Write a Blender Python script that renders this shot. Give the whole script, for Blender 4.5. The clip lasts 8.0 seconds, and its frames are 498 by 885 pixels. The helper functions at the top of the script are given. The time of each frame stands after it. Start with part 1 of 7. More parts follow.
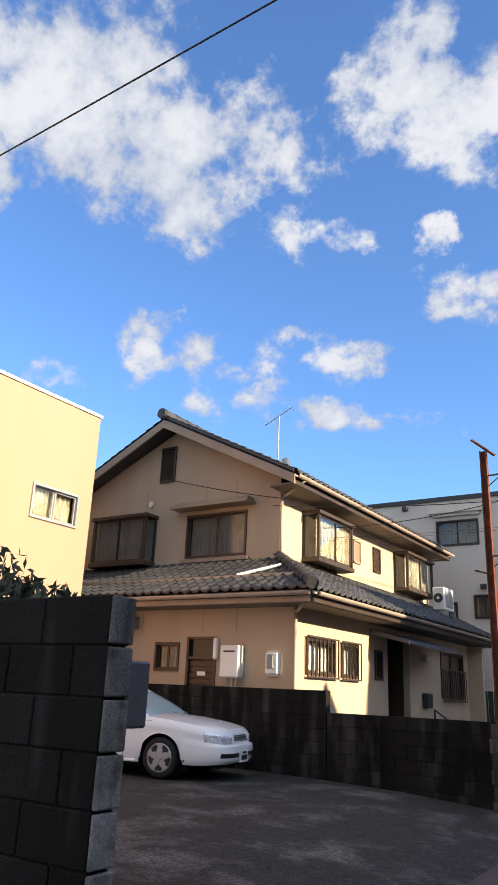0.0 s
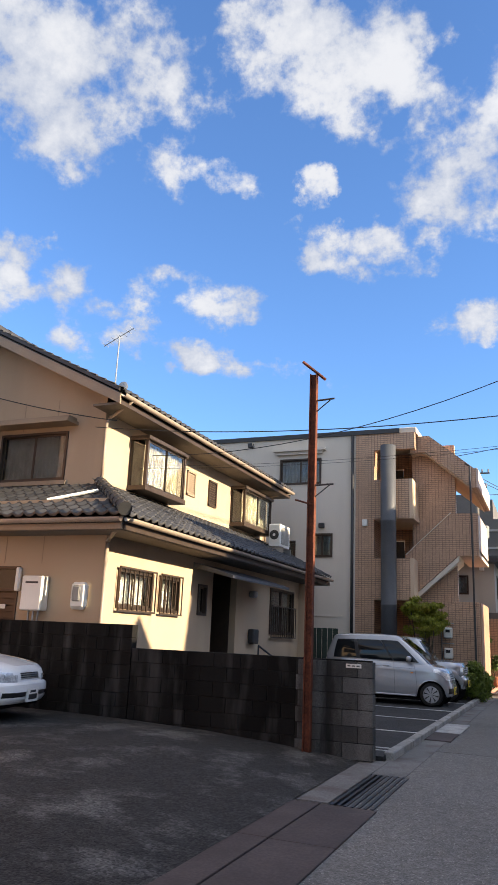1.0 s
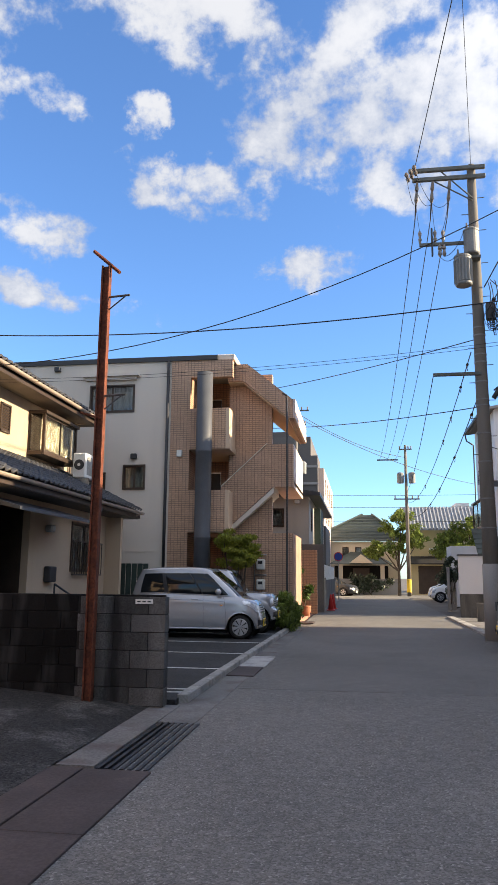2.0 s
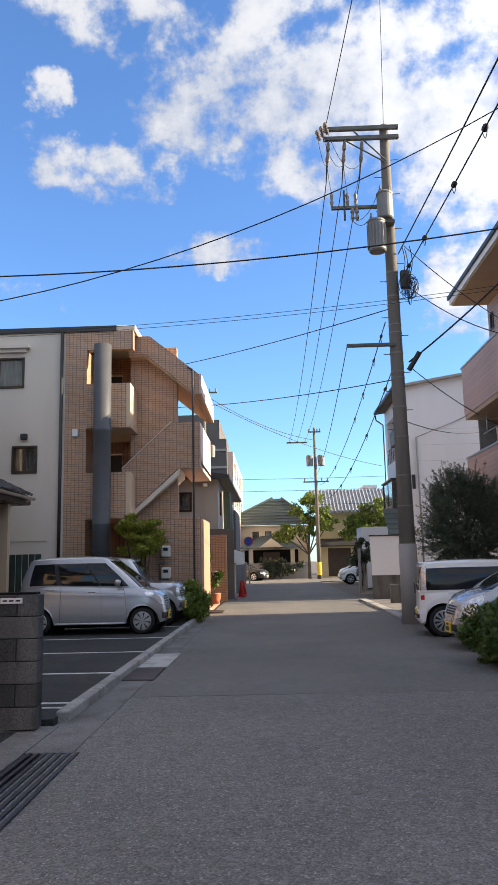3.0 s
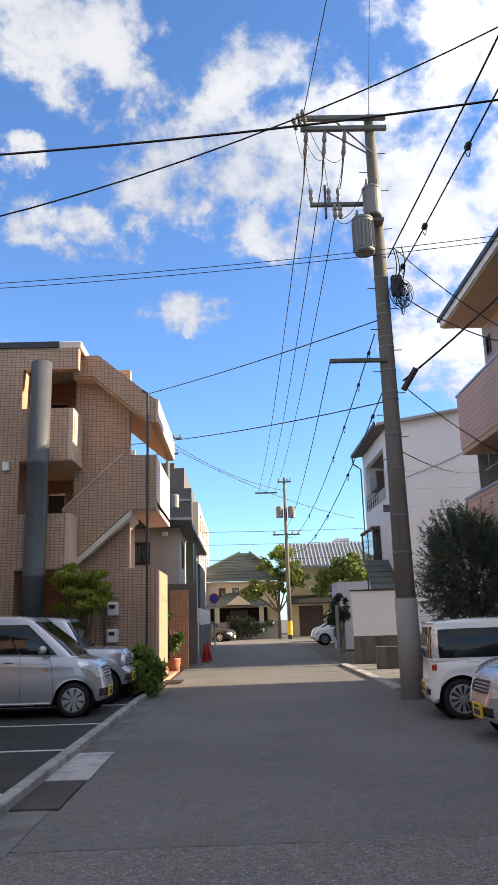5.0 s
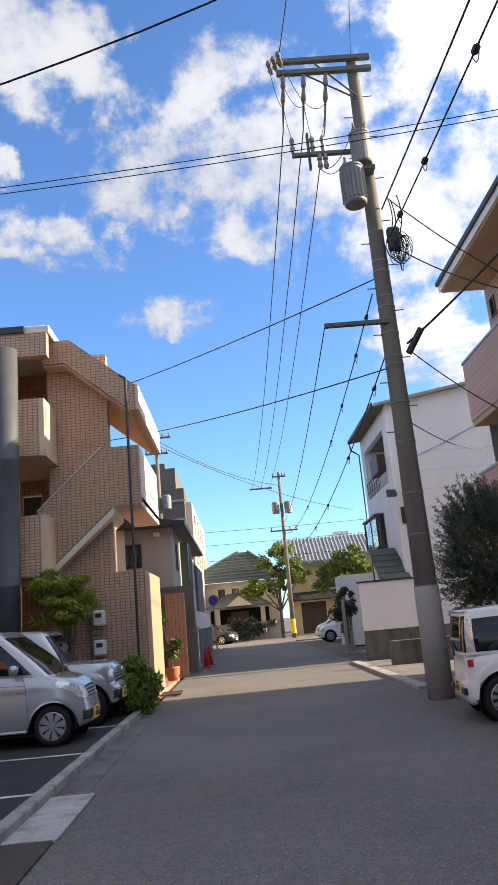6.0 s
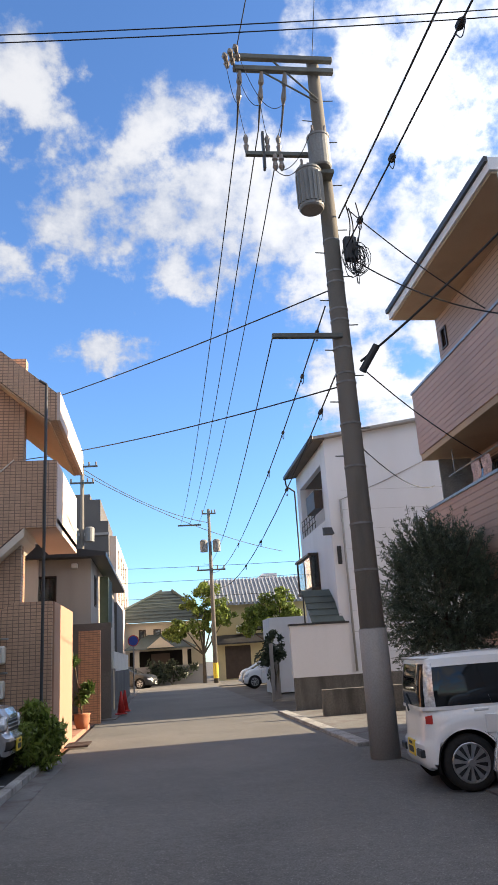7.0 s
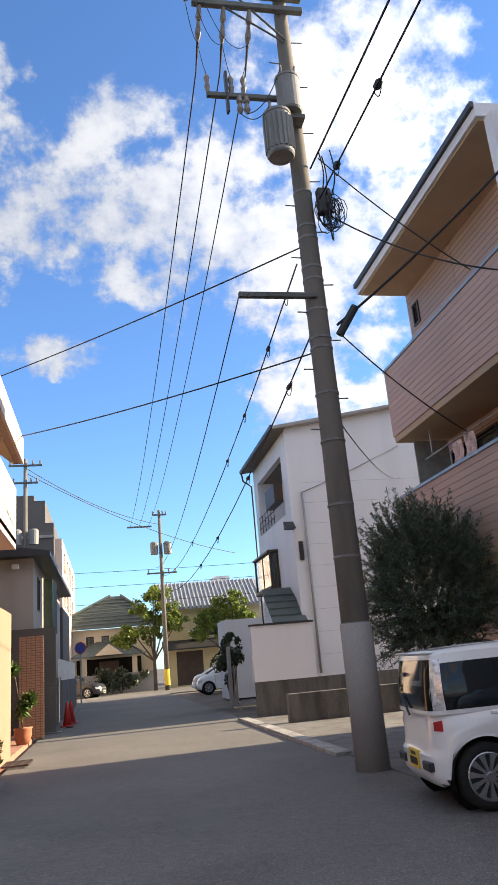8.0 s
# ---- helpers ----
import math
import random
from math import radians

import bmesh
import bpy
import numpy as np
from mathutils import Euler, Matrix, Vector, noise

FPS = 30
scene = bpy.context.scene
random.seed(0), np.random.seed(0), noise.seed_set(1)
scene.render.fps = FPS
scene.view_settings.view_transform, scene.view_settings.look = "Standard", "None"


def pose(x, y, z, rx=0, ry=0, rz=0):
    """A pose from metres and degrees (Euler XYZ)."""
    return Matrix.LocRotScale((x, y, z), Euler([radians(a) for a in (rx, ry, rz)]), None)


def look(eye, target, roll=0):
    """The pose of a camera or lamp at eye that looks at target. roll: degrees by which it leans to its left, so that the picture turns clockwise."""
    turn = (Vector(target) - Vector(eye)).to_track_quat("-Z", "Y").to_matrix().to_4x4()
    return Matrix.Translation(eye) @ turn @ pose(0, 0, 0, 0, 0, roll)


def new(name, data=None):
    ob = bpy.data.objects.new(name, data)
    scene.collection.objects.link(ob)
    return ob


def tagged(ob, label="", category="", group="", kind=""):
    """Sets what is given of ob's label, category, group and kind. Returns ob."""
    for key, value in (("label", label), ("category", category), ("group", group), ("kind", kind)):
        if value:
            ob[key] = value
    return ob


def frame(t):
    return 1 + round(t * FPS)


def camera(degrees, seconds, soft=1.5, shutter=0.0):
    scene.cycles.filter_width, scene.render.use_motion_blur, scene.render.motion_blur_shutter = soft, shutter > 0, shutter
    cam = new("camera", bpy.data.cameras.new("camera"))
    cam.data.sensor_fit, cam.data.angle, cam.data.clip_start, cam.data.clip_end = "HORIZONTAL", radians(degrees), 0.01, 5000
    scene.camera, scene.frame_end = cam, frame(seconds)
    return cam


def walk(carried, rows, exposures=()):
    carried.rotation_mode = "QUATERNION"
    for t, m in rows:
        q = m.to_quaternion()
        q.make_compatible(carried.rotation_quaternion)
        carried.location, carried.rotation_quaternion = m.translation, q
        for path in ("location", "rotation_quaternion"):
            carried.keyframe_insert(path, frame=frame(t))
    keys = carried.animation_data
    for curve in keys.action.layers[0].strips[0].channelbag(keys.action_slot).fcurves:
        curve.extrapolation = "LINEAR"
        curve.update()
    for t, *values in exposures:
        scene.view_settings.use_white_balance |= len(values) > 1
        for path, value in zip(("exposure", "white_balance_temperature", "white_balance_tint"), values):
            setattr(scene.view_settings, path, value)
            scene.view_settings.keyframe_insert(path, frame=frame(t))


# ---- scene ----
cam = camera(37.6, 8.0)
METRES, EYE, TILT, LEAN, TURN = 11.8, 1.5, 0.0, 0.0, 33.6
ROWS = [
    (0.0, 0.0, 0.0, 0.0, -0.78, 18.72, -2.31),
    (0.2, 0.015, 0.0175, 0.0003, -1.64, 16.3, -4.6),
    (0.3, 0.0226, 0.0263, 0.0004, -2.7, 16.43, -5.1),
    (0.5, 0.0376, 0.0438, 0.0006, -4.75, 18.62, -4.73),
    (0.7, 0.051, 0.0634, -0.0004, -6.98, 19.2, -3.7),
    (1.0, 0.071, 0.0929, -0.0018, -11.62, 14.71, -2.43),
    (1.2, 0.0866, 0.1158, -0.0024, -15.62, 11.33, -2.9),
    (1.5, 0.1099, 0.1501, -0.0034, -21.36, 9.65, -2.09),
    (1.8, 0.1289, 0.1779, -0.0047, -22.14, 10.11, -0.98),
    (2.0, 0.1416, 0.1965, -0.0056, -24.91, 10.36, -0.46),
    (2.2, 0.154, 0.217, -0.0054, -30.7, 9.71, -1.07),
    (3.3, 0.2228, 0.3301, -0.0043, -32.03, 9.25, 1.85),
    (3.5, 0.2353, 0.3507, -0.0041, -33.37, 10.83, 1.61),
    (4.0, 0.2706, 0.4047, -0.0049, -34.7, 13.69, 1.54),
    (4.5, 0.305, 0.4557, -0.0031, -35.26, 13.55, 0.1),
    (4.7, 0.3195, 0.4775, -0.003, -35.05, 13.65, 0.45),
    (5.8, 0.4031, 0.6011, -0.0026, -33.28, 13.45, 5.07),
    (6.0, 0.4182, 0.6235, -0.0025, -34.2, 13.65, 5.03),
    (6.5, 0.4524, 0.6766, -0.0021, -37.4, 14.8, 3.52),
    (7.0, 0.4847, 0.7252, -0.0033, -40.16, 16.42, 3.56),
    (7.5, 0.5138, 0.778, -0.0053, -43.35, 18.1, 4.7),
    (8.0, 0.5504, 0.8317, -0.0069, -43.97, 16.56, 4.88),
]
walk(cam, [(t, pose(0, 0, EYE, TILT, LEAN, TURN) @ pose(METRES * x, METRES * y, METRES * z, 90 + pitch, roll, yaw)) for t, x, y, z, yaw, pitch, roll in ROWS],
     [(0.0, 1.44, 7350, 9), (8.0, 1.44, 7350, 9)])

# ---- world and sun ----
SUN_EL, SUN_AZ = radians(22.0), radians(4.0)      # azimuth from +x towards +y
world = bpy.data.worlds.new("world")
scene.world = world
world.use_nodes = True
wn, wl = world.node_tree.nodes, world.node_tree.links
wn.clear()
w_out = wn.new("ShaderNodeOutputWorld")
w_bg = wn.new("ShaderNodeBackground")
sky = wn.new("ShaderNodeTexSky")
sky.sky_type = "NISHITA"
sky.sun_disc = False
sky.sun_elevation = SUN_EL
sky.sun_rotation = radians(90) - SUN_AZ
sky.air_density, sky.dust_density, sky.ozone_density = 1.0, 0.2, 3.0
w_bg.inputs["Strength"].default_value = 0.15
tc = wn.new("ShaderNodeTexCoord")
sep = wn.new("ShaderNodeSeparateXYZ")
wl.new(tc.outputs["Generated"], sep.inputs[0])


def wmath(op, a, b):
    n = wn.new("ShaderNodeMath")
    n.operation = op
    for k, v in enumerate((a, b)):
        if isinstance(v, (int, float)):
            n.inputs[k].default_value = v
        else:
            wl.new(v, n.inputs[k])
    return n.outputs[0]


zz = wmath("ADD", wmath("MAXIMUM", sep.outputs[2], 0.0), 0.12)
comb = wn.new("ShaderNodeCombineXYZ")
wl.new(wmath("DIVIDE", sep.outputs[0], zz), comb.inputs[0])
wl.new(wmath("DIVIDE", sep.outputs[1], zz), comb.inputs[1])
comb.inputs[2].default_value = 3.7


def wnoise(scale, detail, rough, shift):
    mp = wn.new("ShaderNodeMapping")
    mp.inputs["Location"].default_value = shift
    wl.new(comb.outputs[0], mp.inputs[0])
    n = wn.new("ShaderNodeTexNoise")
    n.inputs["Scale"].default_value, n.inputs["Detail"].default_value, n.inputs["Roughness"].default_value = scale, detail, rough
    wl.new(mp.outputs[0], n.inputs["Vector"])
    return n.outputs[0]


def wramp(src, a, b, c0=(0, 0, 0, 1), c1=(1, 1, 1, 1)):
    r = wn.new("ShaderNodeValToRGB")
    r.color_ramp.interpolation = "EASE"
    r.color_ramp.elements[0].position, r.color_ramp.elements[1].position = a, b
    r.color_ramp.elements[0].color, r.color_ramp.elements[1].color = c0, c1
    wl.new(src, r.inputs[0])
    return r.outputs[0]


# cloud banks: bearing left of the lane, height, half-width and half-height, in degrees
CLOUDS = [(49.9, 43.9, 13.7, 6.3), (40.8, 40.3, 12.0, 6.4), (64.0, 37.8, 8.1, 5.4), (20.8, 44.4, 6.4, 5.3), (13.3, 41.4, 5.4, 3.4), (38.3, 24.8, 5.3, 2.0), (27.7, 25.2, 5.8, 1.7),
          (32.4, 21.6, 6.1, 1.1), (26.2, 21.0, 5.1, 1.1), (51.5, 22.1, 5.6, 1.1), (42.0, 27.7, 1.8, 1.5), (25.2, 35.2, 3.8, 1.0), (17.8, 34.3, 1.4, 1.3), (16.1, 40.4, 9.4, 2.0),
          (17.6, 30.0, 2.1, 1.3), (11.6, 29.4, 3.8, 1.6), (3.9, 23.7, 4.1, 1.1), (-3.4, 36.0, 9.5, 6.3), (0.2, 34.0, 8.8, 4.5), (-6.8, 35.9, 12.5, 6.1), (-15.7, 30.5, 8.4, 7.5),
          (-2.9, 31.8, 9.2, 4.5), (-22.9, 35.5, 15.3, 11.0), (-19.1, 19.9, 6.9, 4.0)]
warp = wn.new("ShaderNodeTexNoise")
warp.inputs["Scale"].default_value, warp.inputs["Detail"].default_value, warp.inputs["Roughness"].default_value = 9.0, 6.0, 0.62
wl.new(tc.outputs["Generated"], warp.inputs["Vector"])
wsep = wn.new("ShaderNodeSeparateXYZ")
wl.new(warp.outputs["Color"], wsep.inputs[0])
DEG = 180 / math.pi
bearing = wmath("ADD", wmath("MULTIPLY", wmath("ARCTAN2", wmath("MULTIPLY", sep.outputs[0], -1.0), sep.outputs[1]), DEG), wmath("MULTIPLY", wmath("SUBTRACT", wsep.outputs[0], 0.5), 13.0))
height = wmath("ADD", wmath("MULTIPLY", wmath("ARCSINE", sep.outputs[2], 0.0), DEG), wmath("MULTIPLY", wmath("SUBTRACT", wsep.outputs[1], 0.5), 5.5))
bank = -1.0
for a, e, ra, re in CLOUDS:
    qa = wmath("POWER", wmath("DIVIDE", wmath("SUBTRACT", bearing, a), ra * 1.1), 2.0)
    qe = wmath("POWER", wmath("DIVIDE", wmath("SUBTRACT", height, e), re * 1.15), 2.0)
    bank = wmath("MAXIMUM", bank, wmath("MULTIPLY", wmath("SUBTRACT", 1.0, wmath("ADD", qa, qe)), min(1.0, 0.22 + re / 5)))
# beyond them, unseen loose clouds of the same kind, thickened to brighten the shade
loose = wmath("MULTIPLY", wmath("SUBTRACT", wnoise(0.6, 3.0, 0.5, (1.15, 0.6, 0.0)), 0.38), 9.0)
beyond = wmath("MINIMUM", wmath("MULTIPLY", wmath("SUBTRACT", wmath("MAXIMUM", wmath("ABSOLUTE", wmath("SUBTRACT", bearing, 18.0), 0.0), wmath("MULTIPLY", wmath("SUBTRACT", height, 30.0), 2.6)), 56.0), 0.2), 1.0)
bank = wmath("MAXIMUM", bank, wmath("MINIMUM", loose, beyond))
fine_n = wmath("SUBTRACT", wnoise(3.2, 12.0, 0.6, (0.4, 4.2, 1.0)), 0.5)
puff = wn.new("ShaderNodeTexNoise")
puff.inputs["Scale"].default_value, puff.inputs["Detail"].default_value, puff.inputs["Roughness"].default_value = 16.0, 8.0, 0.6
wl.new(tc.outputs["Generated"], puff.inputs["Vector"])
dens = wmath("ADD", wmath("MULTIPLY", wmath("MINIMUM", bank, 0.7), 0.5), wmath("ADD", wmath("MULTIPLY", fine_n, 1.7), wmath("MULTIPLY", wmath("SUBTRACT", puff.outputs[0], 0.5), 1.9)))
cover = wmath("MULTIPLY", wramp(dens, -0.02, 0.42), 0.96)
shade = wramp(wmath("ADD", dens, wmath("MULTIPLY", wmath("SUBTRACT", wnoise(2.6, 8.0, 0.6, (0.5, 4.1, 1.0)), 0.5), 1.5)), 0.0, 0.72, (1.2, 1.42, 1.95, 1), (2.05, 2.2, 2.55, 1))
# clouds towards the sun are lit through, with gain added to lift the shade
near_sun = wn.new("ShaderNodeVectorMath")
near_sun.operation = "DOT_PRODUCT"
wl.new(tc.outputs["Generated"], near_sun.inputs[0])
near_sun.inputs[1].default_value = (math.cos(SUN_EL) * math.cos(SUN_AZ), math.cos(SUN_EL) * math.sin(SUN_AZ), math.sin(SUN_EL))
lit = wmath("ADD", wmath("MULTIPLY", wmath("POWER", wmath("MAXIMUM", near_sun.outputs["Value"], 0.0), 3.0), 2.5), 1.0)
lit_c = wn.new("ShaderNodeVectorMath")
lit_c.operation = "SCALE"
wl.new(shade, lit_c.inputs[0])
wl.new(lit, lit_c.inputs["Scale"])
shade = lit_c.outputs[0]
tint = wn.new("ShaderNodeMix")
tint.data_type, tint.blend_type = "RGBA", "MULTIPLY"
tint.inputs[0].default_value = 1.0
wl.new(sky.outputs[0], tint.inputs[6])
tint.inputs[7].default_value = (0.42, 0.6, 0.84, 1)
mixc = wn.new("ShaderNodeMix")
mixc.data_type = "RGBA"
wl.new(cover, mixc.inputs[0])
wl.new(tint.outputs[2], mixc.inputs[6])
wl.new(shade, mixc.inputs[7])
wl.new(mixc.outputs[2], w_bg.inputs["Color"])
wl.new(w_bg.outputs[0], w_out.inputs[0])

sun = new("sun", bpy.data.lights.new("sun", "SUN"))
sun.data.energy, sun.data.angle, sun.data.color = 4.8, radians(0.53), (1.0, 0.86, 0.66)
sun_way = Vector((math.cos(SUN_EL) * math.cos(SUN_AZ), math.cos(SUN_EL) * math.sin(SUN_AZ), math.sin(SUN_EL)))
sun.matrix_world = look(sun_way * 60, (0, 0, 0))


# ---- materials ----
def surf(name, rgb, rough=0.75, metal=0.0, var=0.18, scale=1.2, fine=45.0, bump=0.25, dist=0.004, stain=None, stain_amt=0.5, spec=0.5, rnd=0.0, streak=False, coat=0.0):
    """A plain surface with large blotches, fine grain, relief and, where given, stains of another colour."""
    m = bpy.data.materials.new(name)
    m.use_nodes = True
    n, l = m.node_tree.nodes, m.node_tree.links
    b = n["Principled BSDF"]
    b.inputs["Roughness"].default_value, b.inputs["Metallic"].default_value = rough, metal
    b.inputs["Specular IOR Level"].default_value = spec
    b.inputs["Coat Weight"].default_value = coat
    geo = n.new("ShaderNodeNewGeometry")
    vec = geo.outputs["Position"]
    if streak:
        mp = n.new("ShaderNodeMapping")
        mp.inputs["Scale"].default_value = (1, 1, 0.18)
        l.new(vec, mp.inputs[0])
        vec2 = mp.outputs[0]
    else:
        vec2 = vec

    def noise_node(s, d, v):
        t = n.new("ShaderNodeTexNoise")
        t.inputs["Scale"].default_value, t.inputs["Detail"].default_value = s, d
        l.new(v, t.inputs["Vector"])
        return t.outputs[0]
    n1, n2 = noise_node(scale, 5, vec2), noise_node(fine, 3, vec)
    rp = n.new("ShaderNodeValToRGB")
    rp.color_ramp.elements[0].position, rp.color_ramp.elements[1].position = 0.3, 0.7
    rp.color_ramp.elements[0].color = (*[c * (1 - var) for c in rgb], 1)
    rp.color_ramp.elements[1].color = (*[min(1, c * (1 + var)) for c in rgb], 1)
    l.new(n1, rp.inputs[0])
    col = rp.outputs[0]
    hs = n.new("ShaderNodeMix")
    hs.data_type, hs.blend_type = "RGBA", "MULTIPLY"
    hs.inputs[0].default_value = 1.0
    g = n.new("ShaderNodeMapRange")
    g.inputs[1].default_value, g.inputs[2].default_value = 0.36, 0.64
    g.inputs[3].default_value, g.inputs[4].default_value = 1 - var * 0.8, 1 + var * 0.5
    l.new(n2, g.inputs[0])
    l.new(col, hs.inputs[6])
    l.new(g.outputs[0], hs.inputs[7])
    col = hs.outputs[2]
    if stain:
        s = n.new("ShaderNodeValToRGB")
        s.color_ramp.elements[0].position, s.color_ramp.elements[1].position = 0.5, 0.68
        l.new(noise_node(scale * 2.3 + 0.4, 8, vec2), s.inputs[0])
        k = n.new("ShaderNodeMath")
        k.operation = "MULTIPLY"
        k.inputs[1].default_value = stain_amt
        l.new(s.outputs[0], k.inputs[0])
        mx = n.new("ShaderNodeMix")
        mx.data_type = "RGBA"
        l.new(k.outputs[0], mx.inputs[0])
        l.new(col, mx.inputs[6])
        mx.inputs[7].default_value = (*stain, 1)
        col = mx.outputs[2]
    if rnd:
        oi = n.new("ShaderNodeObjectInfo")
        mr = n.new("ShaderNodeMapRange")
        mr.inputs[3].default_value, mr.inputs[4].default_value = 1 - rnd, 1 + rnd
        l.new(oi.outputs["Random"], mr.inputs[0])
        mm = n.new("ShaderNodeMix")
        mm.data_type, mm.blend_type = "RGBA", "MULTIPLY"
        mm.inputs[0].default_value = 1.0
        l.new(col, mm.inputs[6])
        l.new(mr.outputs[0], mm.inputs[7])
        col = mm.outputs[2]
    l.new(col, b.inputs["Base Color"])
    if bump:
        bp = n.new("ShaderNodeBump")
        bp.inputs["Strength"].default_value, bp.inputs["Distance"].default_value = bump, dist
        l.new(n2, bp.inputs["Height"])
        l.new(bp.outputs[0], b.inputs["Normal"])
    return m


def asphalt(name, rgb, pale, patch, amount, speck=0.45, grain=85.0, bump=0.7):
    """Old asphalt: single stones of the aggregate, blotches, and worn paler or darker patches with ragged edges."""
    m = bpy.data.materials.new(name)
    m.use_nodes = True
    n, l = m.node_tree.nodes, m.node_tree.links
    b = n["Principled BSDF"]
    b.inputs["Roughness"].default_value, b.inputs["Specular IOR Level"].default_value = 0.88, 0.35
    pos = n.new("ShaderNodeNewGeometry").outputs["Position"]

    def noise_node(s, d, rough):
        t = n.new("ShaderNodeTexNoise")
        t.inputs["Scale"].default_value, t.inputs["Detail"].default_value, t.inputs["Roughness"].default_value = s, d, rough
        l.new(pos, t.inputs["Vector"])
        return t.outputs[0]

    def spread(src, a, b2, lo, hi):
        r = n.new("ShaderNodeMapRange")
        for k, v in zip((1, 2, 3, 4), (a, b2, lo, hi)):
            r.inputs[k].default_value = v
        l.new(src, r.inputs[0])
        return r.outputs[0]

    def mix(kind, fac, a, c):
        x = n.new("ShaderNodeMix")
        x.data_type, x.blend_type = "RGBA", kind
        for k, v in ((0, fac), (6, a), (7, c)):
            if isinstance(v, float):
                x.inputs[k].default_value = v
            elif isinstance(v, tuple):
                x.inputs[k].default_value = (*v, 1)
            else:
                l.new(v, x.inputs[k])
        return x.outputs[2]
    vo = n.new("ShaderNodeTexVoronoi")
    vo.inputs["Scale"].default_value = grain
    l.new(pos, vo.inputs["Vector"])
    one = n.new("ShaderNodeSeparateColor")
    l.new(vo.outputs["Color"], one.inputs[0])
    col = mix("MIX", spread(noise_node(patch, 9, 0.66), 0.5, 0.63, 0.0, amount), rgb, pale)
    col = mix("MULTIPLY", 1.0, col, spread(noise_node(0.35, 4, 0.5), 0.3, 0.7, 0.86, 1.14))
    col = mix("MULTIPLY", 1.0, col, spread(noise_node(9.0, 6, 0.7), 0.32, 0.68, 1 - speck * 0.5, 1 + speck * 0.5))
    col = mix("MULTIPLY", 1.0, col, spread(one.outputs[0], 0.0, 1.0, 1 - speck, 1 + speck))
    col = mix("MIX", spread(one.outputs[1], 0.94, 0.97, 0.0, 0.5), col, tuple(min(1.0, 2.6 * v) for v in rgb))
    l.new(col, b.inputs["Base Color"])
    bp = n.new("ShaderNodeBump")
    bp.inputs["Strength"].default_value, bp.inputs["Distance"].default_value = bump, 0.006
    bp.invert = True
    l.new(vo.outputs["Distance"], bp.inputs["Height"])
    l.new(bp.outputs[0], b.inputs["Normal"])
    return m


def tiled(name, rgb, joint, w, h, rough=0.55, mortar=0.008, offset=0.0, plane="xz", var=0.1):
    """Small facing tiles or boards laid in rows, with recessed joints."""
    m = surf(name, rgb, rough, var=var, scale=0.7, bump=0)
    n, l = m.node_tree.nodes, m.node_tree.links
    b = n["Principled BSDF"]
    geo = n.new("ShaderNodeNewGeometry")
    sp = n.new("ShaderNodeSeparateXYZ")
    l.new(geo.outputs["Position"], sp.inputs[0])
    ad = n.new("ShaderNodeMath")
    ad.operation = "ADD"
    l.new(sp.outputs[0], ad.inputs[0])
    l.new(sp.outputs[1], ad.inputs[1])
    cb = n.new("ShaderNodeCombineXYZ")
    l.new(ad.outputs[0], cb.inputs[0])
    l.new(sp.outputs[2], cb.inputs[1])
    br = n.new("ShaderNodeTexBrick")
    br.offset = offset
    br.inputs["Scale"].default_value = 1.0
    br.inputs["Brick Width"].default_value, br.inputs["Row Height"].default_value = w, h
    br.inputs["Mortar Size"].default_value, br.inputs["Mortar Smooth"].default_value = mortar, 0.2
    br.inputs["Color1"].default_value, br.inputs["Color2"].default_value = (1, 1, 1, 1), (0.86, 0.86, 0.86, 1)
    l.new(cb.outputs[0], br.inputs["Vector"])
    src = b.inputs["Base Color"].links[0].from_socket
    mu = n.new("ShaderNodeMix")
    mu.data_type, mu.blend_type = "RGBA", "MULTIPLY"
    mu.inputs[0].default_value = 1.0
    l.new(src, mu.inputs[6])
    l.new(br.outputs["Color"], mu.inputs[7])
    mj = n.new("ShaderNodeMix")
    mj.data_type = "RGBA"
    l.new(br.outputs["Fac"], mj.inputs[0])
    l.new(mu.outputs[2], mj.inputs[6])
    mj.inputs[7].default_value = (*joint, 1)
    l.new(mj.outputs[2], b.inputs["Base Color"])
    bp = n.new("ShaderNodeBump")
    bp.invert = True
    bp.inputs["Strength"].default_value, bp.inputs["Distance"].default_value = 0.6, 0.006
    l.new(br.outputs["Fac"], bp.inputs["Height"])
    l.new(bp.outputs[0], b.inputs["Normal"])
    return m


def glassy(name, rgb, rough=0.06, alpha=1.0, spec=0.6):
    m = bpy.data.materials.new(name)
    m.use_nodes = True
    b = m.node_tree.nodes["Principled BSDF"]
    b.inputs["Base Color"].default_value = (*rgb, 1)
    b.inputs["Roughness"].default_value = rough
    b.inputs["IOR"].default_value = 1.5
    b.inputs["Specular IOR Level"].default_value = spec
    b.inputs["Transmission Weight"].default_value = 1.0 - alpha
    return m


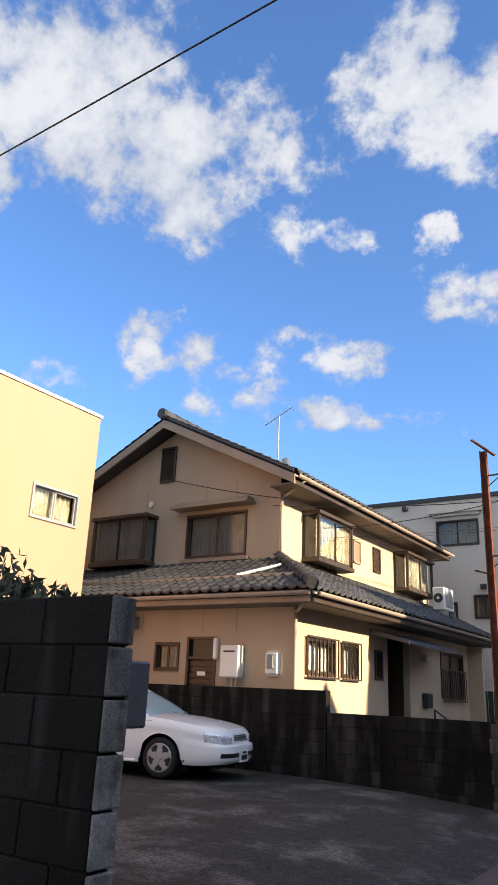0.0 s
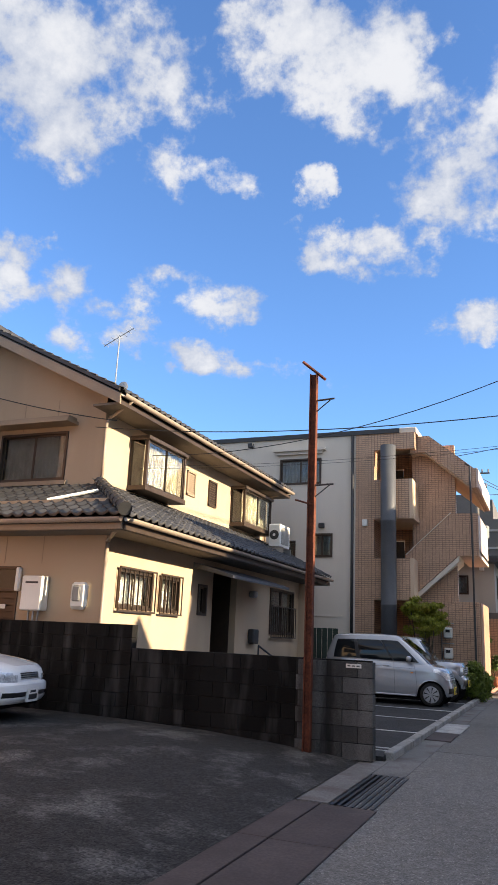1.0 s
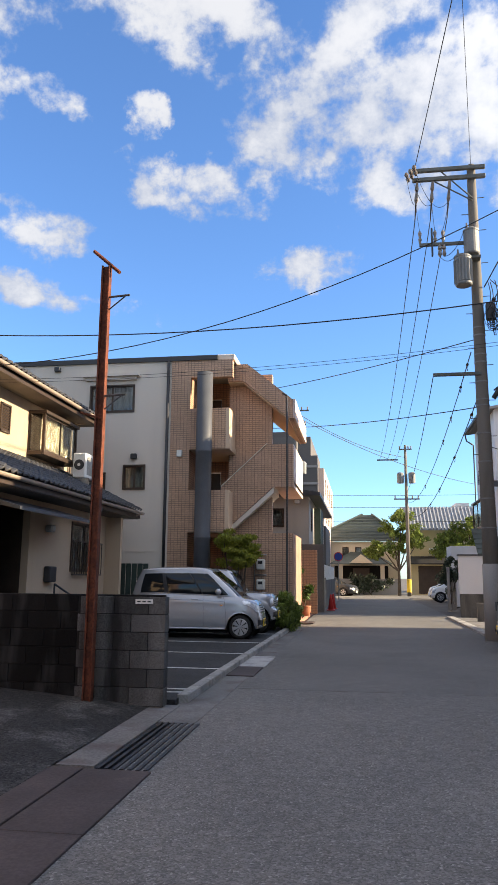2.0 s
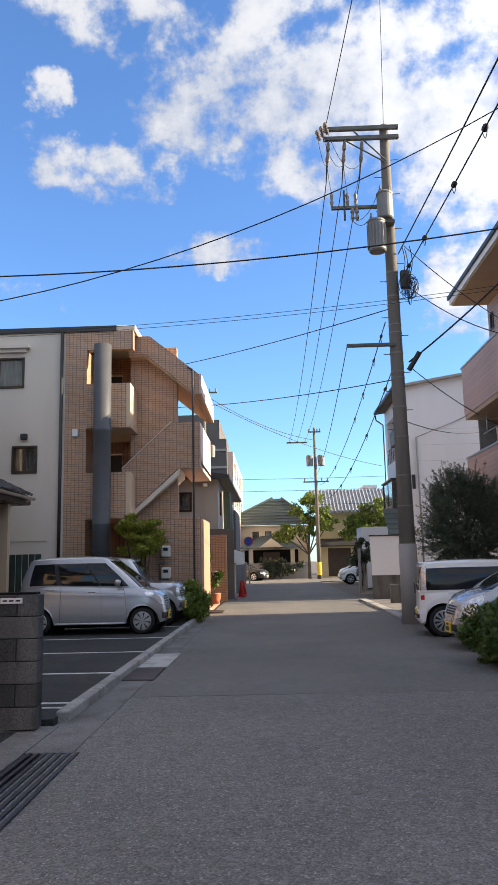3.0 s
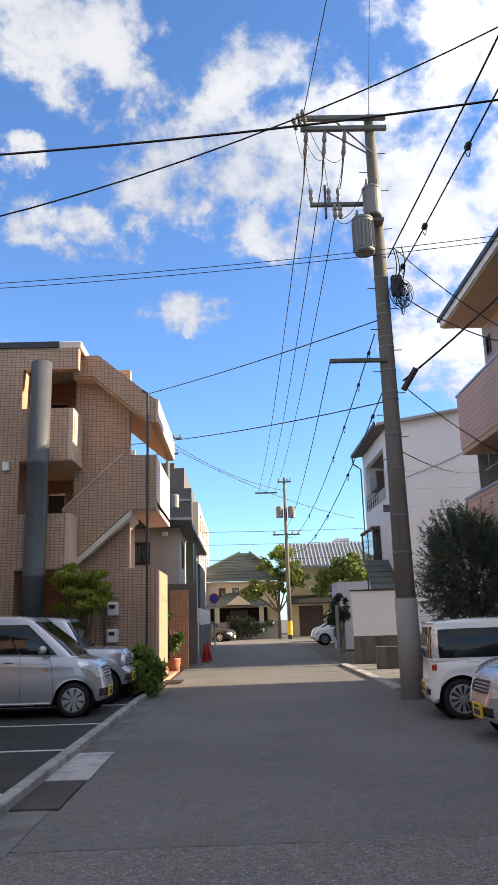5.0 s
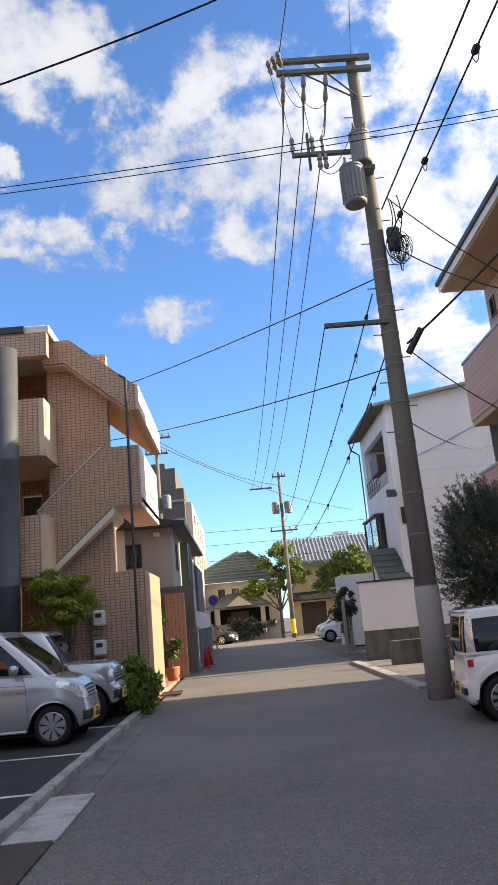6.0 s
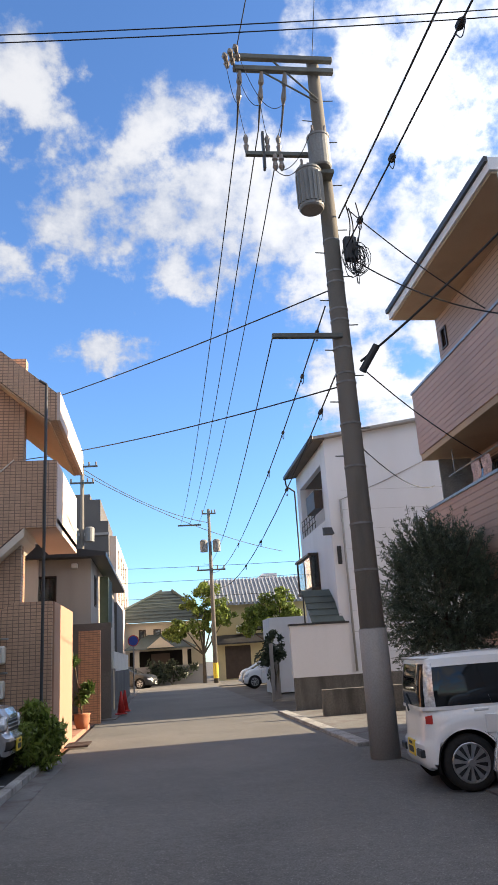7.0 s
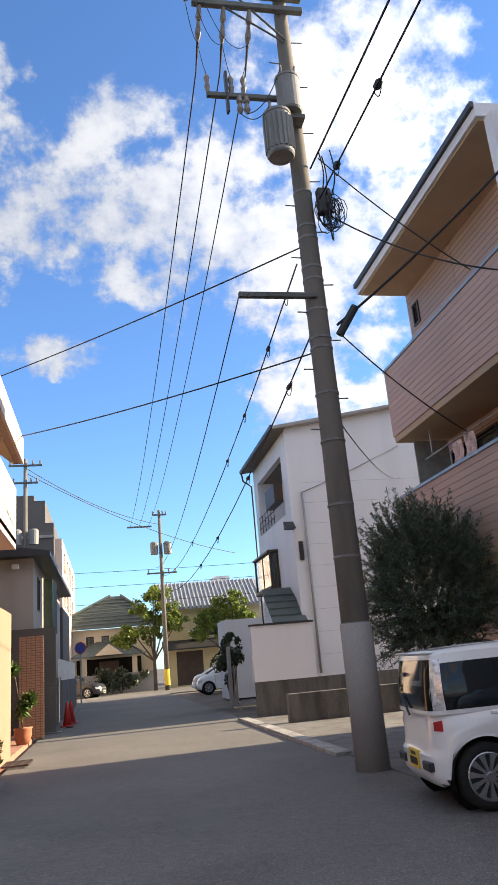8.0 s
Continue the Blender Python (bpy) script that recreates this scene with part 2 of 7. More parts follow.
def leafy(name, rgb, rough=0.5, var=0.35):
    m = bpy.data.materials.new(name)
    m.use_nodes = True
    n, l = m.node_tree.nodes, m.node_tree.links
    b = n["Principled BSDF"]
    b.inputs["Roughness"].default_value = rough
    geo = n.new("ShaderNodeNewGeometry")
    rp = n.new("ShaderNodeValToRGB")
    rp.color_ramp.elements[0].color = (*[c * (1 - var) for c in rgb], 1)
    rp.color_ramp.elements[1].color = (*[c * (1 + var) for c in rgb], 1)
    l.new(geo.outputs["Random Per Island"], rp.inputs[0])
    l.new(rp.outputs[0], b.inputs["Base Color"])
    tr = n.new("ShaderNodeBsdfTranslucent")
    l.new(rp.outputs[0], tr.inputs[0])
    mx = n.new("ShaderNodeMixShader")
    mx.inputs[0].default_value = 0.3
    l.new(b.outputs[0], mx.inputs[1])
    l.new(tr.outputs[0], mx.inputs[2])
    l.new(mx.outputs[0], n["Material Output"].inputs[0])
    return m


M = dict(
    road=asphalt("road_asphalt", (0.168, 0.16, 0.15), (0.14, 0.134, 0.127), 0.9, 0.5, 0.34, 80.0, 0.5),
    road_new=asphalt("smoother_asphalt", (0.15, 0.143, 0.135), (0.12, 0.115, 0.109), 0.8, 0.6, 0.26, 110.0, 0.4),
    lot=asphalt("lot_asphalt", (0.026, 0.0255, 0.025), (0.13, 0.126, 0.12), 1.25, 0.62, 0.6, 60.0, 0.9),
    park=asphalt("parking_asphalt", (0.034, 0.034, 0.035), (0.06, 0.059, 0.058), 1.2, 0.5, 0.3, 100.0, 0.4),
    earth=surf("earth", (0.12, 0.105, 0.09), 0.95, var=0.3, scale=0.8),
    paint=surf("line_paint", (0.62, 0.62, 0.6), 0.7, var=0.2, scale=3, stain=(0.2, 0.2, 0.2), stain_amt=0.6),
    kerb=surf("kerb_concrete", (0.33, 0.32, 0.305), 0.9, var=0.25, scale=1.5, stain=(0.14, 0.13, 0.12), stain_amt=0.7),
    pale_conc=surf("pale_concrete", (0.42, 0.41, 0.4), 0.9, var=0.2, scale=2.5, stain=(0.2, 0.19, 0.18), stain_amt=0.5),
    gutter=surf("gutter_concrete", (0.16, 0.155, 0.148), 0.9, var=0.3, scale=0.9, stain=(0.09, 0.058, 0.055), stain_amt=0.7),
    plate=surf("rusty_plate", (0.085, 0.065, 0.062), 0.75, metal=0.3, var=0.25, scale=2.0, stain=(0.06, 0.05, 0.048), stain_amt=0.5),
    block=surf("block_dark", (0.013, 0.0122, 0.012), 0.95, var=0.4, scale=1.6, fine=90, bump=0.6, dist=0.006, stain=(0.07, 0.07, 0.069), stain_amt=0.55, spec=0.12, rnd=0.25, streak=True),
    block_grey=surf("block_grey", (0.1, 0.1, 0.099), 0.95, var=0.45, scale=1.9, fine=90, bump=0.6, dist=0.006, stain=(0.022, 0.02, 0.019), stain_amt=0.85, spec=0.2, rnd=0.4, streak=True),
    # paler copy of the block colour: skylight on the wall end put into it
    block_end_lit=surf("block_end_lit", (0.2, 0.2, 0.19), 0.95, var=0.3, scale=5, fine=90, bump=0.7, dist=0.008, stain=(0.07, 0.068, 0.066), stain_amt=0.8, spec=0.2, rnd=0.4),
    mortar=surf("mortar", (0.02, 0.019, 0.018), 0.95, var=0.3, scale=3, spec=0.15),
    stucco=surf("house_stucco", (0.46, 0.35, 0.245), 0.9, var=0.07, scale=0.5, fine=130, bump=0.4, dist=0.003, stain=(0.36, 0.27, 0.19), stain_amt=0.4, streak=True),
    tan=surf("house_trim_paint", (0.3, 0.225, 0.16), 0.6, var=0.1, scale=2),
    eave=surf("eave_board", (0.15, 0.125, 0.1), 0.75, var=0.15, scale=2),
    gutter_pipe=surf("rain_gutter", (0.34, 0.27, 0.215), 0.45, var=0.12, scale=4),
    rooftile=surf("roof_tile", (0.038, 0.037, 0.039), 0.5, var=0.25, scale=3, fine=60, rnd=0.25),
    brown=surf("bronze_frame", (0.07, 0.048, 0.036), 0.45, metal=0.4, var=0.15, scale=4, bump=0),
    curtain=surf("curtain", (0.17, 0.145, 0.1), 0.9, var=0.15, scale=4),
    curtain2=surf("curtain_grey", (0.3, 0.29, 0.27), 0.9, var=0.2, scale=4),
    glass=glassy("window_glass", (0.75, 0.8, 0.8), 0.03, alpha=0.0),
    darkglass=glassy("dark_glass", (0.012, 0.014, 0.016), 0.04, spec=0.45),
    shadeglass=glassy("sunshade_behind_glass", (0.3, 0.45, 0.5), 0.05, spec=0.6),
    dark=surf("dark_void", (0.012, 0.011, 0.011), 0.9, var=0.2, bump=0, spec=0.1),
    white=surf("white_enamel", (0.75, 0.74, 0.7), 0.4, var=0.06, scale=3, bump=0.05),
    cream=surf("yellow_wall_paint", (0.365, 0.215, 0.148), 0.85, var=0.06, scale=0.4, fine=90, stain=(0.39, 0.25, 0.15), stain_amt=0.35, streak=True),
    rust=surf("rusty_steel", (0.16, 0.045, 0.022), 0.85, metal=0.2, var=0.45, scale=4, fine=50, bump=0.5, stain=(0.07, 0.022, 0.014), stain_amt=0.7),
    apt=surf("apartment_render", (0.66, 0.585, 0.5), 0.85, var=0.06, scale=0.5, fine=120, stain=(0.5, 0.45, 0.4), stain_amt=0.3, streak=True),
    aptile=tiled("brown_facing_tile", (0.55, 0.345, 0.23), (0.21, 0.135, 0.095), 0.1, 0.062, mortar=0.0065),
    pinktile=tiled("orange_facing_tile", (0.46, 0.25, 0.15), (0.2, 0.13, 0.09), 0.11, 0.06),
    board=tiled("tan_siding", (0.46, 0.31, 0.235), (0.14, 0.09, 0.07), 6.0, 0.115, mortar=0.008, var=0.06),
    steel=surf("galvanised", (0.35, 0.36, 0.37), 0.4, metal=0.7, var=0.15, scale=5, bump=0.05),
    column=surf("dark_column", (0.07, 0.074, 0.084), 0.5, metal=0.0, var=0.12, scale=2),
    blackpipe=surf("black_pipe", (0.035, 0.035, 0.038), 0.45, var=0.15, bump=0),
    conc=surf("pole_concrete", (0.165, 0.148, 0.128), 0.9, var=0.18, scale=1.2, fine=80, stain=(0.1, 0.09, 0.078), stain_amt=0.6, streak=True),
    arm=surf("weathered_arm", (0.11, 0.115, 0.105), 0.7, var=0.2, scale=6),
    tank=surf("tank_paint", (0.2, 0.2, 0.195), 0.55, var=0.15, scale=5, stain=(0.11, 0.1, 0.09), stain_amt=0.4, streak=True),
    plank=surf("tan_board", (0.46, 0.315, 0.25), 0.6, var=0.06, scale=0.8, fine=60, rnd=0.05),
    whitewall=surf("white_render", (0.72, 0.72, 0.74), 0.85, var=0.05, scale=0.5, stain=(0.6, 0.6, 0.61), stain_amt=0.35, streak=True),
    greyrender=surf("grey_render", (0.33, 0.315, 0.3), 0.85, var=0.1, scale=0.7),
    cwall=surf("concrete_wall", (0.125, 0.118, 0.11), 0.9, var=0.3, scale=1.2, stain=(0.045, 0.043, 0.04), stain_amt=0.75, streak=True),
    carwhite=surf("car_white", (0.84, 0.84, 0.84), 0.25, var=0.02, scale=1, bump=0, coat=0.6),
    carsilver=surf("car_silver", (0.47, 0.475, 0.5), 0.27, metal=0.55, var=0.03, scale=1, bump=0, coat=0.6),
    carblack=surf("car_black", (0.02, 0.022, 0.025), 0.35, var=0.05, scale=1, bump=0),
    tyre=surf("tyre_rubber", (0.015, 0.015, 0.015), 0.85, var=0.2, scale=20),
    rim=surf("alloy", (0.5, 0.51, 0.53), 0.35, metal=0.8, var=0.08, scale=6, bump=0),
    lamp=surf("headlamp", (0.72, 0.74, 0.77), 0.16, metal=0.3, var=0.3, scale=16, fine=30, bump=0.35, dist=0.01, coat=1.0),
    red=surf("red_plastic", (0.5, 0.03, 0.025), 0.45, var=0.1, scale=8, bump=0),
    orange=surf("amber_plastic", (0.6, 0.2, 0.03), 0.4, var=0.05, bump=0),
    yellow=surf("yellow_plate", (0.75, 0.52, 0.05), 0.5, var=0.05, bump=0),
    plastic=surf("black_plastic", (0.025, 0.025, 0.027), 0.55, var=0.1, bump=0),
    # peach carries the warm bounced light on soffits and cheeks in its colour
    peach=surf("peach_bounce_light", (0.62, 0.46, 0.33), 0.8, var=0.06, scale=0.8),
    far_wall=surf("pale_far_render", (0.6, 0.54, 0.43), 0.85, var=0.08, scale=0.6),
    cream_far=surf("yellowish_far_render", (0.58, 0.5, 0.3), 0.85, var=0.08, scale=0.6),
    greybeige=surf("grey_beige_render", (0.4, 0.365, 0.325), 0.85, var=0.07, scale=0.6, stain=(0.3, 0.27, 0.24), stain_amt=0.4, streak=True),
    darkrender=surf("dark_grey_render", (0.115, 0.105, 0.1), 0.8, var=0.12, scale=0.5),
    leaf=leafy("leaf_green", (0.07, 0.12, 0.025)),
    leaf_y=leafy("leaf_yellowgreen", (0.27, 0.29, 0.04)),
    leaf_d=leafy("leaf_dark", (0.05, 0.068, 0.04)),
    leaf_t=leafy("leaf_street", (0.16, 0.21, 0.04), 0.5, 0.55),
    leaf_o=leafy("leaf_olive", (0.1, 0.125, 0.085), 0.42, 0.5),
    bark=surf("bark", (0.09, 0.07, 0.05), 0.95, var=0.35, scale=9),
    terracotta=surf("terracotta", (0.4, 0.15, 0.08), 0.8, var=0.15, scale=5),
    redtile=surf("red_paving", (0.4, 0.2, 0.14), 0.85, var=0.2, scale=3),
    green=surf("green_fence", (0.03, 0.05, 0.04), 0.7, var=0.2, scale=4),
    greentile=surf("green_roof", (0.075, 0.095, 0.088), 0.5, var=0.12, scale=3),
    greyroof=surf("grey_pantile", (0.3, 0.31, 0.33), 0.5, var=0.2, scale=3),
    blue=surf("sign_blue", (0.03, 0.06, 0.3), 0.4, var=0.05, bump=0),
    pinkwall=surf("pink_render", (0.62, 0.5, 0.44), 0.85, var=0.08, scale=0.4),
    cable=surf("cable_black", (0.012, 0.012, 0.013), 0.6, var=0.1, bump=0),
    ceramic=surf("insulator", (0.22, 0.18, 0.155), 0.35, var=0.08, bump=0),
    cloth=surf("laundry", (0.6, 0.45, 0.42), 0.9, var=0.3, scale=9),
)
M["glass"].node_tree.nodes["Principled BSDF"].inputs["Alpha"].default_value = 1.0


# ---- building blocks ----
def at_world(ob):
    p = Vector()
    while ob:
        p += ob.location
        ob = ob.parent
    return p


def thing(name, loc, label="", category="", group="", kind="", rz=0.0):
    ob = new(name)
    ob.location = loc
    ob.rotation_euler = (0, 0, radians(rz))
    return tagged(ob, label, category, group, kind)


def mesh_of(name, bm, material, smooth=False):
    me = bpy.data.meshes.new(name)
    bm.normal_update()
    bm.to_mesh(me)
    bm.free()
    me.materials.append(material)
    if smooth:
        me.polygons.foreach_set("use_smooth", [True] * len(me.polygons))
    return me


def part(name, bm, material, parent=None, label="", local=False, smooth=False):
    """Links a bmesh as one mesh object; points are in the world unless local."""
    if parent is not None and not local:
        bmesh.ops.translate(bm, verts=bm.verts, vec=-at_world(parent))
    ob = new(name, mesh_of(name, bm, material, smooth))
    ob.parent = parent
    return tagged(ob, label)


def bx(bm, a, b, bev=0.0):
    """A box between two corners, its edges rounded off by bev."""
    lo, hi = [min(p, q) for p, q in zip(a, b)], [max(p, q) for p, q in zip(a, b)]
    vs = [bm.verts.new((x, y, z)) for x in (lo[0], hi[0]) for y in (lo[1], hi[1]) for z in (lo[2], hi[2])]
    fs = [bm.faces.new([vs[i] for i in q]) for q in ((0, 1, 3, 2), (4, 6, 7, 5), (0, 4, 5, 1), (2, 3, 7, 6), (0, 2, 6, 4), (1, 5, 7, 3))]
    if bev:
        es = list({e for f in fs for e in f.edges})
        bmesh.ops.bevel(bm, geom=es, offset=bev, segments=1, affect="EDGES")
    return bm


def box(a, b, bev=0.0):
    return bx(bmesh.new(), a, b, bev)


def tube(bm, p, q, r0, r1=None, seg=10, caps=True):
    p, q = Vector(p), Vector(q)
    r1 = r0 if r1 is None else r1
    d = (q - p).normalized()
    a = d.orthogonal().normalized()
    c = d.cross(a)
    rings = []
    for o, r in ((p, r0), (q, r1)):
        rings.append([bm.verts.new(o + (a * math.cos(k * 2 * math.pi / seg) + c * math.sin(k * 2 * math.pi / seg)) * r) for k in range(seg)])
    for k in range(seg):
        bm.faces.new((rings[0][k], rings[0][(k + 1) % seg], rings[1][(k + 1) % seg], rings[1][k]))
    if caps:
        bm.faces.new(rings[0][::-1])
        bm.faces.new(rings[1])
    return bm


def lathe(bm, base, prof, seg=16, axis="z"):
    """Turns a profile of (radius, height) round an upright axis at base."""
    base = Vector(base)
    rings = []
    for r, h in prof:
        ring = []
        for k in range(seg):
            a = k * 2 * math.pi / seg
            v = (r * math.cos(a), r * math.sin(a), h)
            if axis == "y":
                v = (v[0], v[2], v[1])
            ring.append(bm.verts.new(base + Vector(v)))
        rings.append(ring)
    for i in range(len(rings) - 1):
        for k in range(seg):
            bm.faces.new((rings[i][k], rings[i][(k + 1) % seg], rings[i + 1][(k + 1) % seg], rings[i + 1][k]))
    bm.faces.new(rings[0][::-1])
    bm.faces.new(rings[-1])
    bmesh.ops.recalc_face_normals(bm, faces=bm.faces)
    return bm


def prism(bm, pts, way):
    """A flat outline pushed along way."""
    way = Vector(way)
    a = [bm.verts.new(p) for p in pts]
    b = [bm.verts.new(Vector(p) + way) for p in pts]
    n = len(a)
    bm.faces.new(a)
    bm.faces.new(b[::-1])
    for k in range(n):
        bm.faces.new((a[k], b[k], b[(k + 1) % n], a[(k + 1) % n]))
    bmesh.ops.recalc_face_normals(bm, faces=bm.faces)
    return bm


def P(f, c, u, z, d=0.0):
    """A point on a facade: f is the side it faces, c its plane, u the place along it, d how far it stands out."""
    return {"S": (u, c - d, z), "N": (u, c + d, z), "E": (c + d, u, z), "W": (c - d, u, z)}[f]


def fb(bm, f, c, u0, u1, z0, z1, d0, d1, bev=0.0):
    return bx(bm, P(f, c, u0, z0, d0), P(f, c, u1, z1, d1), bev)


def holed(f, c, u0, u1, z0, z1, holes=(), thick=0.15):
    """A wall with thickness and openings that go right through it."""
    bm = bmesh.new()
    us = sorted({u0, u1, *[h[0] for h in holes], *[h[1] for h in holes]})
    zs = sorted({z0, z1, *[h[2] for h in holes], *[h[3] for h in holes]})
    solid = {}
    for i in range(len(us) - 1):
        for j in range(len(zs) - 1):
            um, zm = (us[i] + us[i + 1]) / 2, (zs[j] + zs[j + 1]) / 2
            solid[i, j] = not any(h[0] < um < h[1] and h[2] < zm < h[3] for h in holes)

    def quad(*ps):
        bm.faces.new([bm.verts.new(p) for p in ps])
    for (i, j), s in solid.items():
        if not s:
            continue
        a, b, lo, hi = us[i], us[i + 1], zs[j], zs[j + 1]
        for d in (0.0, -thick):
            quad(P(f, c, a, lo, d), P(f, c, b, lo, d), P(f, c, b, hi, d), P(f, c, a, hi, d))
        if not solid.get((i - 1, j)):
            quad(P(f, c, a, lo), P(f, c, a, hi), P(f, c, a, hi, -thick), P(f, c, a, lo, -thick))
        if not solid.get((i + 1, j)):
            quad(P(f, c, b, lo), P(f, c, b, hi), P(f, c, b, hi, -thick), P(f, c, b, lo, -thick))
        if not solid.get((i, j - 1)):
            quad(P(f, c, a, lo), P(f, c, b, lo), P(f, c, b, lo, -thick), P(f, c, a, lo, -thick))
        if not solid.get((i, j + 1)):
            quad(P(f, c, a, hi), P(f, c, b, hi), P(f, c, b, hi, -thick), P(f, c, a, hi, -thick))
    bmesh.ops.remove_doubles(bm, verts=bm.verts, dist=0.0005)
    bmesh.ops.recalc_face_normals(bm, faces=bm.faces)
    return bm


def window(parent, f, c, u0, u1, z0, z1, frame_m="brown", back="curtain", sashes=2, proud=0.03, label="", fr=0.045, name="window"):
    """A sliding window: frame, sashes with panes, and what hangs behind them."""
    bm = bmesh.new()
    for a, b, lo, hi in ((u0, u1, z1 - fr, z1), (u0, u1, z0, z0 + fr), (u0, u0 + fr, z0 + fr, z1 - fr), (u1 - fr, u1, z0 + fr, z1 - fr)):
        fb(bm, f, c, a, b, lo, hi, -0.1, proud)
    w = part(name, bm, M[frame_m], parent, label)
    n = sashes
    for k in range(n):
        a, b = u0 + fr + (u1 - u0 - 2 * fr) * k / n, u0 + fr + (u1 - u0 - 2 * fr) * (k + 1) / n
        d = -0.02 if k % 2 else -0.045
        bm = bmesh.new()
        t = fr * 0.7
        for p, q, lo, hi in ((a, b, z1 - fr - t, z1 - fr), (a, b, z0 + fr, z0 + fr + t), (a, a + t, z0 + fr + t, z1 - fr - t), (b - t, b, z0 + fr + t, z1 - fr - t)):
            fb(bm, f, c, p, q, lo, hi, d - 0.02, d)
        part("sash", bm, M[frame_m], w)
        bm = bmesh.new()
        fb(bm, f, c, a + t, b - t, z0 + fr + t, z1 - fr - t, d - 0.013, d - 0.008)
        part("pane", bm, M["glass"], w).visible_shadow = False
    if back:
        bm = bmesh.new()
        m = max(6, int((u1 - u0) / 0.06))
        top = [P(f, c, u0 + fr + (u1 - u0 - 2 * fr) * k / m, z1 - fr, -0.14 - 0.02 * (k % 2)) for k in range(m + 1)]
        bot = [P(f, c, u0 + fr + (u1 - u0 - 2 * fr) * k / m, z0 + fr, -0.14 - 0.02 * (k % 2)) for k in range(m + 1)]
        tv, bv = [bm.verts.new(p) for p in top], [bm.verts.new(p) for p in bot]
        for k in range(m):
            bm.faces.new((tv[k], tv[k + 1], bv[k + 1], bv[k]))
        part("curtain", bm, M[back], w)
    return w


def bay(parent, f, c, u0, u1, z0, z1, out=0.35, label="", cm="curtain"):
    """A box-shaped bay window with bronze frames, a flat hood and glazed cheeks."""
    bm = bmesh.new()
    fb(bm, f, c, u0 - 0.04, u1 + 0.04, z1, z1 + 0.08, 0, out + 0.05, 0.01)
    fb(bm, f, c, u0 - 0.03, u1 + 0.03, z0 - 0.1, z0, 0, out + 0.03, 0.01)
    for u in (u0, u1 - 0.06):
        fb(bm, f, c, u, u + 0.06, z0, z1, out - 0.06, out)
        fb(bm, f, c, u, u + 0.06, z0, z1, 0, 0.04)
    w = part("bay_window", bm, M["brown"], parent, label)
    um = (u0 + u1) / 2
    bm = bmesh.new()
    for a, b in ((u0 + 0.06, um + 0.02), (um - 0.02, u1 - 0.06)):
        fb(bm, f, c, a, a + 0.035, z0, z1, out - 0.05, out - 0.02)
        fb(bm, f, c, b - 0.035, b, z0, z1, out - 0.05, out - 0.02)
        fb(bm, f, c, a, b, z0, z0 + 0.04, out - 0.05, out - 0.02)
        fb(bm, f, c, a, b, z1 - 0.04, z1, out - 0.05, out - 0.02)
    part("sash", bm, M["brown"], w)
    bm = bmesh.new()
    fb(bm, f, c, u0 + 0.06, u1 - 0.06, z0, z1, out - 0.04, out - 0.035)
    part("pane", bm, M["glass"], w).visible_shadow = False
    for u in (u0 + 0.02, u1 - 0.03):
        bm = bmesh.new()
        fb(bm, f, c, u, u + 0.006, z0, z1, 0.04, out - 0.06)
        part("pane", bm, M["glass"], w).visible_shadow = False
    bm = bmesh.new()
    m = int((u1 - u0 - 0.16) / 0.07)
    tv = [[bm.verts.new(P(f, c, u0 + 0.08 + (u1 - u0 - 0.16) * k / m, z, out - 0.12 - 0.025 * (k % 2))) for k in range(m + 1)] for z in (z0, z1)]
    for k in range(m):
        bm.faces.new((tv[0][k], tv[0][k + 1], tv[1][k + 1], tv[1][k]))
    part("curtain", bm, M[cm], w)
    bm = bmesh.new()
    fb(bm, f, c, u0 + 0.03, u1 - 0.03, z0, z1, 0.0, 0.02)
    part("back_board", bm, M["curtain2"], w)
    return w


def grille(parent, f, c, u0, u1, z0, z1, n, m="brown"):
    """A window guard of upright bars."""
    bm = bmesh.new()
    fb(bm, f, c, u0, u1, z0, z0 + 0.03, 0.05, 0.08)
    g = part("window_guard", bm, M[m], parent)
    part("rail", fb(bmesh.new(), f, c, u0, u1, z1 - 0.03, z1, 0.05, 0.08), M[m], g)
    bar = bmesh.new()
    fb(bar, f, c, u0, u0 + 0.016, z0 + 0.03, z1 - 0.03, 0.055, 0.075)
    first = part("bar", bar, M[m], g)
    step = Vector(P(f, 0, (u1 - u0 - 0.016) / (n - 1), 0)) - Vector(P(f, 0, 0, 0))
    for k in range(1, n):
        o = new("bar", first.data)
        o.parent, o.location = g, step * k
    return g


def louvre(parent, f, c, u0, u1, z0, z1, n=12, m="brown", name="louvre_vent"):
    bm = bmesh.new()
    for a, b, lo, hi in ((u0, u1, z1 - 0.04, z1), (u0, u1, z0, z0 + 0.04), (u0, u0 + 0.04, z0, z1), (u1 - 0.04, u1, z0, z1)):
        fb(bm, f, c, a, b, lo, hi, -0.02, 0.04)
    fb(bm, f, c, u0, u1, z0, z1, -0.03, -0.02)
    v = part(name, bm, M[m], parent)
    for k in range(n):
        z = z0 + 0.05 + (z1 - z0 - 0.1) * k / n
        bm = bmesh.new()
        a = [P(f, c, u0 + 0.04, z, 0.03), P(f, c, u1 - 0.04, z, 0.03), P(f, c, u1 - 0.04, z + 0.05, 0.0), P(f, c, u0 + 0.04, z + 0.05, 0.0)]
        prism(bm, a, (0, 0, 0.008))
        part("slat", bm, M[m], v)
    return v


def drop_pipe(parent, pts, r, m="gutter_pipe", name="downpipe"):
    bm = bmesh.new()
    for a, b in zip(pts, pts[1:]):
        tube(bm, a, b, r, seg=8)
    return part(name, bm, M[m], parent, smooth=True)


